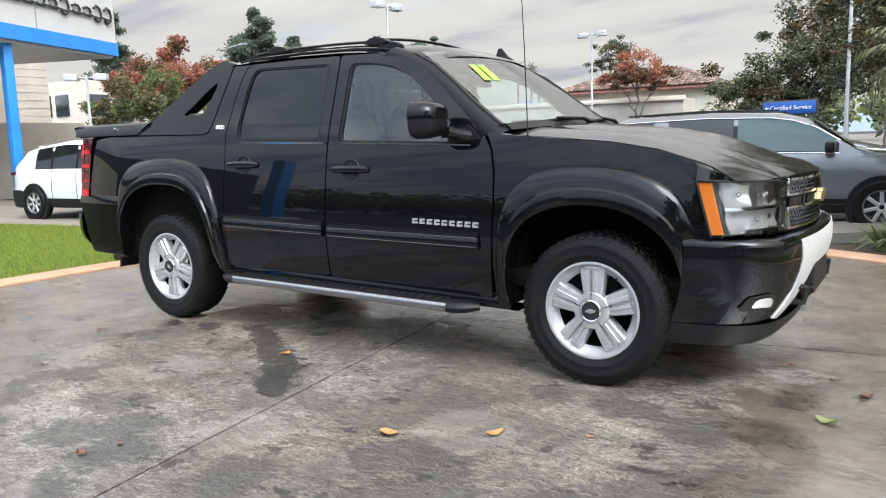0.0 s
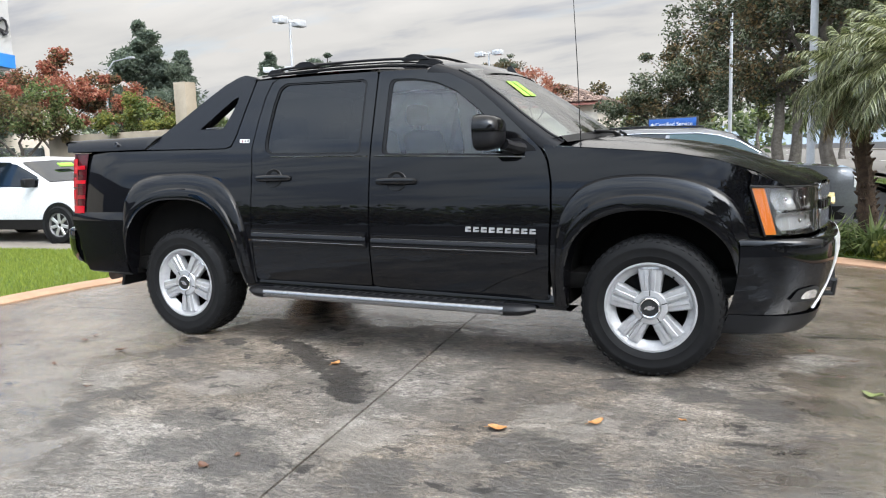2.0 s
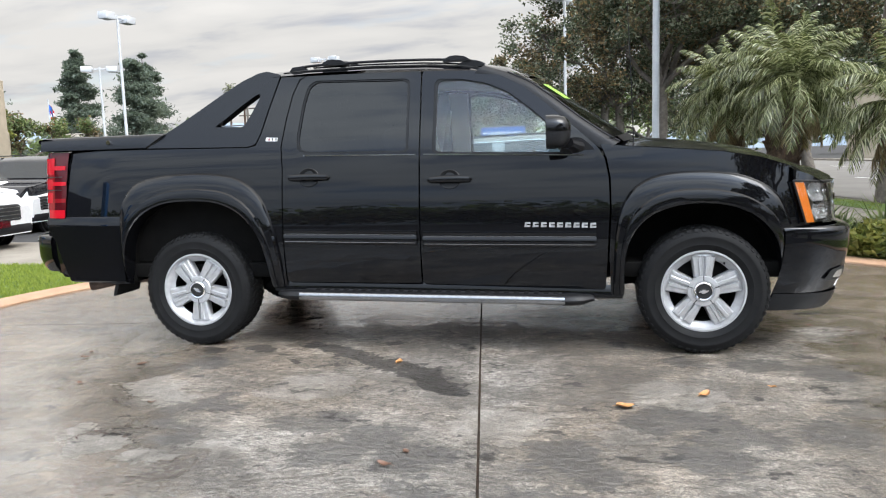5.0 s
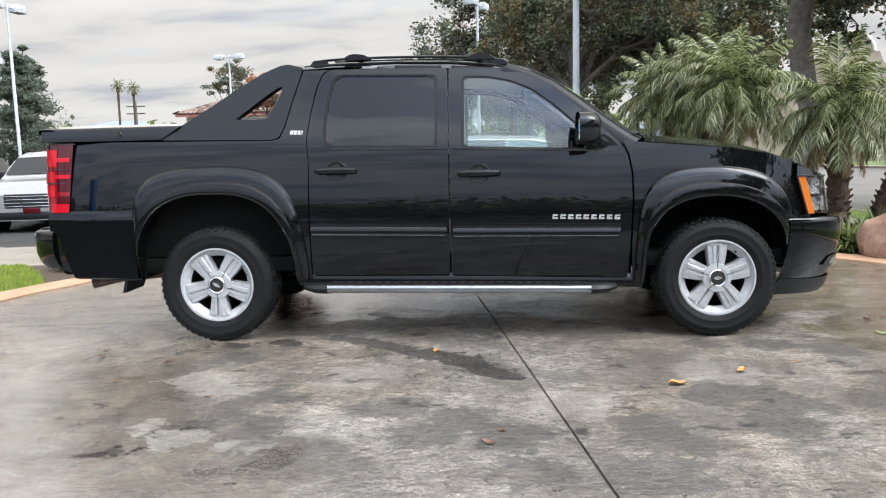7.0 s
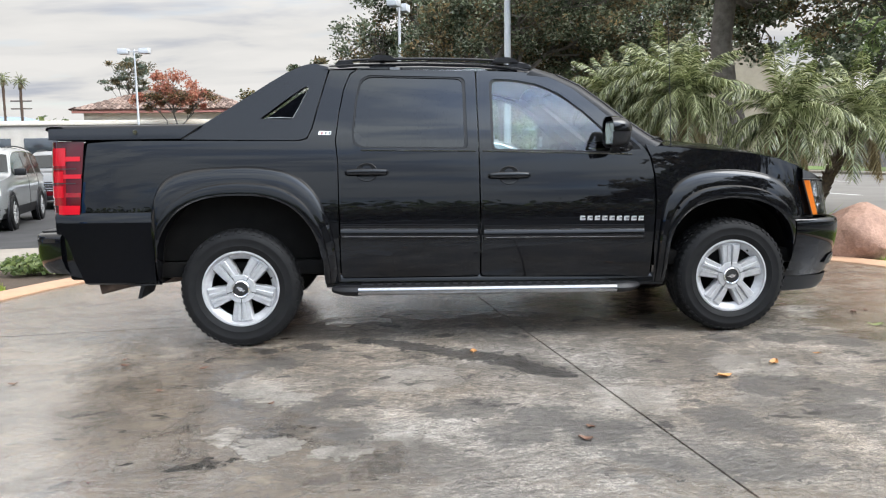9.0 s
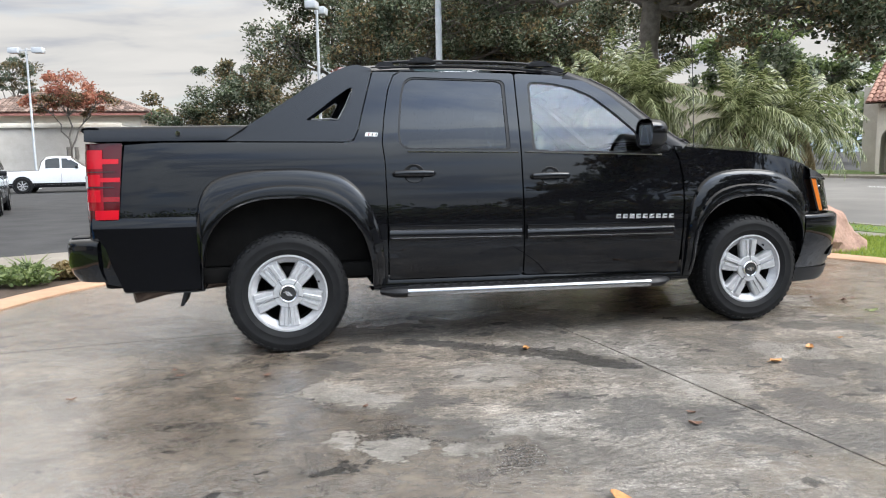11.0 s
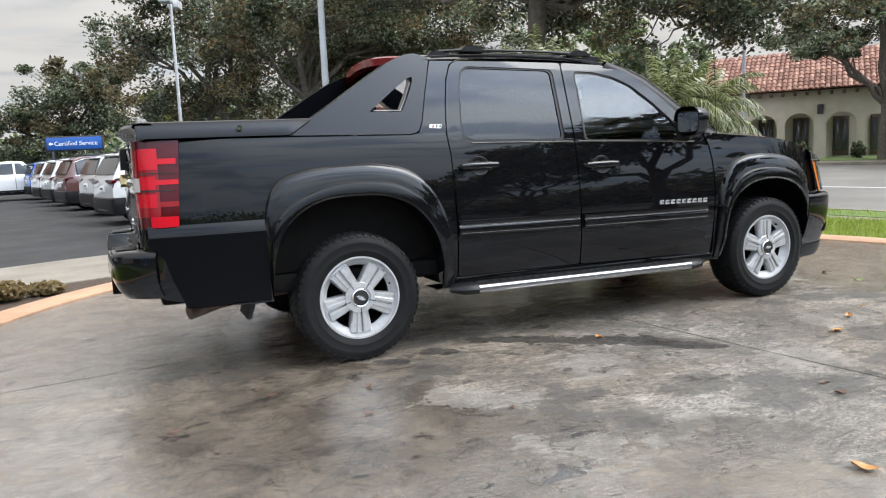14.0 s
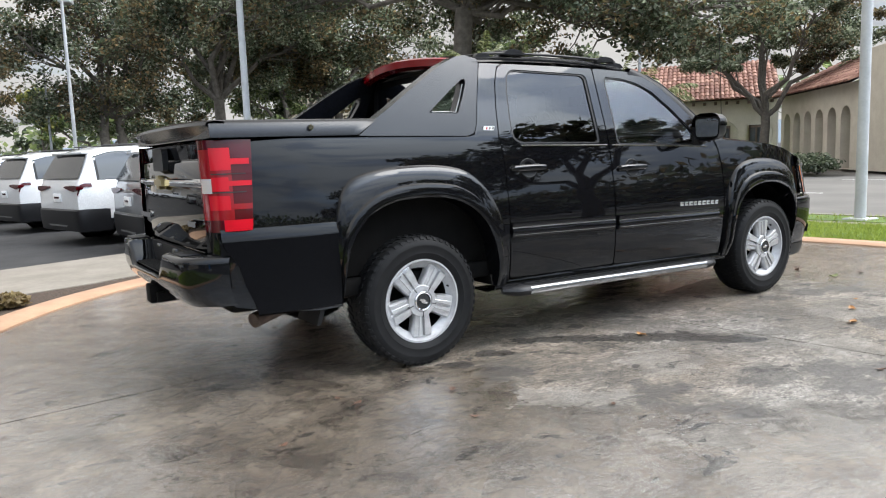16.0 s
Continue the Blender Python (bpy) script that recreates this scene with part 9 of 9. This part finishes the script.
# showroom with its blue canopy beyond the driveway
show = tagged(empty("showroom"), "pale showroom with a blue-banded entrance canopy", "building")
P0 = Vector((-15.0, 8.9))
run = (Vector((-6.8, -13.6)) - P0).normalized()
P2 = P0 + run * 10.0
front = Vector((-run.y, run.x))


def canopy(name, lo, hi, out, mat, inset=0.0, deep=9.0):
    """A slab of the canopy from height lo to hi, standing out from its face."""
    bm = bmesh.new()
    a, b = P0 + run * inset, P2 - run * inset
    prism(bm, [tuple(q) for q in (a + front * out, b + front * out, b - front * (deep + out), a - front * (deep + out))], lo, hi, "z")
    return part(name, bm, mat, show, smooth=False)


canopy("blue_band", 3.93, 4.28, 0.03, M["blue_band"], -0.03)
canopy("canopy_fascia", 4.282, 5.75, 0.0, M["fascia"])
canopy("canopy_soffit", 3.86, 3.928, -0.08, M["fascia"], 0.08)
for k in (3.0, 6.0, 9.0):
    bm = bmesh.new()
    c = P0 + run * k
    prism(bm, [tuple(q) for q in (c + front * 0.012, c + run * 0.03 + front * 0.012, c + run * 0.03 - front * 0.1, c - front * 0.1)], 4.29, 5.74, "z")
    part("panel_joint", bm, M["pole_grey"], show)
for k in range(14):
    bm = bmesh.new()
    c = P0 + run * (0.35 + 0.42 * k) + front * 0.05
    rise = 0.42 if k in (0, 1, 4, 13) else 0.22
    pts = [c + run * (0.16 * math.cos(q)) for q in np.linspace(0.6, 5.6, 7)]
    tube(bm, [(p.x, p.y, 4.98 + rise * 0.5 * math.sin(q)) for p, q in zip(pts, np.linspace(0.6, 5.6, 7))], 0.035, 6)
    tube(bm, [(c.x - run.x * 0.16, c.y - run.y * 0.16, 4.86), (c.x + run.x * 0.24, c.y + run.y * 0.24, 4.90)], 0.028, 5)
    part("script_stroke", bm, M["letter_dark"], show)
for at_k in (3.75, 9.6):
    col = P0 + run * at_k - front * 0.3
    bm = bmesh.new()
    box(bm, (col.x - 0.11, col.y - 0.11, LOT), (col.x + 0.11, col.y + 0.11, 3.9), 0.02)
    part("canopy_column", bm, M["blue_band"], show)
bm = bmesh.new()
a, b = P0 + run * 9.0 - front * 16.0, P0 + run * 26.0 - front * 16.0
prism(bm, [tuple(q) for q in (a, b, b - front * 12, a - front * 12)], LOT, 6.0, "z")
part("main_hall", bm, M["hall_glass"], show, smooth=False)
bm = bmesh.new()
box(bm, (-34.0, -14.0, LOT), (-21.9, 10.7, 4.4))
part("wall", bm, M["stucco_white"], show, smooth=False)
bm = bmesh.new()
box(bm, (-21.9, -4.0, LOT), (-19.2, 10.3, 2.2))
part("low_wall", bm, M["stucco_white"], show, smooth=False)
for j in range(16):
    bm = bmesh.new()
    box(bm, (-21.9, -13.9, 0.12 + 0.27 * j), (-21.885, 10.65, 0.13 + 0.27 * j))
    part("course_line", bm, M["stucco"], show)
at = P0 + run * 20.0
pylon = tagged(empty("entrance_pylon", Matrix.Translation((at.x, at.y, LOT))), "blue entrance pylon behind the forecourt", "pylon")
bm = bmesh.new()
box(bm, (-0.20, -0.20, 0.25), (0.20, 0.20, 4.0), 0.03)
part("shaft", bm, M["blue_band"], pylon)
bm = bmesh.new()
box(bm, (-0.45, -0.45, -0.05), (0.45, 0.45, 0.25), 0.03)
part("plinth", bm, M["fascia"], pylon)
flats = tagged(empty("apartment_building"), "far flat-roofed apartment block with a balcony row", "building")
bm = bmesh.new()
box(bm, (-64.0, 30.0, LOT), (-52.0, 40.0, 6.9))
part("wall", bm, M["stucco"], flats, smooth=False)
for z in (1.2, 4.1):
    for y in (30.8, 33.4, 36.0):
        bm = bmesh.new()
        box(bm, (-52.05, y, z), (-51.9, y + 1.9, z + 1.7), 0.02)
        part("window", bm, M["window_far"], flats)
    for x in (-62.5, -60.0, -57.5, -55.0):
        bm = bmesh.new()
        box(bm, (x, 29.9, z), (x + 1.8, 30.06, z + 1.7), 0.02)
        part("window", bm, M["window_far"], flats)
tan = tagged(empty("tan_building"), "tan building with a square chimney tower", "building")
bm = bmesh.new()
box(bm, (-25.55, 25.6, LOT), (-24.75, 26.4, 5.5), 0.02)
part("tower", bm, M["stucco_tan"], tan)
bm = bmesh.new()
box(bm, (-36.0, 26.0, LOT), (-25.7, 27.6, 3.1), 0.02)
part("wall", bm, M["stucco_tan"], tan, smooth=False)
bm = bmesh.new()
box(bm, (-28.6, 25.95, 1.0), (-27.9, 26.05, 2.4), 0.02)
part("window", bm, M["window_far"], tan)

# flag
flag = tagged(empty("flag"), "striped red and white flag with a blue corner on its pole", "flag")
bm = bmesh.new()
tube(bm, [(-42.6, 52.2, LOT), (-42.6, 52.2, 7.2)], 0.05, 8)
part("pole", bm, M["pole_white"], flag)
for k in range(7):
    bm = bmesh.new()
    rows = [[Vector((-42.55 + 0.10 * j + 0.02 * k, 52.2 + 0.10 * math.sin(j * 1.1), 6.7 - 0.25 * k - dz - 0.12 * j)) for j in range(6)] for dz in (0, 0.25)]
    grid(bm, rows)
    part("stripe", bm, M["red_bright" if k % 2 == 0 else "white"], flag)
bm = bmesh.new()
rows = [[Vector((-42.56 + 0.10 * j, 52.17 + 0.10 * math.sin(j * 1.1), 6.7 - dz - 0.12 * j)) for j in range(4)] for dz in (0, 0.9)]
grid(bm, rows)
part("canton", bm, M["sign_blue"], flag)
bm = bmesh.new()
tube(bm, [(-70, 150, 0), (-70, 150, 14)], 0.25, 6)
for z in (11.5, 13.0):
    tube(bm, [(-72, 150, z), (-68, 150, z)], 0.15, 5)
tagged(part("power_pole", bm, M["bark"]), "far wooden power pole with two cross arms", "power pole")

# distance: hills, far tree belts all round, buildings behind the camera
# the haze of distance is put into the hills' blue-grey colour
M["hill"] = varied("haze_tinted_hill", (0.16, 0.20, 0.24), (0.21, 0.25, 0.29), 1.0, 0.01, 0.0)
bm = bmesh.new()
rows = [[], []]
for k in range(181):
    a = radians(2 * k)
    h = 30 + 45 * max(0.0, noise.noise(Vector((3 * math.cos(a), 3 * math.sin(a), 0.3)))) + 25 * max(0, noise.noise(Vector((9 * math.cos(a), 9 * math.sin(a), 1.3)))) + 42 * math.exp(-((2 * k - 131) / 4) ** 2) + 40 * math.exp(-((2 * k - 116) / 5) ** 2)
    rows[0].append(Vector((1500 * math.cos(a), 1500 * math.sin(a) + 100, -5)))
    rows[1].append(Vector((1560 * math.cos(a), 1560 * math.sin(a) + 100, h)))
grid(bm, rows)
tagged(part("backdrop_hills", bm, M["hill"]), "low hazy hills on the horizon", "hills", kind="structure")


def belt(label, line, n, z, size, mats, depth=5.0):
    """A far belt of trees as one mass of foliage along a line."""
    pts = [Vector(p) for p in line]
    cs = []
    for _ in range(n):
        k = rng.integers(0, len(pts) - 1)
        p = pts[k].lerp(pts[k + 1], rng.random())
        r = z * rng.uniform(0.25, 0.5)
        cs.append(in_blob((p.x + rng.normal() * depth, p.y + rng.normal() * depth, r + rng.uniform(0, z - 1.6 * r)), (r * 1.2, r * 1.2, r), 90, 0.3))
    both = np.concatenate(cs)
    pick = rng.random(len(both)) < 0.5
    ob = leaf_cloud("far_trees", both[pick], size, M[mats[0]], None)
    tagged(ob, label, "trees", kind="stuff")
    ob = leaf_cloud("far_trees", both[~pick], size, M[mats[1]], None)
    tagged(ob, label, "trees", kind="stuff")


belt("far belt of green trees beyond the lot", [(-120, 60), (-70, 95), (-20, 110), (30, 120), (70, 90)], 110, 7.0, 0.7, ["leaf_green", "leaf_magnolia"])
belt("far belt of green trees across the street", [(60, 90), (62, 40), (64, -20), (60, -60)], 80, 8.0, 0.6, ["leaf_green", "leaf_magnolia"])
belt("belt of trees on the far side of the forecourt", [(60, -55), (20, -58), (-25, -56), (-70, -45), (-100, 0), (-110, 50)], 320, 8.5, 0.7, ["leaf_magnolia", "leaf_green"])

belt("row of evergreen trees behind the forecourt", [(26, -6), (25, -24), (20, -40), (0, -45), (-32, -43)], 190, 5.5, 0.4, ["leaf_magnolia", "leaf_brown"], 2.5)

# ---- fallen leaves on the pad ----
M["fallen_orange"] = varied("fallen_orange_leaf", (0.26, 0.11, 0.03), (0.46, 0.23, 0.08), 0.55, 60, 0.3)
M["fallen_brown"] = varied("fallen_brown_leaf", (0.05, 0.025, 0.015), (0.14, 0.065, 0.035), 0.5, 60, 0.3)
M["fallen_green"] = varied("fallen_green_leaf", (0.10, 0.13, 0.04), (0.20, 0.23, 0.08), 0.5, 60, 0.3)


def fallen_leaf(x, y, size, turn, mat, label):
    """A curled pointed leaf lying on the concrete."""
    bm = bmesh.new()
    rows = []
    for k in range(8):
        t = k / 7
        w = 0.30 * math.sin(math.pi * (0.04 + 0.94 * t)) ** 0.8
        rows.append([Vector(((t - 0.5), v * w, 0.05 + 0.10 * v * v * (1 + 0.5 * math.sin(5 * t + x * 9)) + 0.09 * (2 * t - 1) ** 2 + 0.02 * math.sin(9 * t))) for v in (-1, -0.5, 0, 0.5, 1)])
    grid(bm, rows)
    tube(bm, [(-0.72, 0.05, 0.10), (-0.6, 0.02, 0.14), (-0.46, 0, 0.13)], [0.012, 0.014, 0.016], 5)
    for v in bm.verts:
        v.co *= size * 0.8
    leaf = part("fallen_leaf", bm, M[mat], None, angle=60)
    leaf.matrix_world = pose(x, y, 0.001, 0, 0, turn)
    tagged(leaf, label, "leaf", "fallen leaves")


for k, (x, y, size) in enumerate(((2.79, -1.94, 0.11), (3.19, -1.72, 0.10), (1.48, -1.25, 0.10), (1.13, -3.35, 0.11), (3.55, -1.55, 0.05))):
    fallen_leaf(x, y, size, 37 * k + 10, "fallen_orange", "fallen orange leaf on the wet concrete")
for k, (x, y, size) in enumerate(((-0.63, -1.29, 0.07), (-0.68, -1.16, 0.06), (1.79, -2.74, 0.08), (4.49, -0.48, 0.11), (4.12, -0.13, 0.07), (4.34, -0.28, 0.06), (4.62, -0.43, 0.07), (-0.28, -1.82, 0.06), (-0.14, -1.42, 0.08), (1.85, -2.60, 0.06), (-1.14, -1.59, 0.06), (4.75, -0.95, 0.07), (4.25, -0.62, 0.05), (0.35, -2.1, 0.05))):
    fallen_leaf(x, y, size, 71 * k + 25, "fallen_brown", "fallen dark brown leaf on the wet concrete")
fallen_leaf(4.37, -0.91, 0.12, 160, "fallen_green", "fallen yellow-green leaf on the wet concrete")
